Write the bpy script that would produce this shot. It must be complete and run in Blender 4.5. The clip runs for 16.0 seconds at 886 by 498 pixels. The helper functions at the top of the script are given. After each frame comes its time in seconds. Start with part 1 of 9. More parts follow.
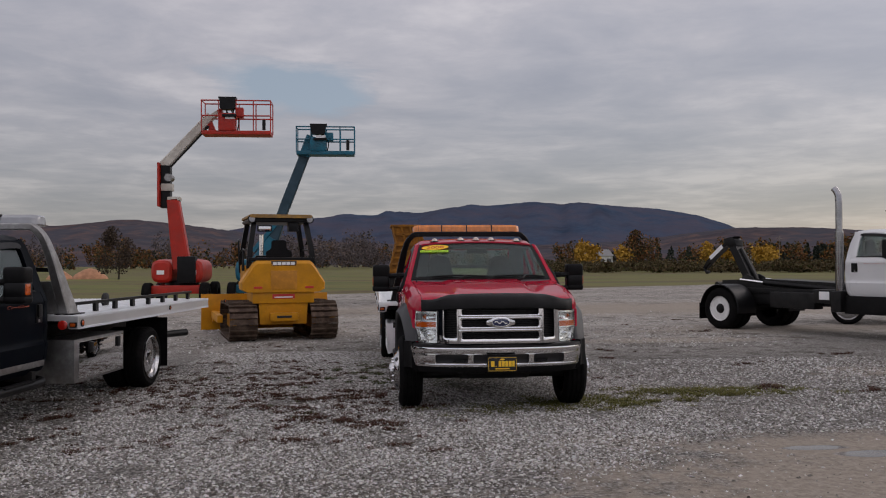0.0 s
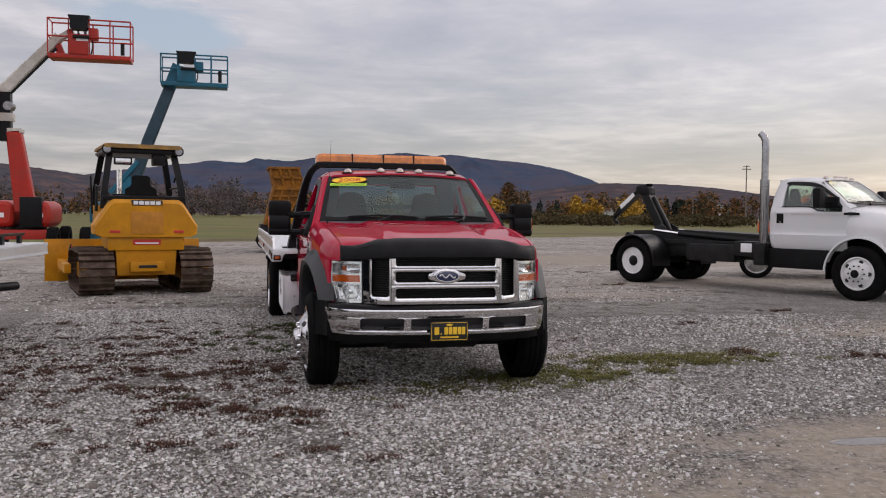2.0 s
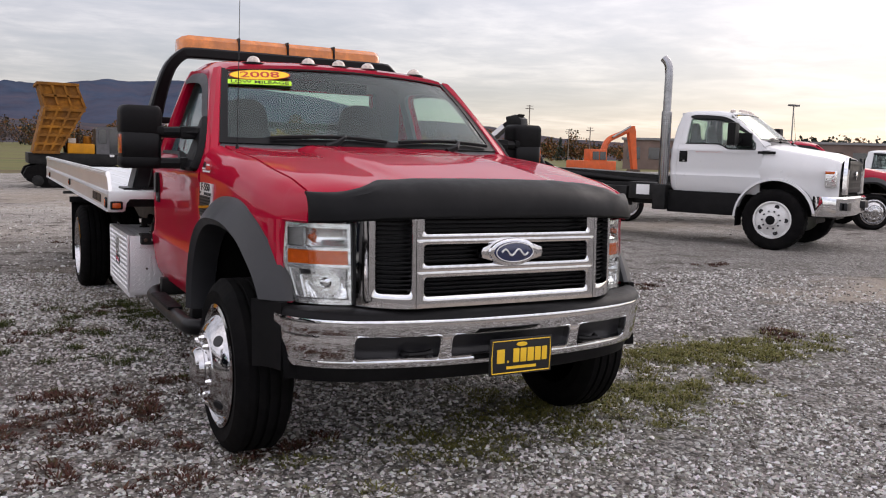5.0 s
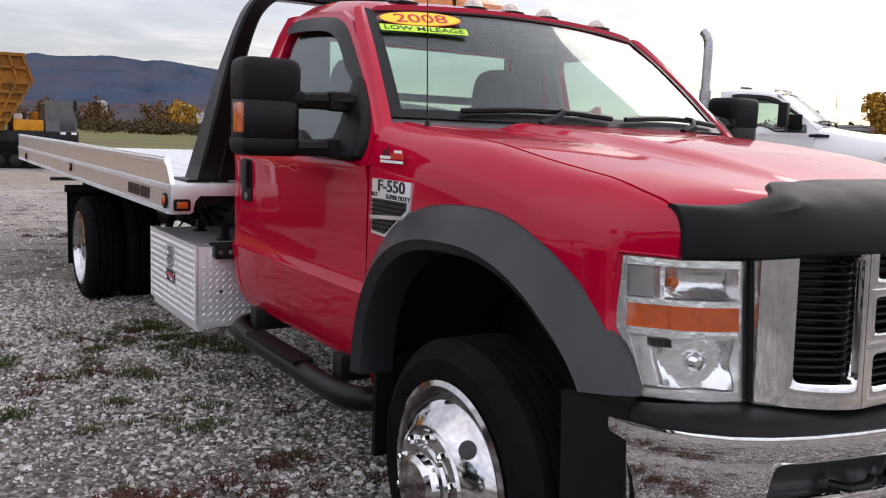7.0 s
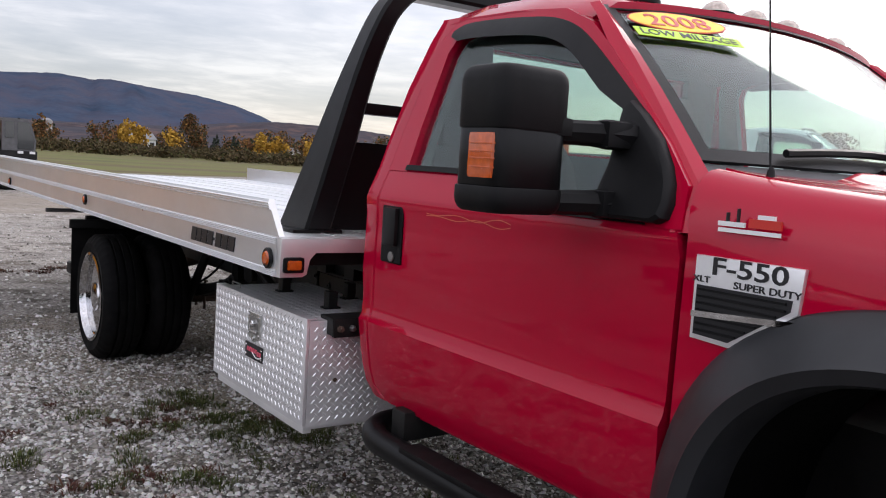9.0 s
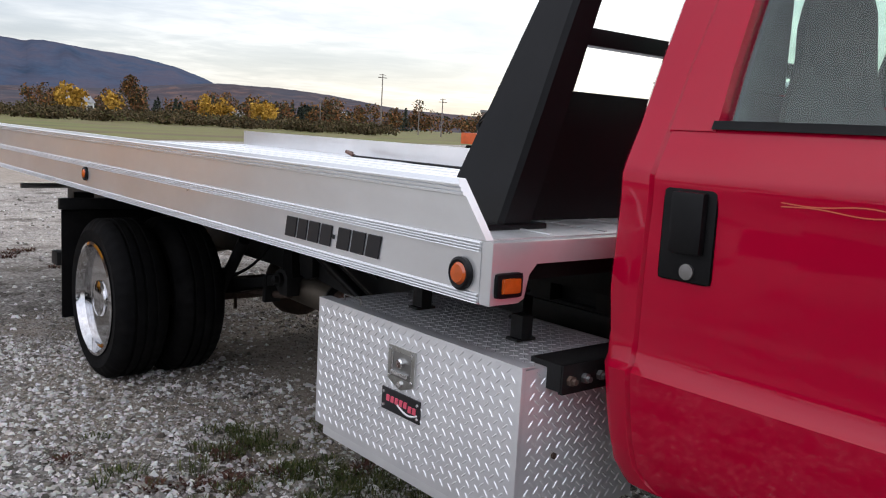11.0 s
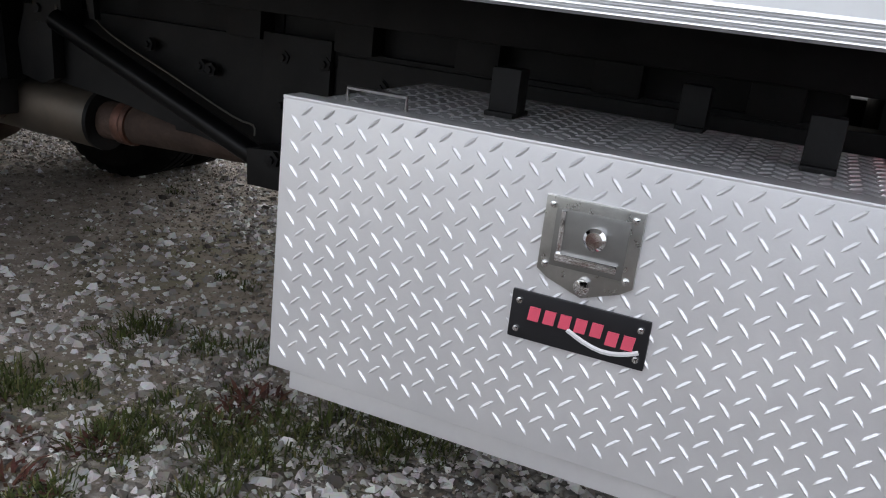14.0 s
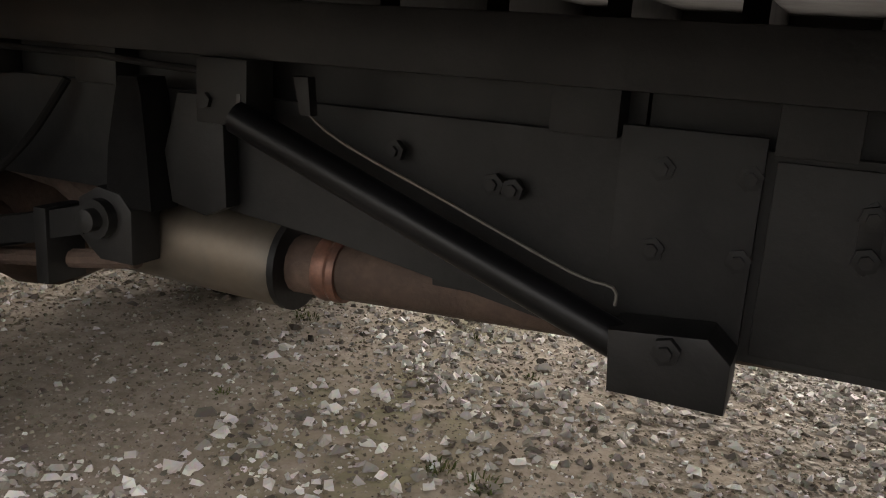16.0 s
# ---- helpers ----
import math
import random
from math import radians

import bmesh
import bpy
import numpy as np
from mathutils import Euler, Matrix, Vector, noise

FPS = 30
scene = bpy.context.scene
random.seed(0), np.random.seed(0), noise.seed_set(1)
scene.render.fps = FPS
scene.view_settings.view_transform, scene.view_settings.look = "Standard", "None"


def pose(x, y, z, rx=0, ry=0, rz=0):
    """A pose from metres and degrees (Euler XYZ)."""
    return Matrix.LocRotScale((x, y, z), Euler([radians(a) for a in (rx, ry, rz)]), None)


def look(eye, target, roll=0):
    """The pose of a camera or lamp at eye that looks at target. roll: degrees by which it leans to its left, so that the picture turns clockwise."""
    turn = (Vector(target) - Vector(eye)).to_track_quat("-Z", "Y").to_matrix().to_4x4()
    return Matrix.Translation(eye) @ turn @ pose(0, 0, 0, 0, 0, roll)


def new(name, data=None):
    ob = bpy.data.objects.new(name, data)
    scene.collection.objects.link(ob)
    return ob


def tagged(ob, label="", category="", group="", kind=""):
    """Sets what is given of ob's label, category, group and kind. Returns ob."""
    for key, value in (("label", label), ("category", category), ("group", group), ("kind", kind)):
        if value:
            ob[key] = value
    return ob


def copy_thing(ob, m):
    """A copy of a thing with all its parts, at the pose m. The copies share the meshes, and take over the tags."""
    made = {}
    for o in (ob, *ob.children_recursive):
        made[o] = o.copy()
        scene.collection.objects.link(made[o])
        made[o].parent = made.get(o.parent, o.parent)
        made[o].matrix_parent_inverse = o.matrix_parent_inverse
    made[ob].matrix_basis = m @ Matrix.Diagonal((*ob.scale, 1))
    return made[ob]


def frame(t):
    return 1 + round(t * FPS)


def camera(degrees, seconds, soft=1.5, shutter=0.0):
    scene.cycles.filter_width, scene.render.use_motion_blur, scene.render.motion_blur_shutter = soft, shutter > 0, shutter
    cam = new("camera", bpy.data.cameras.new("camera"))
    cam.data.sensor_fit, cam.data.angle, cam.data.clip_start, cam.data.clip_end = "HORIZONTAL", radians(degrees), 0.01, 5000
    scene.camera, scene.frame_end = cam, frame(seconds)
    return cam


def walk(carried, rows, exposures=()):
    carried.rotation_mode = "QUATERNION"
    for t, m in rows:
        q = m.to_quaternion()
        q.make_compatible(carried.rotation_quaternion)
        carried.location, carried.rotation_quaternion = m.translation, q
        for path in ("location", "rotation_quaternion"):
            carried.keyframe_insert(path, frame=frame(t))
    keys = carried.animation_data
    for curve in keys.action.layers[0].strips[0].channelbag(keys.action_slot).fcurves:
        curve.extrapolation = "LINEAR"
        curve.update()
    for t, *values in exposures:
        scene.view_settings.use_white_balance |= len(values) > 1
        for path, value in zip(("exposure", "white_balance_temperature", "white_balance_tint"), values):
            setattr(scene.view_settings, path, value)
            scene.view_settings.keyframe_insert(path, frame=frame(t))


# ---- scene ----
cam = camera(55.1, 16.0, soft=1.1)
METRES, EYE, TILT, LEAN, TURN = 13.52, 1.57, 0.0, 0.0, -4.4
PATH = [
    (0, (-0.027, -0.015, 1.63), (0.147, 1.977, 1.665), -0.3),
    (0.5, (-0.09, 0.584, 1.603), (0.266, 2.552, 1.629), -0.2),
    (1, (-0.129, 1.189, 1.559), (0.22, 3.158, 1.574), 0.1),
    (1.5, (-0.263, 1.771, 1.515), (0.095, 3.739, 1.483), 0.1),
    (2, (-0.284, 2.318, 1.497), (0.189, 4.26, 1.417), 0.6),
    (2.5, (-0.346, 2.9, 1.49), (0.168, 4.829, 1.373), 1.6),
    (3, (-0.403, 3.468, 1.494), (0.218, 5.362, 1.341), 1.7),
    (3.2, (-0.394, 3.722, 1.476), (0.276, 5.6, 1.316), 2.2),
    (5.3, (-0.658, 6.228, 1.396), (0.362, 7.93, 1.146), 1.2),
    (5.5, (-0.672, 6.424, 1.387), (0.39, 8.097, 1.119), 0.9),
    (6, (-0.706, 6.943, 1.394), (0.367, 8.609, 1.119), 0.7),
    (6.5, (-0.87, 7.412, 1.403), (0.227, 9.063, 1.139), 1.1),
    (7, (-0.963, 7.881, 1.376), (0.103, 9.553, 1.113), 2.2),
    (7.5, (-1.064, 8.259, 1.375), (-0.028, 9.952, 1.135), 3.4),
    (8, (-1.161, 8.591, 1.403), (-0.009, 10.209, 1.168), 3.1),
    (8.5, (-1.158, 8.946, 1.393), (0.008, 10.557, 1.181), 3.2),
    (9, (-1.171, 9.251, 1.382), (-0.004, 10.864, 1.19), 3.7),
    (9.5, (-1.25, 9.605, 1.383), (-0.013, 11.163, 1.178), 3.1),
    (10, (-1.206, 9.929, 1.336), (0.048, 11.469, 1.101), 3.3),
    (10.2, (-1.186, 10.079, 1.354), (0.051, 11.628, 1.095), 3.1),
    (12.3, (-1.042, 11.483, 1.12), (0.534, 12.662, 0.761), 2.8),
    (12.5, (-1.017, 11.596, 1.064), (0.657, 12.611, 0.653), 3.1),
    (13, (-0.927, 11.789, 0.976), (0.843, 12.59, 0.504), 3.0),
    (13.2, (-0.872, 11.869, 0.966), (0.915, 12.622, 0.476), 3.5),
    (13.5, (-0.79, 11.994, 0.961), (0.978, 12.757, 0.419), 5.4),
    (14, (-0.742, 12.234, 0.967), (1.023, 12.965, 0.372), 6.7),
    (14.5, (-0.698, 12.574, 1.036), (1.032, 13.387, 0.445), 5.8),
    (15, (-0.528, 12.853, 0.99), (1.21, 13.689, 0.461), 4.3),
    (15.5, (-0.397, 13.051, 0.979), (1.347, 13.906, 0.503), 3.8),
    (16, (-0.216, 13.167, 0.914), (1.559, 13.951, 0.43), 3.7),
]
EXPOSURES = [(0, -1.0, 6750, 17), (1.5, -0.69, 6850, 18), (3, -0.40, 6800, 17), (5.5, -0.20, 6700, 17), (7.5, -0.05, 6550, 16), (9, -0.07, 6500, 15), (10, 0.17, 6450, 14), (12.5, -0.03, 6350, 10), (13.5, 0.34, 6400, 10), (14.5, 0.30, 6500, 10), (15, 0.36, 6600, 11), (15.5, 0.54, 6800, 12), (16, 1.30, 7700, 11)]
walk(cam, [(t, look(eye, target, roll)) for t, eye, target, roll in PATH], EXPOSURES)

# ---- light ----
SUN_DIR = Vector((0.80, 0.30, 0.52)).normalized()      # towards the veiled sun
world = bpy.data.worlds.new("overcast_sky")
scene.world = world
world.use_nodes = True
wn, wl = world.node_tree.nodes, world.node_tree.links
wn.clear()


def wnode(kind, **values):
    n = wn.new(kind)
    for k, v in values.items():
        n.inputs[k].default_value = v
    return n


def wmath(op, a, b=None):
    n = wn.new("ShaderNodeMath")
    n.operation = op
    for i, v in enumerate((a, b)):
        if v is None:
            continue
        if isinstance(v, (int, float)):
            n.inputs[i].default_value = v
        else:
            wl.new(v, n.inputs[i])
    return n.outputs[0]


def wramp(fac, stops):
    n = wn.new("ShaderNodeValToRGB")
    while len(n.color_ramp.elements) < len(stops):
        n.color_ramp.elements.new(0.5)
    for e, (p, c) in zip(n.color_ramp.elements, stops):
        e.position, e.color = p, (*c, 1)
    wl.new(fac, n.inputs[0])
    return n.outputs[0]


sky = wn.new("ShaderNodeTexSky")
sky.sky_type, sky.sun_disc = "NISHITA", False
sky.sun_elevation = math.asin(SUN_DIR.z)
sky.sun_rotation = math.atan2(SUN_DIR.x, SUN_DIR.y)
coord = wn.new("ShaderNodeTexCoord")
# clouds lie on a flat layer: direction divided by its height
sep = wn.new("ShaderNodeSeparateXYZ")
wl.new(coord.outputs["Generated"], sep.inputs[0])
height = wmath("MAXIMUM", wmath("ADD", sep.outputs["Z"], 0.06), 0.02)
layer = wn.new("ShaderNodeCombineXYZ")
wl.new(wmath("DIVIDE", sep.outputs["X"], height), layer.inputs[0])
wl.new(wmath("DIVIDE", sep.outputs["Y"], height), layer.inputs[1])
big = wnode("ShaderNodeTexNoise", Scale=0.55, Detail=6.0, Roughness=0.55, Distortion=0.4)
fine = wnode("ShaderNodeTexNoise", Scale=2.1, Detail=7.0, Roughness=0.6, Distortion=0.3)
for n in (big, fine):
    wl.new(layer.outputs[0], n.inputs["Vector"])
cloud = wmath("ADD", wmath("MULTIPLY", big.outputs[0], 0.65), wmath("MULTIPLY", fine.outputs[0], 0.35))
cloud_colour = wramp(cloud, [(0.37, (0.41, 0.425, 0.465)), (0.46, (0.49, 0.50, 0.53)), (0.52, (0.57, 0.57, 0.59)), (0.62, (0.78, 0.77, 0.765))])
# brighter and warmer where the sun stands behind the layer
dot = wn.new("ShaderNodeVectorMath")
dot.operation = "DOT_PRODUCT"
norm = wn.new("ShaderNodeVectorMath")
norm.operation = "NORMALIZE"
wl.new(coord.outputs["Generated"], norm.inputs[0])
wl.new(norm.outputs[0], dot.inputs[0])
dot.inputs[1].default_value = SUN_DIR
glow = wramp(dot.outputs["Value"], [(0.0, (1.0, 1.0, 1.02)), (0.45, (1.0, 1.0, 1.0)), (0.70, (1.0, 0.99, 0.97)), (0.88, (1.15, 1.14, 1.13)), (1.0, (1.6, 1.57, 1.54))])
# the layer is thickest low over the mountains ahead
ahead = wn.new("ShaderNodeVectorMath")
ahead.operation = "DOT_PRODUCT"
wl.new(norm.outputs[0], ahead.inputs[0])
ahead.inputs[1].default_value = Vector((0.12, 0.97, 0.10)).normalized()
thick = wramp(ahead.outputs["Value"], [(0.0, (1.80, 1.80, 1.82)), (0.3, (1.65, 1.65, 1.66)), (0.58, (1.32, 1.32, 1.31)), (0.80, (1.12, 1.12, 1.11)), (1.0, (1.16, 1.16, 1.17))])
thicker = wn.new("ShaderNodeMix")
thicker.data_type, thicker.blend_type = "RGBA", "MULTIPLY"
thicker.inputs["Factor"].default_value = 1.0
wl.new(glow, thicker.inputs["A"])
wl.new(thick, thicker.inputs["B"])
glow = thicker.outputs["Result"]
# a little brighter overhead than low down
lift = wramp(sep.outputs["Z"], [(0.08, (1.0, 1.0, 1.0)), (0.20, (1.38, 1.38, 1.38)), (0.36, (1.9, 1.9, 1.9))])
brighter = wn.new("ShaderNodeMix")
brighter.data_type, brighter.blend_type = "RGBA", "MULTIPLY"
brighter.inputs["Factor"].default_value = 1.0
wl.new(glow, brighter.inputs["A"])
wl.new(lift, brighter.inputs["B"])
glow = brighter.outputs["Result"]
lit = wn.new("ShaderNodeMix")
lit.data_type, lit.blend_type = "RGBA", "MULTIPLY"
lit.inputs["Factor"].default_value = 1.0
wl.new(cloud_colour, lit.inputs["A"])
wl.new(glow, lit.inputs["B"])
# a gap of blue sky in the layer
gap_dir = Vector((-0.078, 0.976, 0.203)).normalized()
gap_off = wn.new("ShaderNodeVectorMath")
gap_off.operation = "SUBTRACT"
wl.new(norm.outputs[0], gap_off.inputs[0])
gap_off.inputs[1].default_value = gap_dir
gap_scale = wn.new("ShaderNodeVectorMath")
gap_scale.operation = "MULTIPLY"
wl.new(gap_off.outputs[0], gap_scale.inputs[0])
gap_scale.inputs[1].default_value = (9.0, 9.0, 26.0)
gap_len = wn.new("ShaderNodeVectorMath")
gap_len.operation = "LENGTH"
wl.new(gap_scale.outputs[0], gap_len.inputs[0])
gap_fac = wramp(wmath("ADD", gap_len.outputs["Value"], wmath("MULTIPLY", wmath("SUBTRACT", fine.outputs[0], 0.5), 1.6)),
                [(0.45, (1, 1, 1)), (0.95, (0, 0, 0))])
gap = wn.new("ShaderNodeMix")
gap.data_type = "RGBA"
wl.new(gap_fac, gap.inputs["Factor"])
wl.new(lit.outputs["Result"], gap.inputs["A"])
gap.inputs["B"].default_value = (0.64, 0.80, 0.94, 1)
veil = wn.new("ShaderNodeBackground")
veil.inputs["Strength"].default_value = 0.72
wl.new(gap.outputs["Result"], veil.inputs["Color"])
clear = wn.new("ShaderNodeBackground")
clear.inputs["Strength"].default_value = 0.05
wl.new(sky.outputs[0], clear.inputs["Color"])
both = wn.new("ShaderNodeAddShader")
wl.new(veil.outputs[0], both.inputs[0])
wl.new(clear.outputs[0], both.inputs[1])
wl.new(both.outputs[0], wn.new("ShaderNodeOutputWorld").inputs["Surface"])

sun_data = bpy.data.lights.new("veiled_sun", "SUN")
sun_data.energy, sun_data.angle, sun_data.color = 0.5, radians(25), (1.0, 0.95, 0.88)
sun = new("veiled_sun", sun_data)
sun.matrix_world = look(SUN_DIR * 50, (0, 0, 0))

# ---- materials ----


def mat(name, colour, rough=0.5, metal=0.0, second=None, vary=0.12, scale=6.0, bump=0.0, bump_scale=60.0, coat=0.0, spec=0.5,
        rough_vary=0.12, dirt=None, dirt_amount=0.0, dirt_scale=3.0, random_shift=0.0, stretch=(1, 1, 1), transmit=0.0, emit=0.0, ior=1.5, alpha=1.0):
    """A surface with colour variation at two scales, uneven gloss, dirt with ragged edges and fine relief."""
    m = bpy.data.materials.new(name)
    m.use_nodes = True
    nodes, links = m.node_tree.nodes, m.node_tree.links
    b = nodes["Principled BSDF"]
    b.inputs["Metallic"].default_value = metal
    b.inputs["Coat Weight"].default_value = coat
    b.inputs["Coat Roughness"].default_value = 0.04
    b.inputs["Specular IOR Level"].default_value = spec
    b.inputs["Transmission Weight"].default_value = transmit
    b.inputs["IOR"].default_value = ior
    b.inputs["Alpha"].default_value = alpha
    tc = nodes.new("ShaderNodeTexCoord")
    mp = nodes.new("ShaderNodeMapping")
    mp.inputs["Scale"].default_value = stretch
    links.new(tc.outputs["Object"], mp.inputs[0])

    def noise_tex(s, detail=5.0, rough_=0.6):
        n = nodes.new("ShaderNodeTexNoise")
        n.inputs["Scale"].default_value, n.inputs["Detail"].default_value, n.inputs["Roughness"].default_value = s, detail, rough_
        links.new(mp.outputs[0], n.inputs["Vector"])
        return n.outputs[0]

    def ramp(fac, stops):
        n = nodes.new("ShaderNodeValToRGB")
        while len(n.color_ramp.elements) < len(stops):
            n.color_ramp.elements.new(0.5)
        for e, (p, c) in zip(n.color_ramp.elements, stops):
            e.position, e.color = p, (*c, 1)
        links.new(fac, n.inputs[0])
        return n.outputs[0]

    def mix(fac, a, c, blend="MIX"):
        n = nodes.new("ShaderNodeMix")
        n.data_type, n.blend_type = "RGBA", blend
        for key, v in (("Factor", fac), ("A", a), ("B", c)):
            if hasattr(v, "links"):
                links.new(v, n.inputs[key])
            else:
                n.inputs[key].default_value = v if isinstance(v, float) else (*v, 1)
        return n.outputs["Result"]

    c2 = second or tuple(min(1, c * (1 + 2 * vary)) for c in colour)
    c1 = tuple(c * (1 - vary) for c in colour)
    col = ramp(noise_tex(scale), [(0.3, c1), (0.5, colour), (0.72, c2)])
    fine_ = noise_tex(scale * 9, 3.0)
    col = mix(0.5 * min(1.0, vary * 2.5), col, ramp(fine_, [(0.3, (0.55, 0.55, 0.55)), (0.7, (1.0, 1.0, 1.0))]), "MULTIPLY")
    if random_shift:
        info = nodes.new("ShaderNodeObjectInfo")
        col = mix(random_shift, col, ramp(info.outputs["Random"], [(0.0, (0.4, 0.4, 0.4)), (1.0, (1.0, 1.0, 1.0))]), "MULTIPLY")
    if dirt:
        mask = ramp(noise_tex(dirt_scale, 8.0, 0.68), [(0.5 - 0.25 * dirt_amount, (0, 0, 0)), (0.78 - 0.25 * dirt_amount, (dirt_amount,) * 3)])
        col = mix(mask, col, dirt)
    links.new(col, b.inputs["Base Color"])
    r = nodes.new("ShaderNodeMapRange")
    r.inputs["To Min"].default_value, r.inputs["To Max"].default_value = max(0.02, rough - rough_vary), min(1, rough + rough_vary)
    links.new(noise_tex(scale * 2.3), r.inputs[0])
    links.new(r.outputs[0], b.inputs["Roughness"])
    if bump:
        bp = nodes.new("ShaderNodeBump")
        bp.inputs["Strength"].default_value, bp.inputs["Distance"].default_value = min(1.0, bump), 0.01
        links.new(noise_tex(bump_scale, 4.0), bp.inputs["Height"])
        links.new(bp.outputs[0], b.inputs["Normal"])
    if emit:
        b.inputs["Emission Strength"].default_value = emit
        links.new(col, b.inputs["Emission Color"])
    return m


def pane(name, tint, head_on, grazing):
    """Thin clear sheet: tinted see-through, glossier towards grazing view."""
    m = bpy.data.materials.new(name)
    m.use_nodes = True
    nodes, links = m.node_tree.nodes, m.node_tree.links
    nodes.clear()
    weight = nodes.new("ShaderNodeLayerWeight")
    weight.inputs["Blend"].default_value = 0.5
    power = nodes.new("ShaderNodeMath")
    power.operation, power.inputs[1].default_value = "POWER", 4.0
    links.new(weight.outputs["Facing"], power.inputs[0])
    gloss = nodes.new("ShaderNodeMath")
    gloss.operation, gloss.inputs[1].default_value, gloss.inputs[2].default_value = "MULTIPLY_ADD", grazing, head_on
    links.new(power.outputs[0], gloss.inputs[0])
    through_ = nodes.new("ShaderNodeBsdfTransparent")
    through_.inputs[0].default_value = (*tint, 1)
    shine = nodes.new("ShaderNodeBsdfGlossy")
    shine.inputs["Roughness"].default_value = 0.02
    both_ = nodes.new("ShaderNodeMixShader")
    links.new(gloss.outputs[0], both_.inputs[0])
    links.new(through_.outputs[0], both_.inputs[1])
    links.new(shine.outputs[0], both_.inputs[2])
    links.new(both_.outputs[0], nodes.new("ShaderNodeOutputMaterial").inputs["Surface"])
    return m


RED = mat("red_paint", (0.40, 0.0008, 0.024), 0.45, 0.0, vary=0.04, scale=1.5, coat=0.70, spec=0.02, dirt=(0.33, 0.004, 0.028), dirt_amount=0.15, dirt_scale=2.5, rough_vary=0.05)
FLARE_PLASTIC = mat("flare_plastic", (0.017, 0.018, 0.0205), 0.42, vary=0.15, scale=4, bump=0.015, bump_scale=300, spec=0.45, dirt=(0.03, 0.03, 0.03), dirt_amount=0.25)
BLACK_PLASTIC = mat("black_plastic", (0.0045, 0.0045, 0.005), 0.52, vary=0.25, scale=8, bump=0.025, bump_scale=300, dirt=(0.018, 0.017, 0.016), dirt_amount=0.3, spec=0.16)
SATIN_BLACK = mat("satin_black_paint", (0.0045, 0.0045, 0.0052), 0.36, vary=0.3, scale=5, bump=0.015, bump_scale=120, dirt=(0.012, 0.011, 0.010), dirt_amount=0.3, spec=0.2)
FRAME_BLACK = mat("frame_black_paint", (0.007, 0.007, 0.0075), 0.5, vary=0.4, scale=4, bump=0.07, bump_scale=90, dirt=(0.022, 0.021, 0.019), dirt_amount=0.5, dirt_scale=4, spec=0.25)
RUBBER = mat("tyre_rubber", (0.0045, 0.0045, 0.0048), 0.8, vary=0.3, scale=9, bump=0.08, bump_scale=160, dirt=(0.018, 0.016, 0.014), dirt_amount=0.35, dirt_scale=5, spec=0.08)
CHROME = mat("chrome", (0.84, 0.84, 0.85), 0.04, 1.0, vary=0.04, scale=4, dirt=(0.26, 0.25, 0.23), dirt_amount=0.26, dirt_scale=34, rough_vary=0.025, bump=0.012, bump_scale=14)
WHEEL_POLISH = mat("polished_wheel_alloy", (0.60, 0.60, 0.61), 0.09, 1.0, vary=0.06, scale=6, dirt=(0.24, 0.22, 0.20), dirt_amount=0.4, dirt_scale=26, rough_vary=0.05, bump=0.03, bump_scale=24)
PINSTRIPE = mat("orange_pinstripe", (0.55, 0.10, 0.05), 0.35, vary=0.05)
ALLOY = mat("aluminium", (0.88, 0.89, 0.90), 0.30, 0.75, vary=0.03, scale=3, stretch=(1, 0.5, 1), dirt=(0.72, 0.71, 0.69), dirt_amount=0.3, dirt_scale=4, rough_vary=0.06)
DARK_GREY = mat("grey_plastic", (0.10, 0.10, 0.105), 0.6, vary=0.15, scale=10, bump=0.02, bump_scale=300)
AMBER = mat("amber_lens", (0.52, 0.085, 0.008), 0.18, vary=0.15, scale=40, coat=0.8)
ORANGE_BAR = mat("orange_beacon_lens", (0.66, 0.19, 0.02), 0.22, vary=0.2, scale=12, coat=0.6)
CLEAR_LENS = pane("clear_lens", (0.97, 0.98, 0.98), 0.03, 0.5)
REFLECTOR = mat("lamp_reflector", (0.90, 0.90, 0.89), 0.18, 0.85, vary=0.08, scale=20, bump=0.25, bump_scale=28)
GLASS = pane("tinted_glass", (0.80, 0.885, 0.855), 0.045, 0.65)
INTERIOR = mat("grey_interior", (0.11, 0.115, 0.12), 0.8, vary=0.2, scale=12, bump=0.03, bump_scale=200)
SEAT_CLOTH = mat("grey_seat_cloth", (0.085, 0.085, 0.09), 0.9, vary=0.2, scale=30, bump=0.03, bump_scale=200)
STICKER_YELLOW = mat("sticker_yellow", (0.95, 0.62, 0.01), 0.4, vary=0.03)
STICKER_GREEN = mat("sticker_lime", (0.52, 0.90, 0.02), 0.4, vary=0.03)
STICKER_RED = mat("sticker_red_ink", (0.55, 0.03, 0.02), 0.4, vary=0.05)
INK = mat("black_ink", (0.01, 0.01, 0.012), 0.4, vary=0.1)
WHITE_INK = mat("white_ink", (0.8, 0.8, 0.8), 0.4, vary=0.03)
PINK_INK = mat("pink_ink", (0.75, 0.10, 0.16), 0.4, vary=0.05)
GOLD_INK = mat("yellow_ink", (0.90, 0.55, 0.03), 0.4, vary=0.05)
BLUE_ENAMEL = mat("dark_blue_enamel", (0.012, 0.02, 0.07), 0.2, vary=0.05, coat=1.0)
DECK = mat("deck_aluminium", (0.88, 0.90, 0.92), 0.42, 0.9, vary=0.08, scale=2, stretch=(4, 0.15, 1), dirt=(0.45, 0.44, 0.42), dirt_amount=0.35, dirt_scale=2.5)
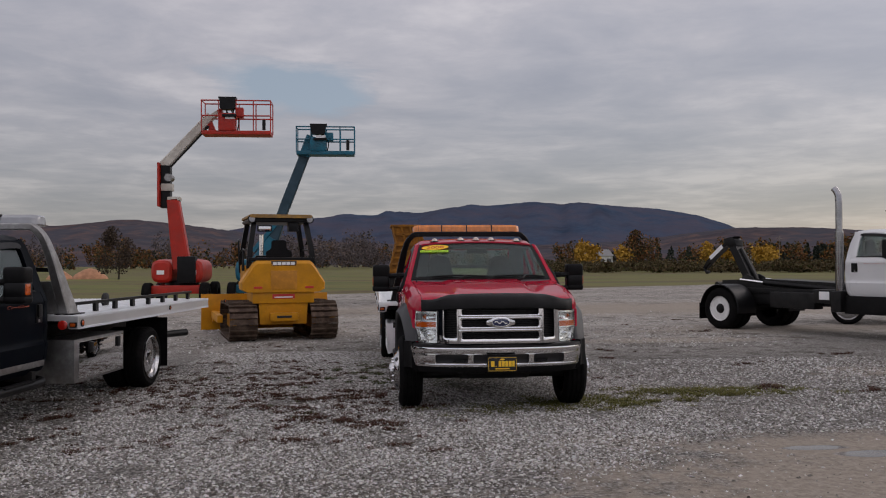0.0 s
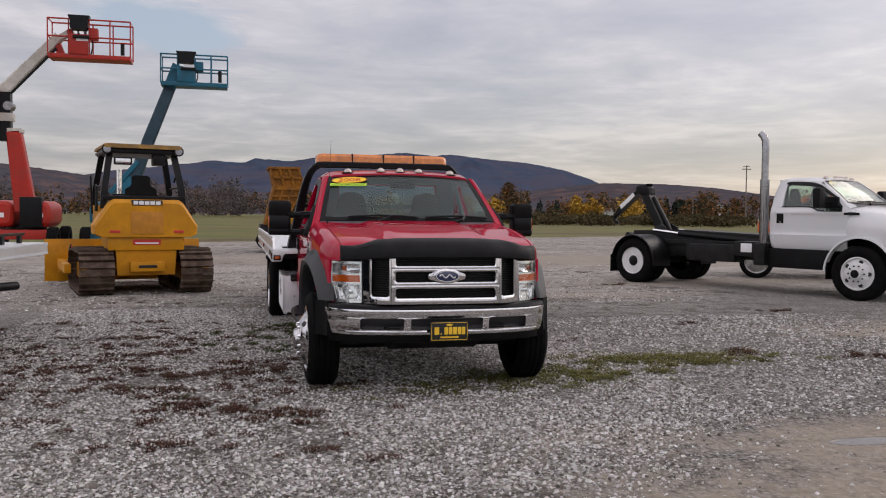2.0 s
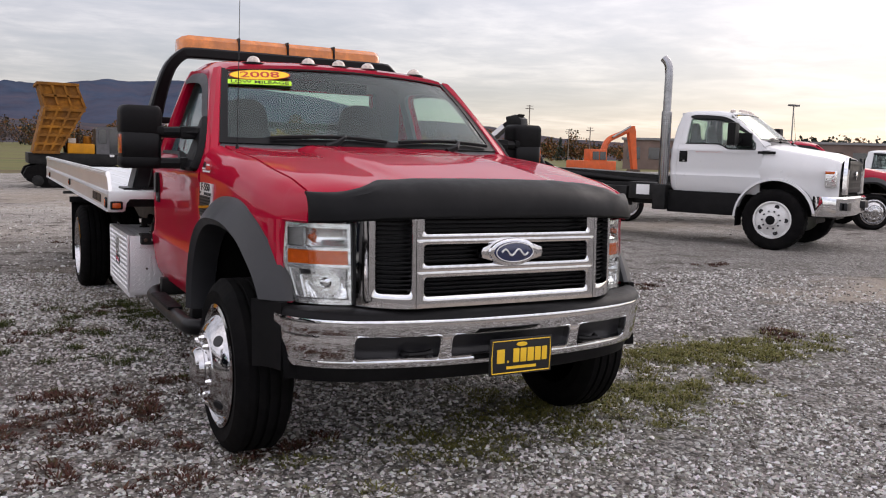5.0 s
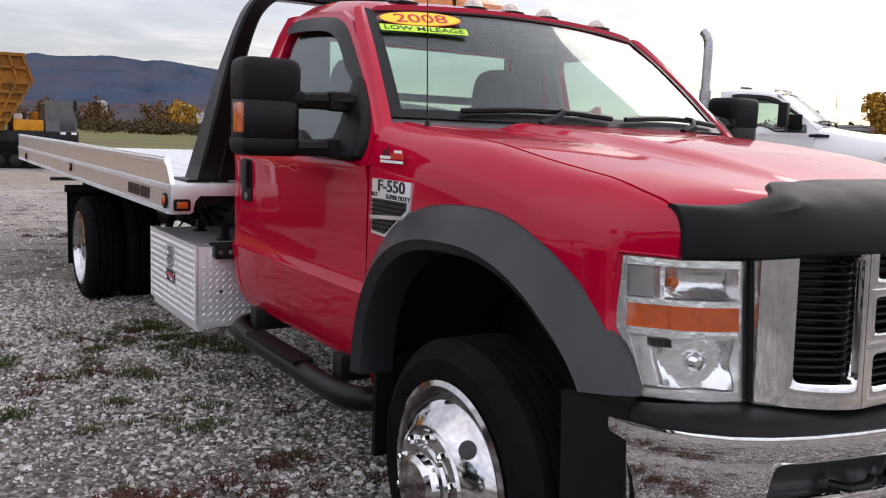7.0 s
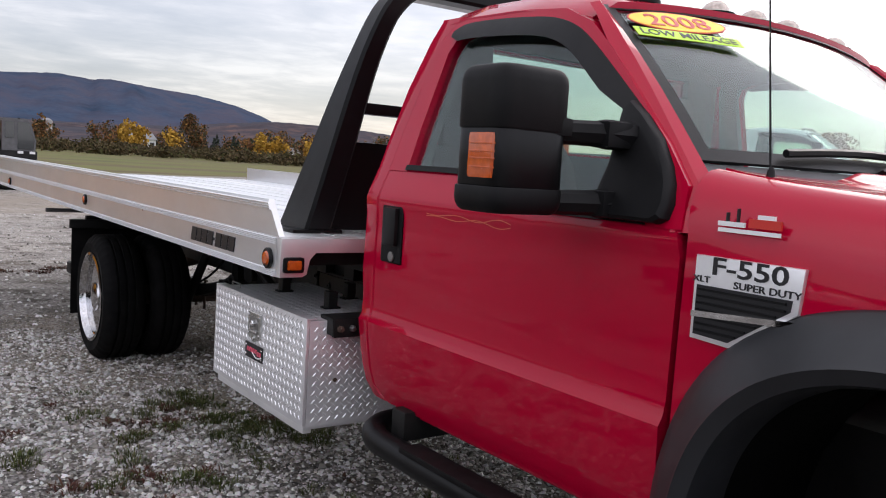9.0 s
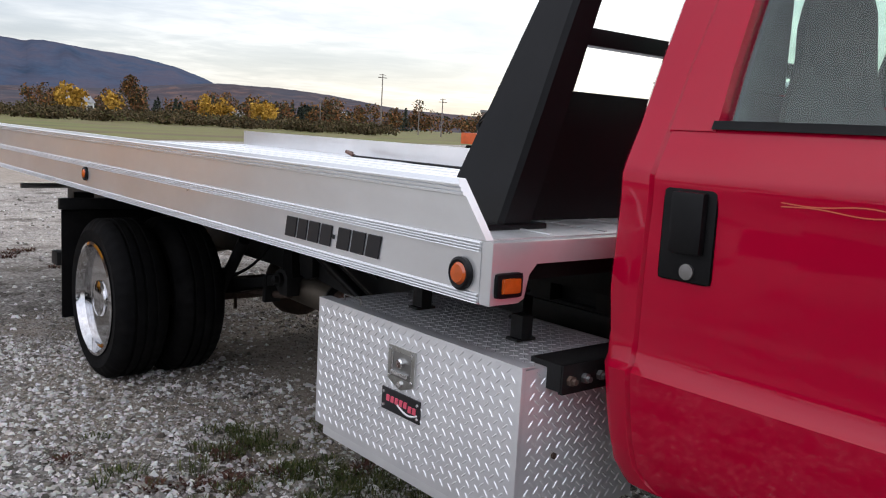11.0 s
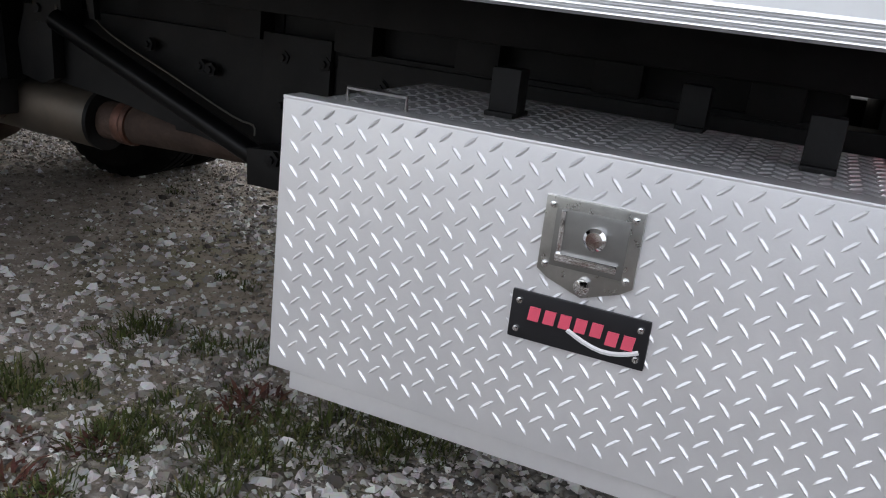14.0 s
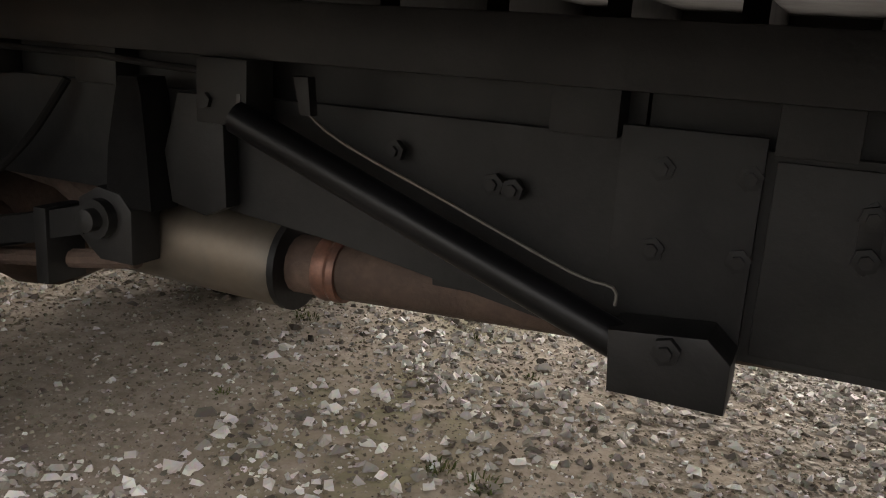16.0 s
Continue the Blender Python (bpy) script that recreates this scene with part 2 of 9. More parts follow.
TREAD = mat("diamond_plate", (0.88, 0.88, 0.89), 0.38, 0.62, vary=0.05, scale=5, bump=0.04, bump_scale=300, dirt=(0.80, 0.79, 0.77), dirt_amount=0.3, dirt_scale=5, rough_vary=0.08)
STEEL = mat("dull_steel", (0.34, 0.34, 0.34), 0.45, 1.0, vary=0.2, scale=10, dirt=(0.2, 0.16, 0.12), dirt_amount=0.4)
MUFFLER = mat("aluminised_steel", (0.12, 0.117, 0.105), 0.55, 0.7, vary=0.2, scale=6, dirt=(0.16, 0.11, 0.07), dirt_amount=0.5)
RUST = mat("rusty_steel", (0.075, 0.048, 0.036), 0.8, 0.2, vary=0.35, scale=8, bump=0.3, bump_scale=80)
COPPER = mat("bright_rust_clamp", (0.20, 0.09, 0.06), 0.5, 0.5, vary=0.35, scale=25, dirt=(0.06, 0.045, 0.04), dirt_amount=0.6, dirt_scale=20)

WHITE = mat("white_paint", (0.66, 0.665, 0.67), 0.32, vary=0.03, scale=2, coat=0.7, dirt=(0.55, 0.53, 0.50), dirt_amount=0.25, dirt_scale=2)
SILVER = mat("silver_paint", (0.50, 0.51, 0.53), 0.3, 0.3, vary=0.03, coat=0.7)
NAVY = mat("dark_navy_paint", (0.002, 0.0035, 0.0065), 0.4, vary=0.1, scale=2, coat=0.03, spec=0.03, dirt=(0.006, 0.006, 0.006), dirt_amount=0.3)
CAT_YELLOW = mat("construction_yellow", (0.60, 0.255, 0.006), 0.5, vary=0.14, scale=2.5, dirt=(0.30, 0.125, 0.02), dirt_amount=0.4, dirt_scale=1.6, coat=0.1, spec=0.25)
TRACK_STEEL = mat("rusty_track_steel", (0.070, 0.038, 0.024), 0.75, 0.2, second=(0.20, 0.13, 0.09), vary=0.4, scale=6, bump=0.4, bump_scale=40, dirt=(0.15, 0.115, 0.085), dirt_amount=0.5)
LIFT_RED = mat("lift_orange_red", (0.44, 0.024, 0.013), 0.45, vary=0.12, scale=2, coat=0.15, spec=0.25, dirt=(0.20, 0.04, 0.03), dirt_amount=0.4)
LIFT_CREAM = mat("lift_cream_paint", (0.55, 0.52, 0.46), 0.5, vary=0.1, scale=2, dirt=(0.25, 0.21, 0.17), dirt_amount=0.45)
LIFT_BLUE = mat("lift_blue_paint", (0.006, 0.13, 0.20), 0.45, vary=0.14, scale=2, coat=0.15, spec=0.25, dirt=(0.03, 0.06, 0.08), dirt_amount=0.45)
BOOM_STEEL = mat("boom_dark_steel", (0.014, 0.050, 0.075), 0.42, 0.2, vary=0.25, scale=3, dirt=(0.05, 0.05, 0.05), dirt_amount=0.3)
EX_ORANGE = mat("excavator_orange", (0.62, 0.10, 0.015), 0.45, vary=0.1, scale=2, dirt=(0.2, 0.07, 0.03), dirt_amount=0.3)
BED_SCALE_YELLOW = mat("worn_dump_yellow", (0.36, 0.145, 0.014), 0.7, vary=0.3, scale=2, dirt=(0.12, 0.055, 0.02), dirt_amount=0.7, dirt_scale=2.5, spec=0.2)
DARK_GLASS = mat("dark_window_glass", (0.02, 0.025, 0.028), 0.06, vary=0.0, spec=0.8, coat=1.0, rough_vary=0.02)
SATIN_CHROME = mat("satin_chrome", (0.85, 0.85, 0.86), 0.4, 0.75, vary=0.04, scale=10)

# ---- mesh helpers ----


def part(name, bm, material, parent=None, label="", smooth=True):
    """Links a bmesh as one mesh object, under a thing or a part."""
    me = bpy.data.meshes.new(name)
    bmesh.ops.recalc_face_normals(bm, faces=bm.faces)
    bm.to_mesh(me)
    bm.free()
    for m in (material if isinstance(material, (list, tuple)) else [material]):
        me.materials.append(m)
    ob = new(name, me)
    if smooth and me.polygons:
        me.polygons.foreach_set("use_smooth", [True] * len(me.polygons))
        me.set_sharp_from_angle(angle=radians(32))
    if parent is not None:
        ob.parent = parent
    if label:
        tagged(ob, label)
    return ob


def thing(name, label, category, m=None, group="", kind=""):
    ob = new(name)
    ob.empty_display_size = 0.2
    if m is not None:
        ob.matrix_world = m
    return tagged(ob, label, category, group, kind)


def box(x0, x1, y0, y1, z0, z1, bevel=0.0, bm=None, m=None):
    bm = bm or bmesh.new()
    vs = bmesh.ops.create_cube(bm, size=1, matrix=Matrix.LocRotScale(((x0 + x1) / 2, (y0 + y1) / 2, (z0 + z1) / 2), None, (abs(x1 - x0), abs(y1 - y0), abs(z1 - z0))))["verts"]
    if bevel:
        edges = list({e for v in vs for e in v.link_edges})
        made = bmesh.ops.bevel(bm, geom=edges, offset=bevel, segments=2, affect="EDGES", profile=0.7)
        vs = list({v for f in made["faces"] for v in f.verts} | {v for v in vs if v.is_valid})
    if m is not None:
        bmesh.ops.transform(bm, matrix=m, verts=[v for v in vs if v.is_valid])
    return bm


def prism(points, axis, a, b, bevel=0.0, bm=None, segs=2):
    """A polygon drawn in the plane across axis (0: y,z; 1: x,z; 2: x,y), swept from a to b."""
    bm = bm or bmesh.new()

    def place(p, d):
        q = list(p)
        q.insert(axis, d)
        return q
    lo = [bm.verts.new(place(p, a)) for p in points]
    hi = [bm.verts.new(place(p, b)) for p in points]
    n = len(points)
    caps = [bm.faces.new(lo[::-1]), bm.faces.new(hi)]
    for i in range(n):
        bm.faces.new((lo[i], lo[(i + 1) % n], hi[(i + 1) % n], hi[i]))
    if bevel:
        edges = list({e for f in caps for e in f.edges})
        bmesh.ops.bevel(bm, geom=edges, offset=bevel, segments=segs, affect="EDGES", profile=0.6)
    return bm


def loft(rings, bm=None, closed=True, cap=True):
    """Skins rings of equal length, one after the other."""
    bm = bm or bmesh.new()
    made = [[bm.verts.new(p) for p in r] for r in rings]
    n = len(rings[0])
    for r0, r1 in zip(made, made[1:]):
        for i in range(n if closed else n - 1):
            try:
                bm.faces.new((r0[i], r0[(i + 1) % n], r1[(i + 1) % n], r1[i]))
            except ValueError:
                pass
    if cap:
        for r in (made[0], made[-1]):
            try:
                bm.faces.new(r)
            except ValueError:
                pass
    return bm


def lathe(profile, centre, axis, seg=32, bm=None):
    """Turns (radius, distance along axis) pairs round an axis through centre."""
    axis = Vector(axis).normalized()
    u = axis.orthogonal().normalized()
    v = axis.cross(u)
    c = Vector(centre)
    rings = [[c + axis * d + (u * math.cos(2 * math.pi * i / seg) + v * math.sin(2 * math.pi * i / seg)) * max(r, 1e-4) for i in range(seg)] for r, d in profile]
    return loft(rings, bm)


def rod(p0, p1, r0, r1=None, seg=12, bm=None):
    p0, p1 = Vector(p0), Vector(p1)
    return lathe([(r0, 0), (r0 if r1 is None else r1, (p1 - p0).length)], p0, p1 - p0, seg, bm)


def tube(points, r, seg=10, bm=None, radii=None, flat=1.0, up=(0, 0, 1)):
    """A bent tube along points."""
    pts = [Vector(p) for p in points]
    rings, u = [], None
    for i, p in enumerate(pts):
        d = (pts[min(i + 1, len(pts) - 1)] - pts[max(i - 1, 0)]).normalized()
        if u is None:
            u = Vector(up) - d * d.dot(Vector(up))
            if u.length < 0.1:
                u = d.orthogonal()
        u = (u - d * d.dot(u)).normalized()
        v = d.cross(u)
        rr = radii[i] if radii else r
        rings.append([p + (u * math.cos(2 * math.pi * k / seg) + v * math.sin(2 * math.pi * k / seg) * flat) * rr for k in range(seg)])
    return loft(rings, bm)


def smooth_curve(points, n=4):
    """Catmull-Rom through points, n steps each."""
    pts = [Vector(p) for p in points]
    out = []
    for i in range(len(pts) - 1):
        p0, p1, p2, p3 = pts[max(i - 1, 0)], pts[i], pts[i + 1], pts[min(i + 2, len(pts) - 1)]
        for k in range(n):
            t = k / n
            out.append(0.5 * (2 * p1 + (p2 - p0) * t + (2 * p0 - 5 * p1 + 4 * p2 - p3) * t * t + (3 * p1 - p0 - 3 * p2 + p3) * t ** 3))
    return out + [pts[-1]]


def lerp(pairs, x):
    """Straight lines through (x, value) pairs."""
    return float(np.interp(x, [p[0] for p in pairs], [p[1] for p in pairs]))

# ---- ground ----


def ground_material():
    """Crushed stone with dirt, moss and wet spots, running out into meadow."""
    m = bpy.data.materials.new("gravel_lot_and_meadow")
    m.use_nodes = True
    nodes, links = m.node_tree.nodes, m.node_tree.links
    b = nodes["Principled BSDF"]
    geo = nodes.new("ShaderNodeNewGeometry")
    pos = geo.outputs["Position"]

    def math_(op, a, c=None, clamp=False):
        n = nodes.new("ShaderNodeMath")
        n.operation, n.use_clamp = op, clamp
        for i, v in enumerate((a, c)):
            if v is None:
                continue
            if isinstance(v, (int, float)):
                n.inputs[i].default_value = v
            else:
                links.new(v, n.inputs[i])
        return n.outputs[0]

    def noise_(scale, detail=5.0, rough=0.6):
        n = nodes.new("ShaderNodeTexNoise")
        n.inputs["Scale"].default_value, n.inputs["Detail"].default_value, n.inputs["Roughness"].default_value = scale, detail, rough
        links.new(pos, n.inputs["Vector"])
        return n.outputs[0]

    def cells(scale):
        n = nodes.new("ShaderNodeTexVoronoi")
        n.inputs["Scale"].default_value = scale
        links.new(pos, n.inputs["Vector"])
        return n

    def ramp(fac, stops):
        n = nodes.new("ShaderNodeValToRGB")
        while len(n.color_ramp.elements) < len(stops):
            n.color_ramp.elements.new(0.5)
        for e, (p, c) in zip(n.color_ramp.elements, stops):
            e.position, e.color = p, ((*c, 1) if isinstance(c, tuple) else (c, c, c, 1))
        links.new(fac, n.inputs[0])
        return n.outputs[0]

    def mix(fac, a, c, blend="MIX"):
        n = nodes.new("ShaderNodeMix")
        n.data_type, n.blend_type = "RGBA", blend
        for key, v in (("Factor", fac), ("A", a), ("B", c)):
            if hasattr(v, "links"):
                links.new(v, n.inputs[key])
            else:
                n.inputs[key].default_value = v if isinstance(v, float) else (*v, 1)
        return n.outputs["Result"]

    sep = nodes.new("ShaderNodeSeparateXYZ")
    links.new(pos, sep.inputs[0])
    X, Y = sep.outputs["X"], sep.outputs["Y"]
    wob = noise_(0.9, 6.0, 0.65)
    wob_fine = noise_(4.5, 5.0, 0.7)

    def patch(cx, cy, rx, ry, ragged=0.9, soft=0.35):
        dx = math_("DIVIDE", math_("SUBTRACT", X, cx), rx)
        dy = math_("DIVIDE", math_("SUBTRACT", Y, cy), ry)
        d = math_("SQRT", math_("ADD", math_("MULTIPLY", dx, dx), math_("MULTIPLY", dy, dy)))
        d = math_("ADD", d, math_("MULTIPLY", math_("SUBTRACT", wob_fine, 0.5), ragged * 2))
        d = math_("ADD", d, math_("MULTIPLY", math_("SUBTRACT", wob, 0.5), ragged * 2))
        return ramp(d, [(max(0.0, 0.8 - soft), 1.0), (min(1.0, 0.8 + soft * 0.5), 0.0)])

    big, small = cells(34.0), cells(80.0)
    stone = ramp(big.outputs["Color"], [(0.0, (0.065, 0.058, 0.050)), (0.3, (0.20, 0.186, 0.170)), (0.6, (0.39, 0.372, 0.348)), (1.0, (0.70, 0.685, 0.66))])
    fines = ramp(small.outputs["Color"], [(0.0, (0.065, 0.056, 0.046)), (0.5, (0.225, 0.203, 0.178)), (1.0, (0.50, 0.478, 0.445))])
    col = mix(ramp(noise_(1.6, 6.0), [(0.35, 0.15), (0.65, 0.75)]), stone, fines)
    # gaps between the stone cells are painted dark for their small shadows
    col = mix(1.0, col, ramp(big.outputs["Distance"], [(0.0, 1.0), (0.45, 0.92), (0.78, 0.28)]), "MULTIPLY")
    col = mix(0.7, col, ramp(noise_(0.35, 6.0), [(0.3, 0.62), (0.7, 1.0)]), "MULTIPLY")
    # paler, mottled beige tone farther out on the lot
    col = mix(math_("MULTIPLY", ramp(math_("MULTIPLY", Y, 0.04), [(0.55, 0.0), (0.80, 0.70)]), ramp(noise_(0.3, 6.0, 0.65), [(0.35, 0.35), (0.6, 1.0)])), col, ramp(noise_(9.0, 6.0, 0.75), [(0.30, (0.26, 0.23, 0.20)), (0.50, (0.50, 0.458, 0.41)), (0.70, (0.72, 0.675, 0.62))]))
    # thin dark growth in the far stones
    far = ramp(math_("MULTIPLY", Y, 0.04), [(0.52, 0.0), (0.70, 1.0)])
    col = mix(math_("MULTIPLY", far, math_("MULTIPLY", ramp(noise_(1.1, 8.0, 0.75), [(0.54, 0.0), (0.61, 0.85)]), ramp(noise_(0.16, 4.0), [(0.42, 0.2), (0.58, 1.0)]))), col, (0.085, 0.066, 0.045))
    # dark leaf litter and damp soil lying in the stones
    litter = ramp(noise_(2.6, 8.0, 0.72), [(0.50, 0.0), (0.60, 0.9)])
    litter = math_("MULTIPLY", litter, ramp(noise_(0.22, 4.0), [(0.40, 0.15), (0.58, 1.0)]))
    col = mix(litter, col, (0.050, 0.040, 0.028))
    # packed brown lanes
    lane = math_("MAXIMUM", patch(3.9, 5.6, 3.6, 2.0, 0.8), patch(1.5, 14.5, 2.3, 2.1, 0.8))
    lane = math_("MAXIMUM", lane, patch(14.0, 30.0, 26.0, 5.0, 0.8))
    lane = math_("MAXIMUM", lane, math_("MAXIMUM", patch(9.5, 12.0, 3.5, 1.0, 0.9), patch(4.2, 7.0, 2.2, 1.0, 0.8)))
    lane = math_("MAXIMUM", lane, math_("MULTIPLY", math_("MAXIMUM", patch(10.5, 20.2, 6.0, 1.7, 0.8), math_("MAXIMUM", patch(6.2, 17.4, 3.0, 0.7, 0.8), patch(2.3, 7.6, 0.9, 0.45, 0.9))), 0.8))
    dirt = ramp(noise_(14.0, 8.0, 0.7), [(0.3, (0.165, 0.134, 0.104)), (0.5, (0.255, 0.215, 0.172)), (0.7, (0.35, 0.303, 0.252))])
    col = mix(math_("MULTIPLY", lane, 0.88), col, dirt)
    # moss and low grass; the patch under the cab also paints its shade
    moss = math_("MAXIMUM", patch(4.1, 10.4, 1.5, 0.6, 0.9), patch(2.1, 9.6, 1.7, 0.75, 0.9))
    moss = math_("MAXIMUM", moss, math_("MAXIMUM", math_("MAXIMUM", patch(0.55, 13.4, 0.22, 0.8, 0.8), patch(0.95, 11.6, 0.45, 0.6, 0.9)), math_("MULTIPLY", math_("MAXIMUM", patch(1.5, 14.05, 0.75, 0.30, 0.9), patch(2.5, 14.15, 0.6, 0.4, 0.9)), 0.75)))
    col = mix(math_("MULTIPLY", moss, ramp(noise_(7.0, 6.0), [(0.42, 0.0), (0.62, 0.85)])), col, ramp(noise_(22.0), [(0.3, (0.045, 0.055, 0.014)), (0.7, (0.14, 0.14, 0.045))]))
    # brown withered weeds' soil
    weedy = patch(-1.0, 11.0, 1.9, 2.8, 0.9)
    col = mix(math_("MULTIPLY", weedy, ramp(noise_(5.5, 6.0), [(0.50, 0.0), (0.62, 0.55)])), col, (0.060, 0.037, 0.026))
    # shallow puddles
    wet = math_("MAXIMUM", patch(3.86, 7.16, 0.40, 0.12, 0.16, 0.10), patch(4.27, 6.89, 0.48, 0.17, 0.16, 0.10))
    col = mix(math_("MULTIPLY", wet, 0.7), col, (0.09, 0.08, 0.07))
    # meadow beyond the lot's ragged edge
    edge = math_("SUBTRACT", math_("SUBTRACT", Y, math_("MULTIPLY", X, 0.55)), 47.0)
    edge = math_("ADD", edge, math_("MULTIPLY", math_("SUBTRACT", noise_(0.12, 5.0), 0.5), 7.0))
    field = ramp(edge, [(0.0, 0.0), (1.0, 1.0)])
    meadow = ramp(noise_(0.075, 7.0, 0.68), [(0.30, (0.045, 0.070, 0.010)), (0.42, (0.11, 0.125, 0.022)), (0.50, (0.155, 0.128, 0.040)), (0.58, (0.105, 0.068, 0.030)), (0.66, (0.135, 0.135, 0.030)), (0.80, (0.06, 0.08, 0.015))])
    meadow = mix(0.85, meadow, ramp(noise_(1.3, 8.0, 0.7), [(0.3, 0.42), (0.7, 1.0)]), "MULTIPLY")
    strip = nodes.new("ShaderNodeVectorMath")
    strip.operation = "MULTIPLY"
    strip.inputs[1].default_value = (0.012, 0.11, 1.0)
    links.new(pos, strip.inputs[0])
    rows_ = nodes.new("ShaderNodeTexNoise")
    rows_.inputs["Scale"].default_value, rows_.inputs["Detail"].default_value = 1.0, 4.0
    links.new(strip.outputs[0], rows_.inputs["Vector"])
    meadow = mix(ramp(rows_.outputs[0], [(0.40, 0.0), (0.50, 0.65), (0.60, 0.1)]), meadow, (0.13, 0.135, 0.022))
    meadow = mix(ramp(rows_.outputs[0], [(0.55, 0.0), (0.64, 0.6)]), meadow, (0.085, 0.058, 0.028))
    col = mix(field, col, meadow)
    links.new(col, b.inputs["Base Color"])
    rough = nodes.new("ShaderNodeMapRange")
    rough.inputs["To Min"].default_value, rough.inputs["To Max"].default_value = 0.92, 0.06
    links.new(wet, rough.inputs[0])
    links.new(rough.outputs[0], b.inputs["Roughness"])
    b.inputs["Specular IOR Level"].default_value = 0.35
    bp = nodes.new("ShaderNodeBump")
    bp.inputs["Distance"].default_value = 0.03
    links.new(math_("SUBTRACT", 1.0, field), bp.inputs["Strength"])
    hgt = math_("ADD", math_("MULTIPLY", math_("SUBTRACT", 1.0, big.outputs["Distance"]), math_("SUBTRACT", 1.0, lane)), math_("MULTIPLY", noise_(3.0, 7.0), 1.2))
    hgt = math_("MULTIPLY", hgt, math_("SUBTRACT", 1.0, wet))
    links.new(hgt, bp.inputs["Height"])
    links.new(bp.outputs[0], b.inputs["Normal"])
    return m


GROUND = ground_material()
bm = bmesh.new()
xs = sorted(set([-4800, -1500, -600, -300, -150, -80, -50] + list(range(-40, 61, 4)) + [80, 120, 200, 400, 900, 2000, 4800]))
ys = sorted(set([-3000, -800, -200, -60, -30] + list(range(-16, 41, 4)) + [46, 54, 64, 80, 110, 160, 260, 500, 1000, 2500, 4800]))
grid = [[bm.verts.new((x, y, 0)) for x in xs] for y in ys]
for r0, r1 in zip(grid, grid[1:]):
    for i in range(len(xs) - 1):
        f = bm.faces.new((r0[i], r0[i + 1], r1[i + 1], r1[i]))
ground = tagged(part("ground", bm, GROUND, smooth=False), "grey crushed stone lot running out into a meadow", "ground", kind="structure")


def stuff_mesh(name, verts, faces, material, label, category):
    me = bpy.data.meshes.new(name)
    me.from_pydata(verts, [], faces)
    me.materials.append(material)
    return tagged(new(name, me), label, category, kind="stuff")


def island_material(name, stops, rough=0.9, bump=0.0):
    """One colour out of a range for each loose piece of a mesh."""
    m = bpy.data.materials.new(name)
    m.use_nodes = True
    nodes, links = m.node_tree.nodes, m.node_tree.links
    b = nodes["Principled BSDF"]
    geo = nodes.new("ShaderNodeNewGeometry")
    r = nodes.new("ShaderNodeValToRGB")
    while len(r.color_ramp.elements) < len(stops):
        r.color_ramp.elements.new(0.5)
    for e, (p, c) in zip(r.color_ramp.elements, stops):
        e.position, e.color = p, (*c, 1)
    links.new(geo.outputs["Random Per Island"], r.inputs[0])
    n = nodes.new("ShaderNodeTexNoise")
    n.inputs["Scale"].default_value = 60.0
    links.new(geo.outputs["Position"], n.inputs["Vector"])
    mx = nodes.new("ShaderNodeMix")
    mx.data_type, mx.blend_type = "RGBA", "MULTIPLY"
    mx.inputs["Factor"].default_value = 0.35
    links.new(r.outputs[0], mx.inputs["A"])
    links.new(n.outputs["Color"], mx.inputs["B"])
    links.new(mx.outputs["Result"], b.inputs["Base Color"])
    b.inputs["Roughness"].default_value = rough
    b.inputs["Specular IOR Level"].default_value = 0.25
    return m


# loose crushed stones
STONES = island_material("crushed_stone", [(0.0, (0.085, 0.074, 0.062)), (0.22, (0.235, 0.215, 0.19)), (0.5, (0.46, 0.44, 0.412)), (0.8, (0.68, 0.662, 0.635)), (1.0, (0.86, 0.85, 0.83))])
rng = np.random.default_rng(4)


def stones(count, x0, x1, y0, y1, s0, s1, keep):
    """Angular broken stones: a crooked four-sided foot under a short ridge."""
    xs_, ys_ = rng.uniform(x0, x1, count), rng.uniform(y0, y1, count)
    ok = keep(xs_, ys_)
    xs_, ys_ = xs_[ok], ys_[ok]
    n = len(xs_)
    size = s0 + (s1 - s0) * rng.random(n) ** 2.6
    corner = np.array([(-1, -1, -0.5), (1, -1, -0.5), (1, 1, -0.5), (-1, 1, -0.5), (-0.6, 0, 1), (0.6, 0, 1)], float)
    p = corner[None] * rng.uniform(0.45, 1.0, (n, 6, 3))
    p[:, 4:, 1] += rng.uniform(-0.6, 0.6, (n, 2))
    p *= size[:, None, None] * np.stack([rng.uniform(0.6, 1.3, n), rng.uniform(0.5, 1.0, n), rng.uniform(0.35, 0.8, n)], 1)[:, None, :] * 0.5
    a, tl = rng.uniform(0, 2 * np.pi, n), rng.normal(0, 0.3, n)
    ca, sa, ct, st = np.cos(a), np.sin(a), np.cos(tl), np.sin(tl)
    y_, z_ = p[:, :, 1] * ct[:, None] - p[:, :, 2] * st[:, None], p[:, :, 1] * st[:, None] + p[:, :, 2] * ct[:, None]
    x_ = p[:, :, 0]
    out = np.stack([x_ * ca[:, None] - y_ * sa[:, None] + xs_[:, None], x_ * sa[:, None] + y_ * ca[:, None] + ys_[:, None], z_ + (size * 0.10)[:, None]], 2)
    tri = np.array([(0, 1, 5), (0, 5, 4), (2, 3, 4), (2, 4, 5), (1, 2, 5), (3, 0, 4)])
    return out.reshape(-1, 3), (tri[None] + 6 * np.arange(n)[:, None, None]).reshape(-1, 3)


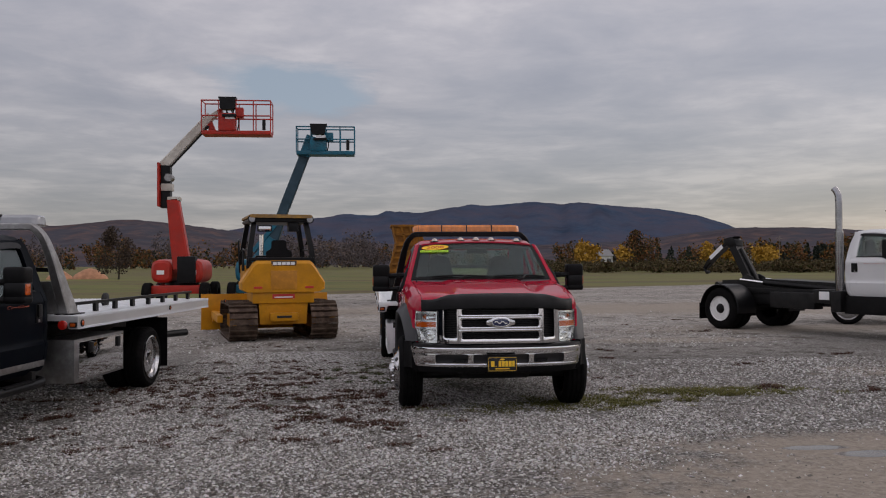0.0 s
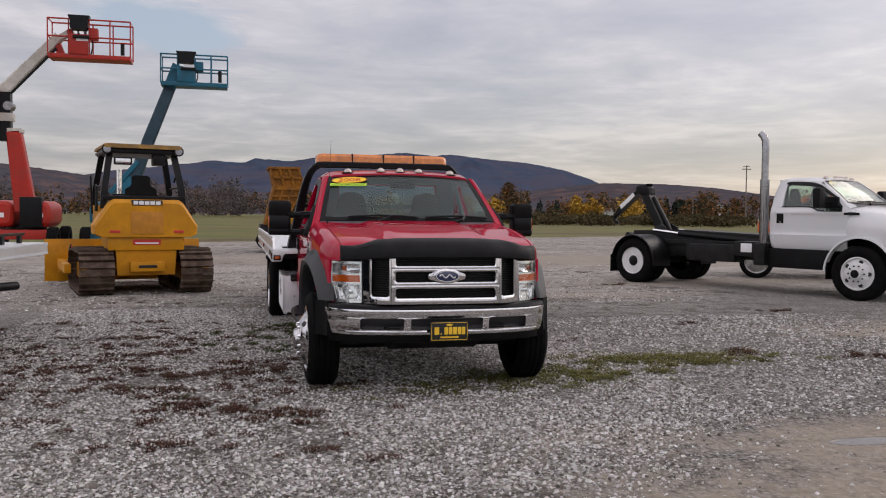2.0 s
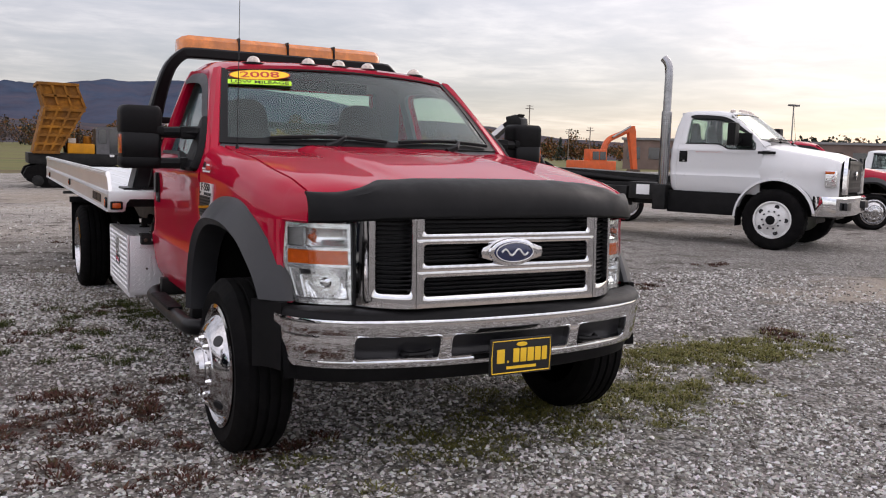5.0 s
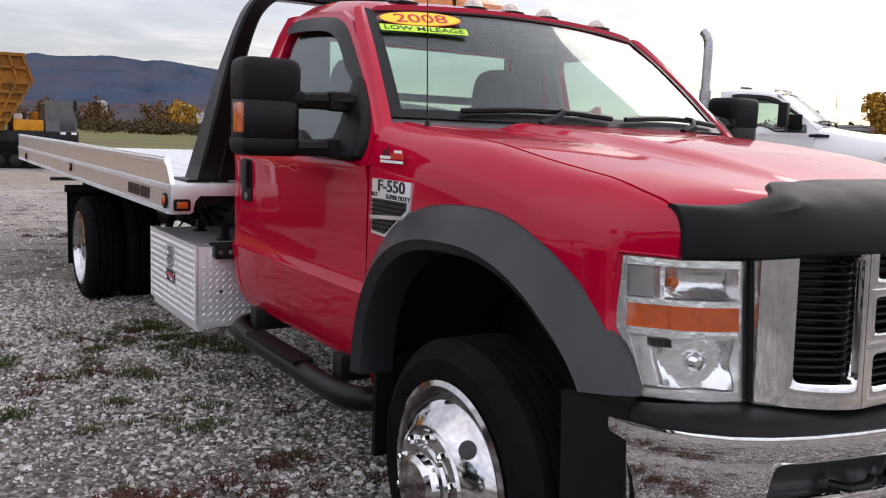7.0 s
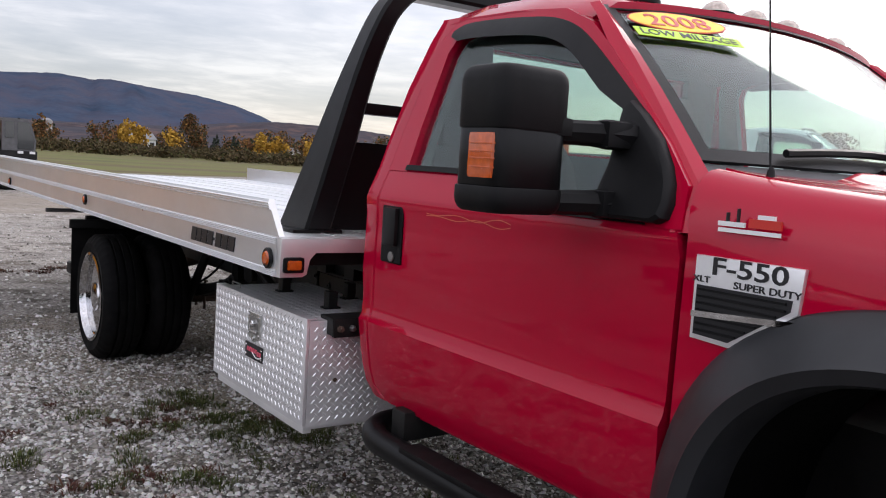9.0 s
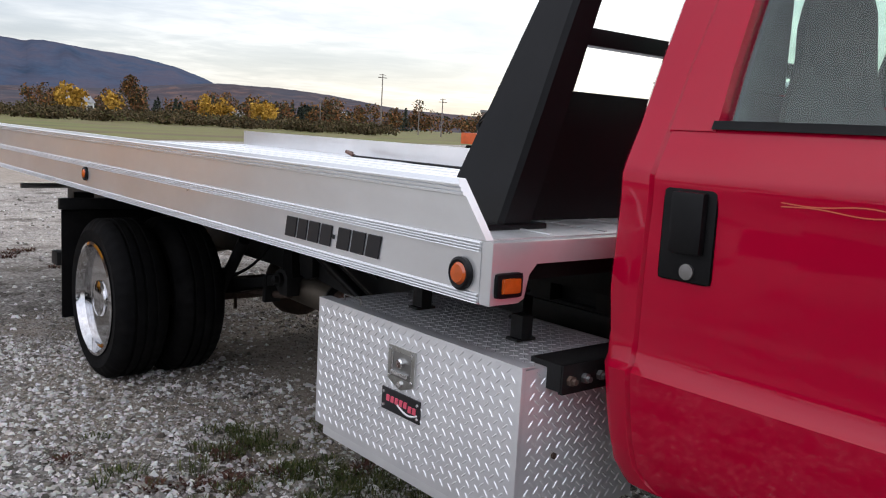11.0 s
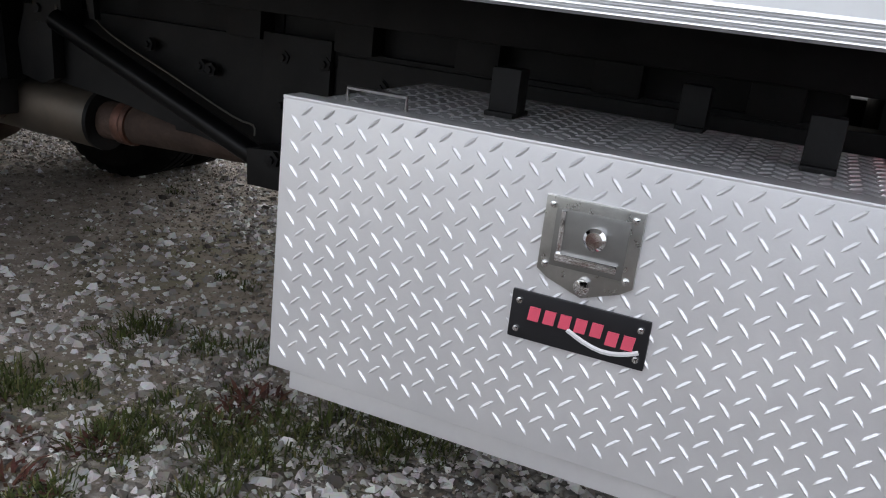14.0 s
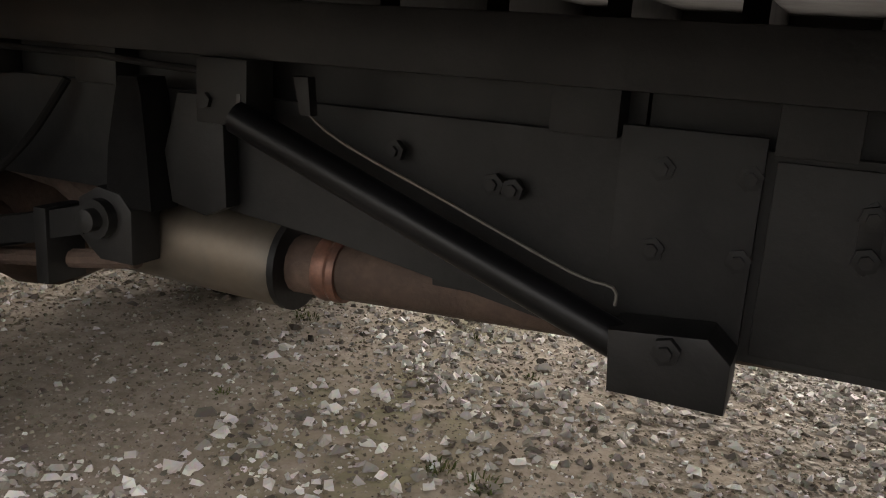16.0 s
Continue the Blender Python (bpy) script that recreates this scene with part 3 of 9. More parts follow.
# places of the rust-brown weed mats
MATS = ((-1.47, 11.34), (-1.7, 12.37), (-0.89, 12.26), (-1.37, 13.62), (-0.19, 10.76), (-1.11, 9.76), (-0.65, 9.21), (-0.27, 8.93), (-1.01, 10.68), (0.05, 8.6), (-0.58, 10.39), (0.2, 13.44), (-1.9, 10.9), (-2.3, 11.8), (-1.6, 10.2), (-2.4, 10.1), (-1.2, 12.9))


def lane_free(x, y):
    lane = np.maximum(1 - ((x - 4.2) / 2.2) ** 2 - ((y - 7.0) / 1.0) ** 2, 1 - ((x - 3.9) / 3.4) ** 2 - ((y - 5.6) / 1.7) ** 2)
    lane = np.maximum(lane, 0.56 - 0.5 * ((x - 1.5) / 1.5) ** 2 - 0.5 * ((y - 14.5) / 1.7) ** 2)
    bare = sum(np.sin(x * fx + y * fy + ph) for fx, fy, ph in ((2.1, 0.9, 0.4), (-1.3, 2.3, 2.0), (4.1, -3.2, 1.1), (0.7, 5.3, 4.0), (6.7, 3.9, 0.2), (-5.2, 7.4, 3.3))) / 6
    weedy = np.clip(1.25 - np.hypot((x + 1.0) / 2.2, (y - 11.0) / 3.0), 0, 1) * 0.35 + np.clip(1.2 - np.hypot((x - 3.2) / 1.9, (y - 9.9) / 0.8), 0, 1) * 0.5
    for cx, cy in MATS:
        weedy = np.maximum(weedy, np.clip(1.3 - np.hypot((x - cx) / 0.33, (y - cy) / 0.2), 0, 1) * 0.6)
    puddle = np.where((np.hypot((x - 3.86) / 0.42, (y - 7.16) / 0.14) < 1) | (np.hypot((x - 4.27) / 0.50, (y - 6.89) / 0.19) < 1), 2.0, 0.0)
    rim = np.clip(np.maximum.reduce([(-5.2 - x) / 1.8, (x - 7.2) / 1.8, (5.0 - y) / 1.2, np.where(y < 15, -1, (y - 15.0) / 13.0)]), 0, 1)
    return rng.random(len(x)) > np.clip(np.maximum(np.maximum(np.maximum(lane * 2.0, puddle), rim), np.clip(bare * 1.5 - 0.15, 0, 1) + 0.7 * weedy), 0, 0.965 + 0.035 * (puddle > 0))


v1, f1 = stones(235000, -3.0, 3.6, 6.6, 16.0, 0.009, 0.042, lane_free)
v2, f2 = stones(60000, -4.0, 5.5, 3.8, 6.6, 0.010, 0.042, lane_free)
v3, f3 = stones(34000, 3.6, 9.0, 6.6, 14.0, 0.014, 0.048, lane_free)
v4, f4 = stones(20000, -7.0, -3.0, 6.6, 14.0, 0.014, 0.048, lane_free)
v5, f5 = stones(36000, -9, 16, 16, 28, 0.02, 0.06, lane_free)
vs, fs, off = [], [], 0
for v, f in ((v1, f1), (v2, f2), (v3, f3), (v4, f4), (v5, f5)):
    vs.append(v)
    fs.append(f + off)
    off += len(v)
vs, fs = np.concatenate(vs), np.concatenate(fs)


def gravel_mesh(name, verts, tris, material, label):
    me = bpy.data.meshes.new(name)
    me.vertices.add(len(verts))
    me.vertices.foreach_set("co", verts.ravel())
    me.loops.add(tris.size)
    me.loops.foreach_set("vertex_index", tris.ravel())
    me.polygons.add(len(tris))
    me.polygons.foreach_set("loop_start", np.arange(0, tris.size, 3))
    me.update(calc_edges=True)
    me.shade_flat()
    me.materials.append(material)
    tagged(new(name, me), label, "gravel", kind="stuff")


gravel_mesh("gravel", vs, fs, STONES, "loose pale grey crushed stones")
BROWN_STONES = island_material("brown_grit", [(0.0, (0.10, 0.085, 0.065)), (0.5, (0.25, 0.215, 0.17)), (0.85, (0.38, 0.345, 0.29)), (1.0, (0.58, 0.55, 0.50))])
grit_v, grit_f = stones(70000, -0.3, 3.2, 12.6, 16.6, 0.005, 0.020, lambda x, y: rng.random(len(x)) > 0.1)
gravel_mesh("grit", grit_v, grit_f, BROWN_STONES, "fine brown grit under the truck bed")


def beside_bed(x, y):
    """A band of coarser stones beside and under the bed, with bare spots."""
    band = np.maximum(1.15 - np.abs(x - 0.80 - 0.25 * (14.0 - y)) / 0.38, 1.15 - np.hypot((x - 2.0) / 1.1, (y - 14.05) / 0.62))
    band = np.maximum(band, 1.2 - np.hypot((x - 0.05) / 0.8, (y - 13.3) / 1.1))
    bare = np.sin(5.1 * x + 7.7 * y) + np.sin(9.3 * x - 6.1 * y + 1.0) + np.sin(3.3 * x + 12.9 * y + 2.0)
    return rng.random(len(x)) < np.clip(band, 0, 1) * np.clip(0.75 + 0.3 * bare, 0.08, 1)


bed_v, bed_f = stones(34000, -0.8, 3.3, 12.2, 15.0, 0.009, 0.050, beside_bed)
gravel_mesh("bed_gravel", bed_v, bed_f, STONES, "coarser pale stones beside the truck bed")


def blades(spots, height, spread, per, seed, lean=0.5, width=0.002):
    """Tufts of thin bent blades at (x, y, size) spots."""
    r = random.Random(seed)
    verts, faces = [], []
    for x, y, k in spots:
        for _ in range(int(per * k) + 2):
            a, d = r.uniform(0, 6.283), spread * k * r.random() ** 0.7
            bx, by = x + d * math.cos(a), y + d * math.sin(a)
            h = height * k * r.uniform(0.25, 1.1)
            la, l = a + r.gauss(0, 0.9), lean * height * k * r.uniform(0.2, 1.0)
            w = width * r.uniform(0.6, 1.6)
            px, py = -math.sin(la) * w, math.cos(la) * w
            mx_, my_ = bx + 0.35 * l * math.cos(la), by + 0.35 * l * math.sin(la)
            b0 = len(verts)
            verts += [(bx - px, by - py, 0), (bx + px, by + py, 0), (mx_ + px * 0.9, my_ + py * 0.9, h * 0.75), (mx_ - px * 0.9, my_ - py * 0.9, h * 0.75), (bx + l * math.cos(la), by + l * math.sin(la), h)]
            faces += [(b0, b0 + 1, b0 + 2, b0 + 3), (b0 + 3, b0 + 2, b0 + 4)]
    return verts, faces


WEED_GREEN = island_material("weed_green", [(0.0, (0.035, 0.045, 0.012)), (0.6, (0.075, 0.095, 0.025)), (0.9, (0.12, 0.13, 0.04)), (1.0, (0.22, 0.19, 0.09))])
WEED_BROWN = island_material("weed_brown", [(0.0, (0.045, 0.018, 0.014)), (0.5, (0.105, 0.040, 0.029)), (0.8, (0.12, 0.064, 0.040)), (1.0, (0.06, 0.062, 0.022))])
R = random.Random(8)


def cluster(x, y, rx, ry, n, k0, k1):
    return [(R.gauss(x, rx), R.gauss(y, ry), R.uniform(k0, k1)) for _ in range(n)]


# moss-green growth ahead of the trucks and along the wheels
moss = cluster(4.1, 10.4, 0.55, 0.20, 150, 0.6, 1.3) + cluster(2.6, 9.8, 0.5, 0.22, 110, 0.6, 1.2) + cluster(1.5, 9.35, 0.5, 0.22, 45, 0.5, 1.0)
green = []
green += cluster(0.3, 12.6, 0.30, 0.7, 7, 0.4, 0.9)
for cx, cy in ((-0.12, 13.72), (-0.14, 12.18), (0.37, 13.12), (0.02, 13.28), (0.14, 11.66), (-0.22, 12.76), (-0.61, 12.12), (0.44, 13.76), (0.42, 13.38), (0.5, 13.12), (0.8, 13.06), (0.76, 12.89)):
    green += cluster(cx, cy, 0.06, 0.05, 3, 0.6, 1.1)
green += [(R.uniform(-0.7, 0.5), R.uniform(12.2, 13.6), R.uniform(0.5, 1.1)) for _ in range(8)]
green += [(R.uniform(0.5, 2.2), R.uniform(13.0, 15.0), R.uniform(0.25, 0.5)) for _ in range(14)]
green += [(R.uniform(-2.5, 0.5), R.uniform(9.0, 15.0), R.uniform(0.4, 0.8)) for _ in range(24)]
# a ragged green strip beside the tool box
for k in range(27):
    q = k / 26
    green += cluster(0.42 + 0.33 * q + R.gauss(0, 0.035), 13.95 - 1.2 * q + R.gauss(0, 0.03), 0.035, 0.035, R.randint(1, 2), 0.35, 0.7)
for cx, cy in ((0.42, 13.38), (0.52, 13.14), (0.27, 13.71), (0.22, 13.32), (0.88, 13.77), (0.93, 13.52)):
    green += cluster(cx, cy, 0.05, 0.05, 4, 0.5, 0.9)
# tufts under the cab, also darkening the ground in its shade
for _ in range(16):
    green += cluster(R.uniform(0.45, 1.2), R.uniform(11.0, 12.3), 0.06, 0.05, R.randint(1, 2), 0.25, 0.5)
for _ in range(6):
    green += cluster(R.gauss(0.10, 0.18), R.uniform(11.6, 12.8), 0.06, 0.05, R.randint(1, 4), 0.45, 0.9)
# rust-brown mats beside the truck
brown = []
for cx, cy in MATS:
    brown += cluster(cx, cy, 0.21, 0.11, 10, 0.35, 0.85)
for _ in range(16):
    brown += cluster(R.gauss(-1.7, 0.9), R.gauss(10.8, 1.0), 0.18, 0.10, R.randint(4, 10), 0.4, 0.9)
for _ in range(30):
    brown += cluster(R.uniform(-4.5, 0.2), R.uniform(7.6, 14.5), 0.14, 0.10, R.randint(2, 7), 0.4, 0.9)
for _ in range(34):
    brown += cluster(R.uniform(-6, 9), R.uniform(8.5, 24.0), 0.2, 0.12, R.randint(2, 8), 0.5, 1.0)
for _ in range(120):
    brown += cluster(R.uniform(-3.6, 0.9), R.uniform(7.4, 14.5), 0.07, 0.05, R.randint(1, 3), 0.3, 0.75)
for _ in range(9):
    brown += cluster(R.gauss(0.0, 0.3), R.gauss(10.2, 0.7), 0.12, 0.10, 5, 0.5, 1.0)
vv, ff = blades(green, 0.044, 0.080, 85, 3, 1.2, 0.0017)
stuff_mesh("grass_tufts", vv, ff, WEED_GREEN, "small green grass tufts in the gravel", "grass")
vv, ff = blades(moss, 0.022, 0.10, 70, 13, 2.2, 0.0034)
stuff_mesh("moss", vv, ff, island_material("moss_green", [(0.0, (0.09, 0.09, 0.025)), (0.6, (0.16, 0.155, 0.04)), (1.0, (0.24, 0.21, 0.08))]), "yellowish green moss on the gravel", "moss")
vv, ff = blades(brown, 0.030, 0.095, 85, 5, 2.2, 0.0036)
stuff_mesh("withered_weeds", vv, ff, WEED_BROWN, "withered rust-brown weeds lying in the gravel", "weeds")

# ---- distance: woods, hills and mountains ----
# blue of the distant haze is put into the ridge's base colour
MOUNTAIN = mat("hazed_wooded_mountain", (0.050, 0.077, 0.124), 1.0, second=(0.085, 0.085, 0.115), vary=0.3, scale=0.006, spec=0.0, bump=1.0, bump_scale=0.012, dirt=(0.085, 0.070, 0.088), dirt_amount=0.6, dirt_scale=0.0035)
# russet autumn woods with blue-grey haze mixed into the colour
HILL = mat("hazed_autumn_hill", (0.090, 0.070, 0.074), 1.0, second=(0.20, 0.115, 0.088), vary=0.35, scale=0.022, spec=0.0, bump=1.0, bump_scale=0.06, dirt=(0.060, 0.068, 0.085), dirt_amount=0.7, dirt_scale=0.007)
ridge_far = [(-60, 0.030), (-30, 0.040), (-23, 0.044), (-18, 0.040), (-10, 0.036), (-8, 0.044), (-3.5, 0.054), (-1.5, 0.059), (0.5, 0.057), (1.2, 0.063), (3.5, 0.060), (6.8, 0.070), (8.0, 0.068), (11.2, 0.0725), (13.0, 0.069), (14.2, 0.0705), (16.6, 0.066), (19.5, 0.061), (21.8, 0.053), (23.6, 0.042), (25.0, 0.030), (28, 0.018), (31, 0.020), (33.5, 0.026), (35, 0.024), (38, 0.012), (50, 0.008), (75, 0.004)]
ridge_near = [(-60, 0.030), (-26, 0.042), (-22.5, 0.046), (-19.5, 0.043), (-15.5, 0.051), (-13, 0.048), (-9.5, 0.040), (-6, 0.034), (-2, 0.026), (5, 0.022), (12, 0.022), (18, 0.026), (21, 0.033), (24, 0.0385), (28, 0.038), (31, 0.034), (36, 0.022), (45, 0.016), (60, 0.013), (80, 0.010), (110, 0.01)]
for nm, ridge, dist, material, label, rough_ in (("mountain", ridge_far, 3900, MOUNTAIN, "long wooded mountain ridge under cloud, blue from painted haze", 0.018), ("hill", ridge_near, 2100, HILL, "low hills in russet autumn woods", 0.03)):
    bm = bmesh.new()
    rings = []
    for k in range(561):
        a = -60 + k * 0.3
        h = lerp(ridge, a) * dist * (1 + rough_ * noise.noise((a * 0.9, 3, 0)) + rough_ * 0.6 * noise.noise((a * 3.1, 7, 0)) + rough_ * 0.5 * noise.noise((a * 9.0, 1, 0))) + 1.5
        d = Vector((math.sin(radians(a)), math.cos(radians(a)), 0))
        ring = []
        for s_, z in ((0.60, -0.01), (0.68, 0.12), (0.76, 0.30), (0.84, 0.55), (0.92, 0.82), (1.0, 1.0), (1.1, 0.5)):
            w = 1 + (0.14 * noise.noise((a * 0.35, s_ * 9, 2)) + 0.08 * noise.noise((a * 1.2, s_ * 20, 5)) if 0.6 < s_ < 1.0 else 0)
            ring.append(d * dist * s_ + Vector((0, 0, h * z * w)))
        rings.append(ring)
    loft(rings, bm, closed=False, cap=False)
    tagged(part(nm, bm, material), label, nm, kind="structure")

LEAF = island_material("autumn_leaves", [(0.0, (0.040, 0.046, 0.024)), (0.3, (0.075, 0.066, 0.030)), (0.55, (0.15, 0.072, 0.032)), (0.8, (0.21, 0.088, 0.040)), (1.0, (0.34, 0.18, 0.045))], 1.0)
LEAF_GREEN = island_material("dark_evergreen", [(0.0, (0.022, 0.030, 0.024)), (0.6, (0.040, 0.050, 0.036)), (1.0, (0.065, 0.072, 0.045))], 1.0)
LEAF_YELLOW = island_material("golden_leaves", [(0.0, (0.26, 0.14, 0.02)), (0.5, (0.44, 0.25, 0.035)), (1.0, (0.60, 0.36, 0.06))], 1.0)
LEAF_GREY = island_material("bare_twigs", [(0.0, (0.045, 0.034, 0.028)), (0.6, (0.080, 0.058, 0.045)), (1.0, (0.12, 0.088, 0.062))], 1.0)
BARK = mat("grey_bark", (0.06, 0.05, 0.042), 0.95, vary=0.3, scale=5)


def crown(verts, faces, x, y, z, w, h, count, r, leaf, conical=False):
    """Leaf clumps: small tilted quads through a lumpy crown."""
    lumps = [(r.uniform(-0.55, 0.55), r.uniform(-0.55, 0.55), r.uniform(0.1, 0.9), r.uniform(0.35, 0.6)) for _ in range(7)]
    for _ in range(count):
        if conical:
            t = r.random() ** 1.4
            a, d = r.uniform(0, 6.283), w * 0.5 * (1 - t) * math.sqrt(r.random())
            px, py, pz = x + d * math.cos(a), y + d * math.sin(a), z + h * t
        else:
            lx, ly, lz, lr = r.choice(lumps)
            a, b, d = r.uniform(0, 6.283), r.uniform(-1.4, 1.57), lr * r.random() ** 0.4
            px = x + w * 0.5 * (lx + d * math.cos(a) * math.cos(b))
            py = y + w * 0.5 * (ly + d * math.sin(a) * math.cos(b))
            pz = z + h * max(0.0, lz * 0.8 + 0.5 * d * math.sin(b) + 0.1)
        k = leaf * r.uniform(0.5, 1.3)
        u = Vector((r.gauss(0, 1), r.gauss(0, 1), r.gauss(0, 1))).normalized() * k
        v = Vector((r.gauss(0, 1), r.gauss(0, 1), r.gauss(0, 1))).cross(u).normalized() * k * 0.8
        p = Vector((px, py, pz))
        b0 = len(verts)
        verts += [tuple(p - u - v * 0.4), tuple(p + u * 0.2 - v), tuple(p + u + v * 0.3), tuple(p - u * 0.2 + v)]
        faces.append((b0, b0 + 1, b0 + 2, b0 + 3))


def woods(name, label, material, spots, seed, leaf, count, conical=False):
    r = random.Random(seed)
    verts, faces = [], []
    for x, y, w, h in spots:
        crown(verts, faces, x, y, 0.05 * h, w, h, count, r, leaf, conical)
    stuff_mesh(name, verts, faces, material, label, "woods")


def polar(az, dist):
    return dist * math.sin(radians(az)), dist * math.cos(radians(az))


R = random.Random(21)
mixed, ever, grey, brush, gold = [], [], [], [], []
for k in range(210):
    az = -32 + 92 * R.random()
    x, y = polar(az, R.uniform(330, 460))
    mixed.append((x, y, R.uniform(8, 15), R.uniform(6, 13)))
for k in range(100):
    az = R.choice([R.uniform(14, 33), R.uniform(-30, 60)])
    x, y = polar(az, R.uniform(380, 470))
    ever.append((x, y, R.uniform(5, 8), R.uniform(6, 10)))
for k in range(60):
    az = R.uniform(26, 31)
    x, y = polar(az, R.uniform(395, 420))
    ever.append((x, y, R.uniform(4, 6), R.uniform(7, 9)))
for k in range(90):
    az = R.choice([R.uniform(-30, 3), R.uniform(-8, 2)])
    x, y = polar(az, R.uniform(280, 420))
    grey.append((x, y, R.uniform(7, 12), R.uniform(7, 14)))
for k in range(260):
    az = R.uniform(8, 33)
    x, y = polar(az, R.uniform(140, 190))
    brush.append((x, y, R.uniform(3, 7), R.uniform(0.9, 2.3)))
for k in range(14):
    x, y = polar(R.gauss(24, 1.6) if k < 8 else R.uniform(14, 18), R.uniform(215, 250))
    gold.append((x, y, R.uniform(4, 8), R.uniform(4.5, 7.5)))
woods("mixed_woods", "far belt of russet and olive autumn trees", LEAF, mixed, 1, 0.5, 300)
woods("evergreens", "far dark evergreen trees", LEAF_GREEN, ever, 2, 0.6, 150, True)
# twig colours lightened and greyed to carry the haze of distance
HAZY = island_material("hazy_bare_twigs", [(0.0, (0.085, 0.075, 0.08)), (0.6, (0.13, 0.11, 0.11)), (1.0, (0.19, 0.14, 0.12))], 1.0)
woods("bare_woods", "far leafless trees, greyed by haze in their colour", HAZY, grey, 3, 0.34, 300)
woods("brush", "brown brush along the meadow", island_material("olive_brown_brush", [(0.0, (0.045, 0.038, 0.018)), (0.5, (0.09, 0.068, 0.032)), (0.8, (0.13, 0.085, 0.042)), (1.0, (0.075, 0.085, 0.025))], 1.0), brush, 4, 0.2, 190)
woods("golden_trees", "golden yellow poplar trees beyond the meadow", LEAF_YELLOW, gold, 6, 0.45, 260)
# dark woods on the rise to the right
ridge_trees = []
for k in range(420):
    x, y = polar(R.uniform(50, 80), R.uniform(420, 520))
    ridge_trees.append((x, y, R.uniform(9, 14), R.uniform(9, 14)))
woods("ridge_woods", "far dark woods on a rise", LEAF_GREEN, ridge_trees, 9, 0.9, 130)


def tree(label, x, y, h, w, material, seed, leaf=0.14, count=2600):
    t = thing("tree", label, "tree", pose(x, y, 0))
    r = random.Random(seed)
    bm = bmesh.new()
    tube([(0, 0, 0), (0.02 * h, 0, 0.25 * h), (0, 0.02 * h, 0.6 * h), (0.01 * h, 0, 0.9 * h)], 0.1, 8, bm, radii=[0.022 * h, 0.017 * h, 0.010 * h, 0.003 * h])
    part("trunk", bm, BARK, t)
    for k in range(9):
        a, z = r.uniform(0, 6.283), h * r.uniform(0.2, 0.75)
        d = w * 0.45 * r.uniform(0.6, 1)
        part("limb", tube([(0, 0, z), (0.5 * d * math.cos(a), 0.5 * d * math.sin(a), z + 0.10 * h), (d * math.cos(a), d * math.sin(a), z + 0.22 * h)], 0.1, 6, radii=[0.008 * h, 0.005 * h, 0.002 * h]), BARK, t)
    verts, faces = [], []
    crown(verts, faces, 0, 0, 0.12 * h, w, 0.95 * h, count, r, leaf)
    me = bpy.data.meshes.new("crown")
    me.from_pydata(verts, [], faces)
    me.materials.append(material)
    new("crown", me).parent = t
    return t


tree("golden yellow autumn tree beside the lot", 90.0, 60.5, 7.4, 8.5, LEAF_YELLOW, 31, 0.22, 3000)
tree("dark bare-branched tree at the meadow's edge", -29.4, 103.0, 5.7, 4.6, LEAF_GREY, 32, 0.10, 3800)
tree("orange autumn tree beyond the meadow", 62.0, 190.0, 8.5, 8.0, LEAF, 33, 0.25, 1800)

# ---- buildings, poles and machines far off ----
SIDING = mat("pale_siding", (0.55, 0.55, 0.53), 0.7, vary=0.08, scale=0.5)
ROOFING = mat("grey_metal_roof", (0.20, 0.20, 0.20), 0.6, vary=0.15, scale=0.5)
BRICK_WALL = mat("brown_building_wall", (0.17, 0.12, 0.10), 0.8, vary=0.15, scale=0.4)
WOOD_POLE = mat("weathered_pole", (0.19, 0.16, 0.14), 0.9, vary=0.2, scale=3, stretch=(4, 4, 0.3))


def building(name, label, m, w, d, h, walls, windows, gable=0.0):
    b = thing(name, label, "building", m)
    part("wall", box(-w / 2, w / 2, -d / 2, d / 2, 0, h), walls, b, smooth=False)
    if gable:
        part("roof", prism([(-d / 2 - 0.4, h - 0.1), (0, h + gable), (d / 2 + 0.4, h - 0.1)], 0, -w / 2 - 0.4, w / 2 + 0.4), ROOFING, b, smooth=False)
    else:
        part("roof", box(-w / 2 - 0.3, w / 2 + 0.3, -d / 2 - 0.3, d / 2 + 0.3, h, h + 0.35), ROOFING, b, smooth=False)
    for k in range(windows):
        x = -w / 2 + (k + 0.5) * w / windows
        part("window", box(x - w / windows * 0.3, x + w / windows * 0.3, -d / 2 - 0.06, -d / 2 + 0.04, h * 0.35, h * 0.75), DARK_GLASS, b)
    return b


building("barn", "long white barn at the far side of the meadow", pose(*polar(24.2, 425), 0, 0, 0, -20), 16, 8, 4.2, SIDING, 0, 1.5)
building("farmhouse", "small white farmhouse among the trees", pose(*polar(15.3, 340), 0, 0, 0, 10), 9, 8, 4.5, SIDING, 3, 2.5)
building("house", "white house among evergreens", pose(*polar(31.2, 410), 0, 0, 0, 0), 8, 8, 5, SIDING, 2, 2.5)
silo = thing("silo", "pale concrete silo with a domed top", "silo", pose(*polar(10.3, 520), 0))
part("shaft", lathe([(3.0, 0), (3.0, 11.5), (2.7, 12.8), (1.5, 13.7), (0.1, 14)], (0, 0, 0), (0, 0, 1), 20), mat("grey_concrete", (0.27, 0.26, 0.26), 0.9, vary=0.15, scale=0.4), silo)
building("warehouse", "long low grey commercial building", pose(*polar(47.5, 150), 0, 0, 0, -44), 46, 14, 4.6, BRICK_WALL, 14)
building("warehouse", "brown low commercial building beyond the lot", pose(*polar(62.5, 190), 0, 0, 0, -60), 50, 16, 6.0, BRICK_WALL, 12)
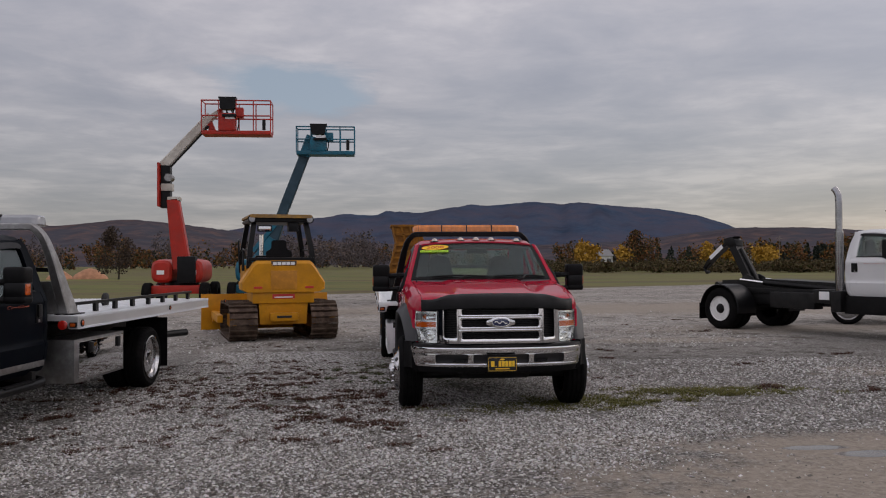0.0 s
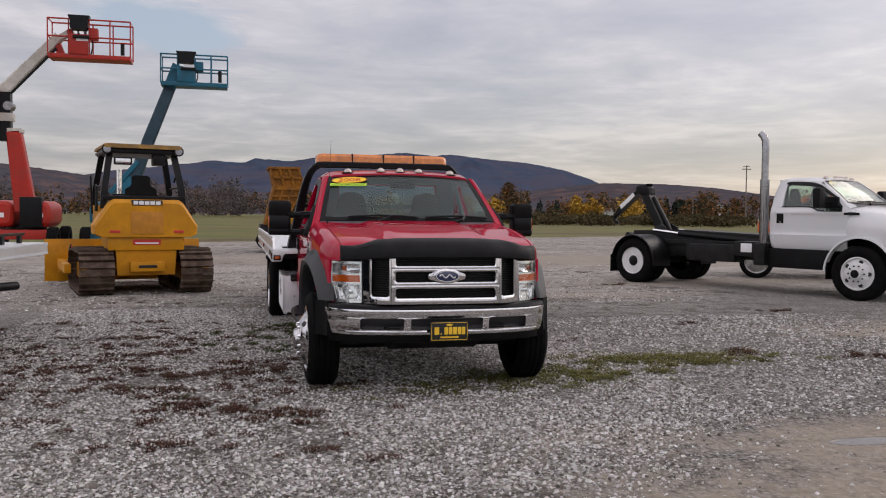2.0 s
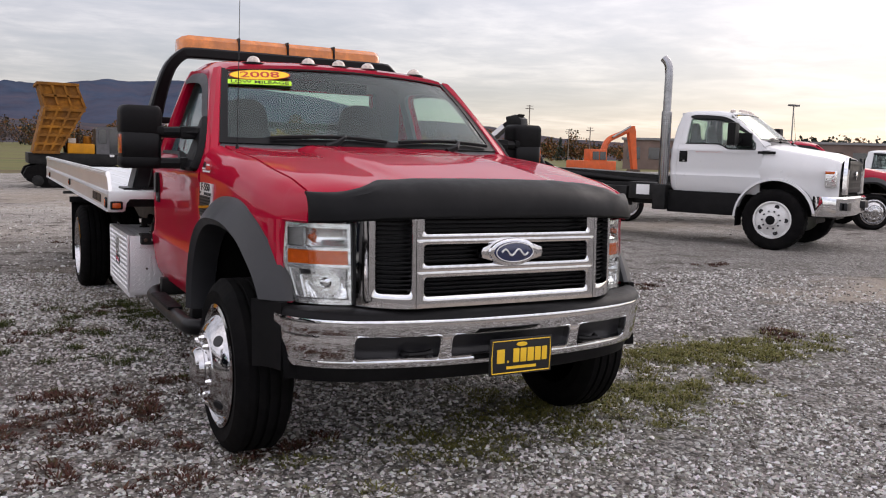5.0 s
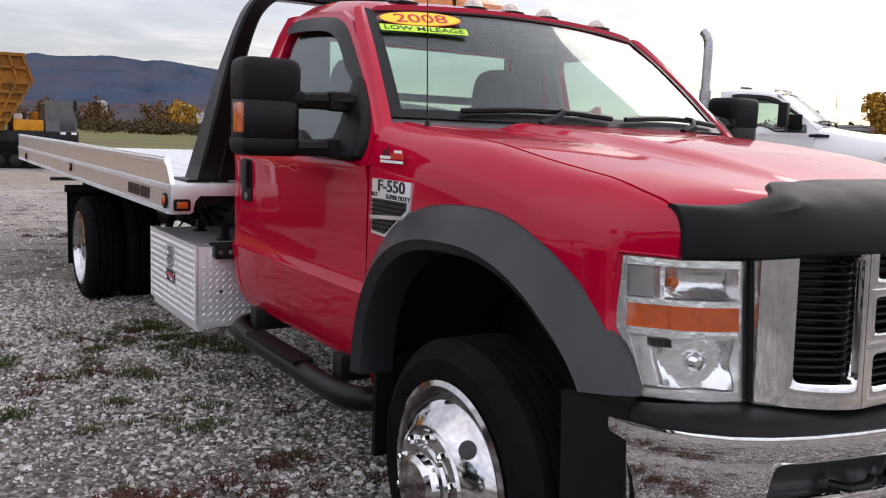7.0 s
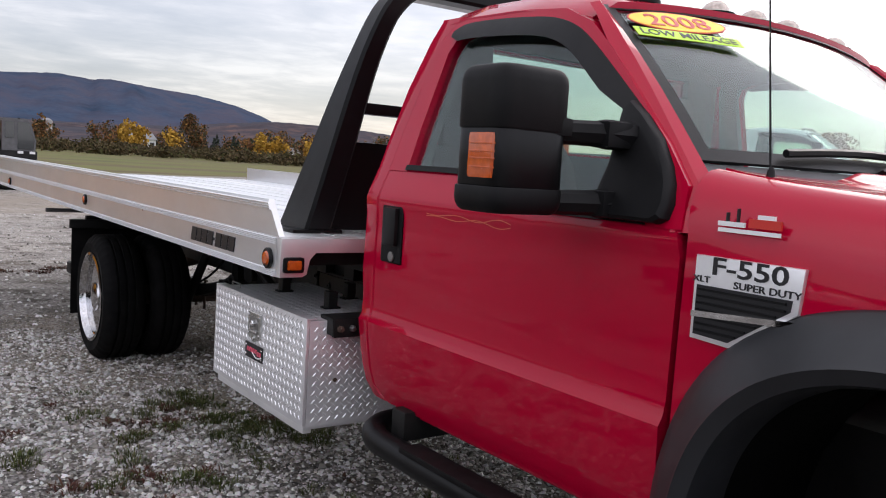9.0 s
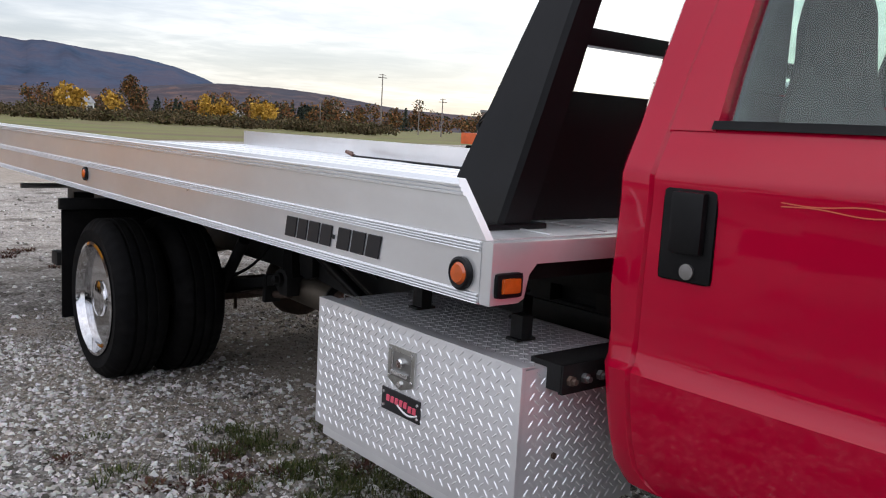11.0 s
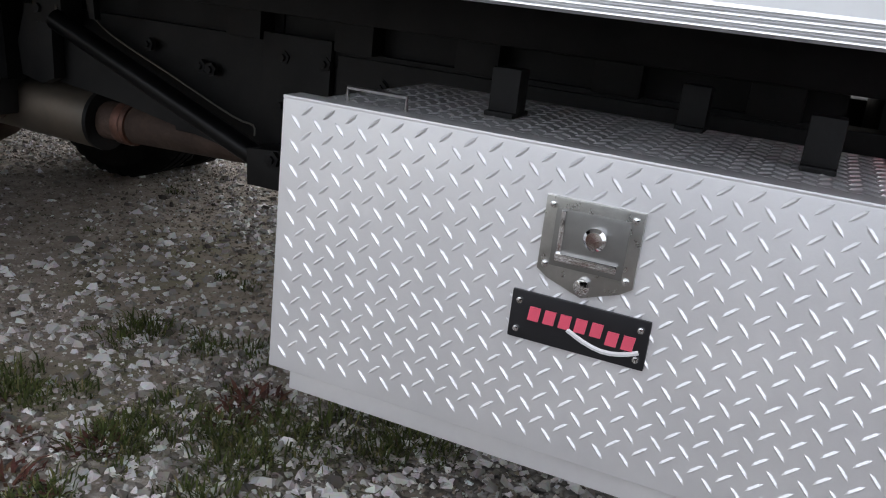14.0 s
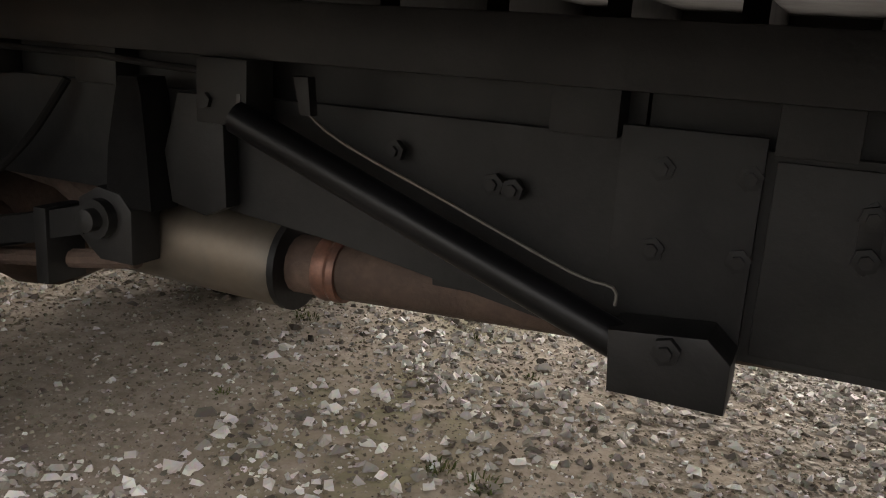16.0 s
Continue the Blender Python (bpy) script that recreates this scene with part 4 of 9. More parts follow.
building("shed", "white corrugated storage shed", pose(*polar(46.0, 95), 0, 0, 0, -44), 6, 3, 2.6, SIDING, 0)


def utility_pole(x, y, h, arm=True, lamp=False):
    p = thing("lamp_post" if lamp else "utility_pole", "tall lamp post by the lot" if lamp else "weathered wooden utility pole by the field", "pole", pose(x, y, 0), group="lamp posts" if lamp else "utility poles")
    part("shaft", rod((0, 0, 0), (0, 0, h), 0.15 if not lamp else 0.09, 0.10 if not lamp else 0.06, 8), WOOD_POLE if not lamp else STEEL, p)
    if lamp:
        part("lamp_head", box(-0.65, 0.65, -0.2, 0.2, h - 0.05, h + 0.12, 0.03), DARK_GREY, p)
    elif arm:
        part("cross_arm", box(-1.1, 1.1, -0.06, 0.06, h - 0.9, h - 0.75), WOOD_POLE, p)
        part("top_arm", box(-0.8, 0.8, -0.06, 0.06, h - 0.3, h - 0.18), WOOD_POLE, p)
    return p


for az, d, h in ((32.8, 190, 12.5), (35.6, 230, 9.0), (29.8, 330, 11), (26.6, 330, 11), (36.8, 200, 8.5)):
    utility_pole(*polar(az, d), h)
for az, d, h in ((47.4, 95, 7.2), (57.2, 90, 8.2), (59.5, 120, 8.0)):
    utility_pole(*polar(az, d), h, lamp=True)
ORANGE_SAND = mat("orange_sand", (0.46, 0.23, 0.13), 0.95, vary=0.2, scale=1.5)


def sand_pile(x, y, half, high):
    pile = thing("sand_pile", "heap of pale orange sand by the field", "sand", pose(x, y, 0), group="sand heaps")
    r = random.Random(int(half * 100))
    rings = [[(half * k * math.cos(a) * q, 0.7 * half * k * math.sin(a) * q, z) for a, q in [(2 * math.pi * i / 18, r.uniform(0.88, 1.1)) for i in range(18)]] for k, z in ((1.0, 0), (0.84, 0.3 * high), (0.6, 0.62 * high), (0.35, 0.88 * high), (0.1, high))]
    part("heap", loft(rings), ORANGE_SAND, pile)


for x, y, half, high in ((-37.2, 106.0, 1.6, 1.1), (-33.6, 106.0, 2.1, 1.3), (-35.2, 108.0, 1.3, 0.9)):
    sand_pile(x, y, half, high)

# ---- the red flatbed tow truck: x across, y from its front plate to the rear, z up ----


def sheet(rows, off):
    """A panel of some thickness: a grid of points, and the same grid moved by off."""
    bm = bmesh.new()
    o = Vector(off)
    a = [[bm.verts.new(p) for p in r] for r in rows]
    b = [[bm.verts.new(Vector(p) + o) for p in r] for r in rows]
    n, m = len(rows), len(rows[0])
    for i in range(n - 1):
        for j in range(m - 1):
            bm.faces.new((a[i][j], a[i][j + 1], a[i + 1][j + 1], a[i + 1][j]))
            bm.faces.new((b[i][j], b[i + 1][j], b[i + 1][j + 1], b[i][j + 1]))
    for i in range(n - 1):
        for j in (0, m - 1):
            bm.faces.new((a[i][j], a[i + 1][j], b[i + 1][j], b[i][j]))
    for j in range(m - 1):
        for i in (0, n - 1):
            bm.faces.new((a[i][j], b[i][j], b[i][j + 1], a[i][j + 1]))
    return bm


def letters(name, text, size, m, material, parent, depth=0.001, slant=0.0, label="", spread=1.0):
    """Raised writing as a mesh, centred on m, reading along its x, facing its z."""
    cu = bpy.data.curves.new(name, "FONT")
    cu.body, cu.size, cu.extrude, cu.shear = text, size, depth, slant
    cu.align_x, cu.align_y, cu.space_character, cu.resolution_u = "CENTER", "CENTER", spread, 3
    cu.offset = size * 0.012
    tmp = bpy.data.objects.new(name, cu)
    scene.collection.objects.link(tmp)
    bpy.context.view_layer.update()
    me = bpy.data.meshes.new_from_object(tmp.evaluated_get(bpy.context.evaluated_depsgraph_get()))
    bpy.data.objects.remove(tmp)
    me.transform(m)
    me.materials.clear()
    me.materials.append(material)
    # one object for each character
    bm = bmesh.new()
    bm.from_mesh(me)
    bpy.data.meshes.remove(me)
    left = set(bm.verts)
    groups = []
    while left:
        seed = left.pop()
        todo, seen = [seed], {seed}
        while todo:
            for e in todo.pop().link_edges:
                for w in e.verts:
                    if w not in seen:
                        seen.add(w)
                        todo.append(w)
        left -= seen
        groups.append(seen)
    for seen in groups:
        index = {v: k for k, v in enumerate(seen)}
        fs_ = [[index[v] for v in f.verts] for f in bm.faces if f.verts[0] in index]
        one = bpy.data.meshes.new(name)
        one.from_pydata([tuple(v.co) for v in index], [], fs_)
        one.materials.append(material)
        new(name, one).parent = parent
    bm.free()


SIDE = [(0.46, 0.905), (0.52, 0.945), (0.62, 0.985), (0.74, 1.002), (0.822, 1.008), (0.842, 0.996), (0.88, 0.989), (1.0, 0.992), (1.2, 0.994), (1.258, 1.001), (1.272, 0.9965), (1.29, 0.991),
        (1.33, 0.975), (1.37, 0.958), (1.50, 0.918), (1.82, 0.812), (1.90, 0.775)]


def side_x(z):
    return lerp(SIDE, z)


def hood_z(x, y):
    base = lerp([(0.05, 1.20), (0.14, 1.255), (0.25, 1.285), (0.45, 1.31), (1.0, 1.375), (1.65, 1.42)], y)
    a = abs(x)
    # the edges stay high towards the windscreen and roll off at the nose
    fall = lerp([(0.25, 1.1), (0.40, 0.75), (0.55, 0.42), (0.75, 0.33), (1.1, 0.12), (1.6, 0.05)], y)
    rise = 0.012 * min(1, max(0, (y - 1.36) / 0.24)) ** 2 * min(1, max(0, (a - 0.60) / 0.26)) ** 2
    nose = 0.05 * min(1, max(0, (0.42 - y) / 0.14)) ** 2 * min(1, max(0, (a - 0.60) / 0.2))
    return base + rise - nose - fall * (0.045 * (a / 0.86) ** 2 + 0.05 * max(0, (a - 0.62) / 0.24) ** 2) + 0.026 * (1 - min(1, max(0, (a - 0.36 - 0.04 * y) / 0.07))) * min(1, max(0, (y - 0.2) / 0.5))


def hood_edge(y):
    return lerp([(0.2, 0.80), (0.45, 0.825), (0.8, 0.845), (1.65, 0.865)], y)


def fender_x(y):
    return lerp([(0.30, 0.808), (0.335, 0.836), (0.40, 0.872), (0.46, 0.906), (0.55, 0.938), (0.7, 0.966), (0.95, 0.982), (1.25, 0.990), (1.6, 0.994)], y)


def arch(y, cy, rz, ry, cz, p=2.3):
    t = min(1.0, abs(y - cy) / ry)
    return cz + rz * (1 - t ** p) ** (1 / p)


def ws_point(u, v):
    """A point of the windscreen: u across from -1 to 1, v from bottom to top."""
    xb, xt = 0.88 * u, 0.745 * u
    return Vector((xb + (xt - xb) * v, (1.53 + 0.13 * u * u) * (1 - v) + (2.06 + 0.10 * u * u) * v, 1.435 + (1.905 - 0.03 * u * u - 1.435) * v + 0.02 * math.sin(math.pi * v)))


def tyre(parent, c, sign, r=0.405, w=0.245, rim=0.275, lugs=False):
    """A worn road tyre with grooves, its outer face at c."""
    cx, cy, cz = c
    axis = (sign, 0, 0)
    prof = [(rim - 0.01, -w + 0.02), (rim + 0.02, -w), (r * 0.86, -w - 0.008), (r - 0.02, -w + 0.012), (r, -w + 0.035)]
    for g in (0.30, 0.5, 0.70):
        d = -w + w * g
        prof += [(r, d - 0.008), (r - 0.012, d - 0.006), (r - 0.012, d + 0.006), (r, d + 0.008)]
    prof += [(r, -0.035), (r - 0.02, -0.012), (r * 0.86, 0.008), (rim + 0.02, 0.0), (rim - 0.01, -0.02)]
    bm = bmesh.new()
    seg = 120
    rings = []
    for rad, d in prof:
        notch = 0.011 if lugs and rad > r - 0.025 and (d > -0.04 or d < -w + 0.04) else 0.0
        rings.append([(cx + sign * d, cy + (rad - notch * (i % 3 == 0)) * math.cos(2 * math.pi * i / seg), cz + (rad - notch * (i % 3 == 0)) * math.sin(2 * math.pi * i / seg)) for i in range(seg)])
    loft(rings, bm, cap=False)
    return part("tyre", bm, RUBBER, parent)


def front_wheel(parent, x, y, sign):
    """A front wheel with a domed chrome cover, hub and nuts; x: its tyre's outer face."""
    hold = tyre(parent, (x, y, 0.40), sign)
    hold.name = "front_wheel"
    ax = (sign, 0, 0)
    part("rim", lathe([(0.285, -0.03), (0.288, 0.006), (0.272, 0.012), (0.262, 0.0), (0.255, -0.05), (0.12, -0.05), (0.05, -0.05)], (x, y, 0.40), ax, 48), WHEEL_POLISH, hold, "bright polished rim")
    part("wheel_cover", lathe([(0.258, -0.045), (0.250, -0.012), (0.225, 0.02), (0.19, 0.05), (0.168, 0.062), (0.162, 0.055), (0.155, 0.066), (0.115, 0.070), (0.11, 0.080), (0.095, 0.083), (0.09, 0.105), (0.075, 0.116), (0.02, 0.118)], (x, y, 0.40), ax, 48), WHEEL_POLISH, hold, "domed chrome wheel cover")
    for k in range(10):
        a = 2 * math.pi * (k + 0.5) / 10
        c = Vector((x, y + 0.135 * math.cos(a), 0.40 + 0.135 * math.sin(a)))
        part("wheel_nut", lathe([(0.016, 0.06), (0.015, 0.072), (0.012, 0.086), (0.006, 0.090)], c, ax, 6), CHROME, hold)
    for k in range(4):
        a = 2 * math.pi * (k + 0.5) / 4
        c = Vector((x + sign * 0.0345, y + 0.208 * math.cos(a), 0.40 + 0.208 * math.sin(a)))
        n = (Vector((0.76 * sign, 0, 0)) + 0.65 * Vector((0, math.cos(a), math.sin(a)))).normalized()
        part("cover_hole", lathe([(0.026, -0.012), (0.026, 0.0035), (0.022, 0.0045), (0.001, 0.001)], c, n, 16), INK, hold)
    return hold


def dual_wheel(parent, x, y, sign, r=0.405):
    """Twin rear wheels; x: the outer tyre's face."""
    hold = tyre(parent, (x, y, r - 0.005), sign, r, lugs=True)
    hold.name = "rear_wheel"
    inner = tyre(hold, (x - sign * 0.29, y, r - 0.005), sign, r, lugs=True)
    inner.name = "inner_tyre"
    ax = (sign, 0, 0)
    part("rim", lathe([(0.285, -0.03), (0.288, 0.006), (0.272, 0.010), (0.258, -0.02), (0.245, -0.09), (0.222, -0.135), (0.13, -0.14), (0.125, -0.10), (0.10, -0.06), (0.09, -0.02), (0.06, -0.01), (0.01, -0.008)], (x, y, r - 0.005), ax, 48), WHEEL_POLISH, hold, "deep bright polished rim")
    for k in range(10):
        a = 2 * math.pi * k / 10
        part("wheel_nut", lathe([(0.016, -0.14), (0.015, -0.11), (0.006, -0.105)], (x, y + 0.165 * math.cos(a), r - 0.005 + 0.165 * math.sin(a)), ax, 6), CHROME, hold)
    return hold


def cab(truck, paint, clip=True):
    """A regular cab: front clip, doors, roof, glass and seats."""
    for s in (-1, 1):
        # fender: from the wheel opening up to the hood's edge
        rows = []
        stations = [0.335, 0.36, 0.39, 0.42, 0.455, 0.46] + [0.48 + (1.575 - 0.48) * k / 25 for k in range(26)]
        for y in stations if clip else []:
            w = fender_x(y)
            zb = max(arch(y, 0.945, 0.60, 0.61, 0.50), lerp([(0.30, 1.118), (0.455, 1.118), (0.46, 0.80), (0.49, 0.62), (1.3, 0.5), (1.6, 0.5)], y))
            xe = hood_edge(y)
            ze = hood_z(xe, y)
            zs = ze - 0.055
            r = []
            zsh = max(zs - 0.10, zb + 0.006)
            ze = max(ze, zsh + 0.012)
            for q in range(6):
                z = zb + (zsh - zb) * q / 5
                r.append((s * (w + 0.004 * math.sin(math.pi * q / 5) - (0.03 * max(0, 0.62 - z) / 0.12)), y, z))
            for a in range(1, 7):
                th = radians(15 * a)
                r.append((s * (xe + 0.012 + (w - xe - 0.012) * math.cos(th)), y, zsh + (ze - zsh) * math.sin(th)))
            r.append((s * (xe + 0.006), y, ze - 0.004))
            r.append((s * (xe + 0.005), y, ze - 0.03))
            lean = max(0, (y - 1.3) / 0.275)
            rows.append([(px, py + 0.15 * lean * max(0, pz - 1.27), pz) for px, py, pz in r])
        if clip:
            part("fender", sheet(rows, (-s * 0.012, 0, -0.006)), paint, truck)
        if clip:
            # inner wheel housing
            rows = []
            for k in range(17):
                a = radians(180 * k / 16)
                rows.append([(s * xx, 0.945 + 0.61 * math.cos(a), 0.47 + 0.625 * math.sin(a)) for xx in (0.45, 0.7, 0.93)])
            part("wheel_housing", sheet(rows, (0, 0, 0.01)), RUBBER, truck)
            # black flare round the wheel opening
            rings = []

            def bent(v):
                return math.copysign(abs(v) ** 0.77, v)
            for k in range(45):
                a = radians(24.8 + 151.2 * k / 44)
                ca, sa = math.cos(a), math.sin(a)
                front = ca > 0
                if not front:
                    ca, sa = bent(ca), bent(sa)
                oy, oz = 0.945 - (0.630 if front else 0.670) * ca, 0.50 + 0.684 * sa
                iy, iz = 0.945 - (0.525 if front else 0.560) * ca, 0.50 + 0.578 * sa
                if front:
                    # the front leg is cut off level above the bumper's end
                    iz += 0.044 * min(1.0, max(0.0, (0.75 - sa) / 0.33))
                out = 1.085 - (0.090 * ca if front else 0.0)
                base = max(0.898, fender_x(oy))

                def across(t, x):
                    return (s * x, oy + (iy - oy) * t, oz + (iz - oz) * t)
                rings.append([across(-0.01, base - 0.02), across(0.0, base + 0.006), across(0.06, base + 0.016), across(0.45, base + (out - base) * 0.58), across(0.84, out - 0.012), across(0.94, out - 0.001), across(1.0, out - 0.006), across(1.22, out - 0.022), across(1.30, out - 0.05), across(1.34, base - 0.05)])
            part("wheel_flare", loft(rings), FLARE_PLASTIC, truck, "black plastic wheel flare")
        # door, its top edge stepping down towards the mirror
        def yf(z):
            return lerp([(0.5, 1.60), (1.26, 1.585), (1.37, 1.60)], z)

        def yr(z):
            return lerp([(0.545, 2.83), (0.565, 2.868), (0.60, 2.893), (0.66, 2.903), (0.8, 2.912), (1.1, 2.908), (1.37, 2.89)], z)

        def belt(y):
            return lerp([(1.5, 1.284), (2.06, 1.284), (2.12, 1.292), (2.20, 1.335), (2.27, 1.362), (2.34, 1.366)], y)
        zr = [0.545, 0.549, 0.558, 0.575, 0.60, 0.66, 0.74, 0.80, 0.822, 0.842, 0.88, 0.95, 1.05, 1.15, 1.2, 1.235, 1.258, 1.272, 1.29, 1.31, 1.335, 1.366]
        rows = []
        for z in zr:
            r = []
            for q in range(19):
                y = yf(z) + 0.006 + (yr(z) - yf(z) - 0.012) * q / 18
                zz = z if z < 1.15 else 1.15 + (z - 1.15) * (belt(y) - 1.15) / (1.366 - 1.15)
                r.append((s * side_x(zz), y, zz))
            rows.append(r)
        door = part("door", sheet(rows, (-s * 0.04, 0, 0)), paint, truck)
        # door frame round the window
        outer = [(1.592, 1.275), (1.612, 1.375), (1.70, 1.468), (1.86, 1.612), (1.99, 1.727), (2.10, 1.812), (2.24, 1.868), (2.48, 1.890), (2.70, 1.890), (2.79, 1.872), (2.838, 1.80), (2.876, 1.5), (2.888, 1.36)]
        inner_ = [(1.69, 1.275), (1.70, 1.385), (1.79, 1.485), (1.94, 1.632), (2.05, 1.735), (2.15, 1.80), (2.29, 1.828), (2.50, 1.835), (2.68, 1.833), (2.74, 1.815), (2.766, 1.77), (2.776, 1.5), (2.776, 1.36)]
        for nm, d0, d1, grow, m_ in (("window_frame", 0.004, -0.045, 0.0, paint), ("frame_lining", -0.046, -0.075, 0.012, INTERIOR)):
            bm = bmesh.new()
            rings = []
            for (a0, b0), (a2, b2) in zip(outer, inner_):
                a2, b2 = a2 + (a2 - a0) * grow * 8, b2 + (b2 - b0) * grow * 8
                po, pi_ = Vector((s * side_x(b0), a0, b0)), Vector((s * side_x(b2), a2, b2))
                rings.append([po + Vector((d0 * s, 0, 0)), pi_ + Vector((d0 * s, 0, 0)), pi_ + Vector((d1 * s, 0, 0)), po + Vector((d1 * s, 0, 0))])
            part(nm, loft(rings, bm), m_, door)
        strip = smooth_curve([(1.70, 1.286, 0), (1.95, 1.286, 0), (2.06, 1.287, 0), (2.12, 1.296, 0), (2.20, 1.339, 0), (2.27, 1.366, 0), (2.34, 1.371, 0), (2.55, 1.372, 0), (2.785, 1.372, 0)], 3)
        part("window_strip", loft([[(s * (side_x(p.y + dz) + dx), p.x, p.y + dz) for dx, dz in ((0.010, -0.008), (0.008, 0.010), (-0.03, 0.010), (-0.03, -0.008))] for p in strip]), BLACK_PLASTIC, door)
        pane = [(1.68, 1.28), (2.10, 1.28), (2.27, 1.36), (2.785, 1.36), (2.785, 1.5), (2.775, 1.775), (2.745, 1.822), (2.68, 1.842), (2.50, 1.844), (2.28, 1.837), (2.14, 1.808), (2.04, 1.742), (1.93, 1.638), (1.78, 1.49), (1.69, 1.39)]
        bm = bmesh.new()
        loft([[Vector((s * (side_x(z) - d), y, z)) for y, z in pane] for d in (0.018, 0.023)], bm)
        g = part("door_glass", bm, GLASS, door, smooth=False)
        g.visible_shadow = False
        # smoked rain deflector along the window's front and top
        path = smooth_curve([(1.822, 1.555, 0), (1.98, 1.675, 0), (2.10, 1.762, 0), (2.18, 1.806, 0), (2.28, 1.836, 0), (2.42, 1.852, 0), (2.60, 1.862, 0), (2.72, 1.860, 0), (2.775, 1.842, 0)], 5)
        rings = []
        for i, p in enumerate(path):
            t = (path[min(i + 1, len(path) - 1)] - path[max(i - 1, 0)]).normalized()
            nrm = Vector((t.y, -t.x, 0))
            wd = 0.052 * min(1.0, 0.35 + i * 0.16, 0.35 + (len(path) - 1 - i) * 0.16)
            a, b = p - nrm * 0.008, p + nrm * wd
            rings.append([(s * (side_x(a.y) + 0.006), a.x, a.y), (s * (side_x((a.y + b.y) / 2) + 0.013), (a.x + b.x) / 2, (a.y + b.y) / 2), (s * (side_x(b.y) + 0.015), b.x, b.y), (s * (side_x(b.y) + 0.010), b.x, b.y), (s * (side_x(a.y) + 0.0), a.x, a.y)])
        part("rain_deflector", loft(rings), SATIN_BLACK, door, "smoked window deflector")
        # fine pinstripes curling along the body line
        for k_, (dz, sw) in enumerate(((0.0, 0.010), (-0.008, -0.009))):
            line_ = [(2.18 + 0.42 * q / 24, 1.232 + dz + sw * math.sin(q * 0.52) * (1 - q / 30)) for q in range(25)]
            part("pinstripe", loft([[(s * (side_x(z_) + 0.0008), y_, z_ - 0.0012), (s * (side_x(z_) + 0.0008), y_, z_ + 0.0012), (s * (side_x(z_) - 0.004), y_, z_)] for y_, z_ in line_]), PINSTRIPE, door)
        # recessed handle
        hb = part("door_handle", box(s * 0.985, s * 1.0, 2.735, 2.865, 1.045, 1.245, 0.012), BLACK_PLASTIC, door, "black recessed door handle")
        part("handle_grip", box(s * 0.992, s * 1.018, 2.755, 2.835, 1.105, 1.235, 0.012), SATIN_BLACK, door)
        part("key_lock", lathe([(0.017, 0), (0.017, 0.006), (0.001, 0.007)], (s * 0.999, 2.79, 1.068), (s, 0, 0), 14), STEEL, door)
        # corner behind the door, the lower sill and the back corner of the cab
        rows = []
        for z in [0.546, 0.562, 0.60, 0.66, 0.7, 0.8, 0.822, 0.842, 0.9, 1.0, 1.2, 1.26, 1.29, 1.37, 1.5, 1.65, 1.82, 1.90]:
            y0 = lerp([(0.545, 2.838), (0.565, 2.876), (0.60, 2.901), (0.66, 2.911), (0.8, 2.92), (1.1, 2.916), (1.37, 2.898), (1.5, 2.884), (1.8, 2.846), (1.86, 2.80), (1.9, 2.78)], z)
            y1 = lerp([(0.545, 2.955), (0.58, 2.985), (0.7, 3.0), (1.0, 3.025), (1.37, 3.005), (1.64, 2.985), (1.9, 2.92)], z)
            x = side_x(z)
            rows.append([(s * x, y0, z), (s * x, (y0 + y1) / 2, z), (s * (x - 0.004), y1 - 0.03, z), (s * (x - 0.03), y1 - 0.006, z), (s * (x - 0.10), y1, z), (s * 0.60, y1, z)])
        part("cab_corner", sheet(rows, (-s * 0.01, -0.012, 0)), paint, truck)
        part("sill", sheet([[(s * side_x(z) - s * 0.012, y, z) for y in (1.50, 2.2, 2.80)] for z in (0.532, 0.54, 0.55, 0.57)], (-s * 0.05, 0, 0)), paint, truck)
        # windscreen pillar
        rings = []
        for v in (-0.34, -0.2, -0.1, 0.0, 0.15, 0.35, 0.55, 0.75, 0.9, 1.0):
            p = ws_point(s * 1.0, v)
            z = p.z
            yo = lerp([(1.26, 1.590), (1.33, 1.605), (1.40, 1.655), (1.865, 2.10), (1.90, 2.17)], z)
            rings.append([p + Vector((-s * 0.02, 0.015, -0.005)), p + Vector((0, -0.008, 0.012)), Vector((s * (side_x(z) - 0.02), p.y - 0.012 + 0.4 * (yo - p.y), z + 0.006)), Vector((s * (side_x(z) + 0.003), yo + 0.03, z)), Vector((s * (side_x(z) - 0.05), yo + 0.035, z - 0.01))])
        part("pillar", loft(rings), paint, truck)
        if not clip:
            part("cowl_side", sheet([[(s * side_x(1.33), 1.565, 1.33), (s * 0.965, 1.60, 1.365), (s * 0.955, 1.64, 1.40)], [(s * 0.93, 1.52, 1.365), (s * 0.915, 1.60, 1.40), (s * 0.90, 1.66, 1.44)], [(s * 0.86, 1.50, 1.385), (s * 0.865, 1.57, 1.425), (s * 0.875, 1.65, 1.445)]], (-s * 0.01, 0, -0.02)), paint, truck)
    if clip:
        # hood
        rows = []
        for k in range(25):
            v = k / 24
            r = []
            for j in range(49):
                u = -1 + j / 24
                yf_ = 0.10 + 0.20 * abs(u) ** 2.2
                yb = 1.49 + 0.10 * u * u
                y = yf_ + (yb - yf_) * v
                x = u * (hood_edge(y) - 0.004)
                drop = 0.05 * max(0, 1 - v / 0.05) ** 1.5
                r.append((x, y, hood_z(x, y) - drop))
            rows.append(r)
        part("hood", sheet(rows, (0, 0.004, -0.022)), paint, truck)
    # roof
    rows = []
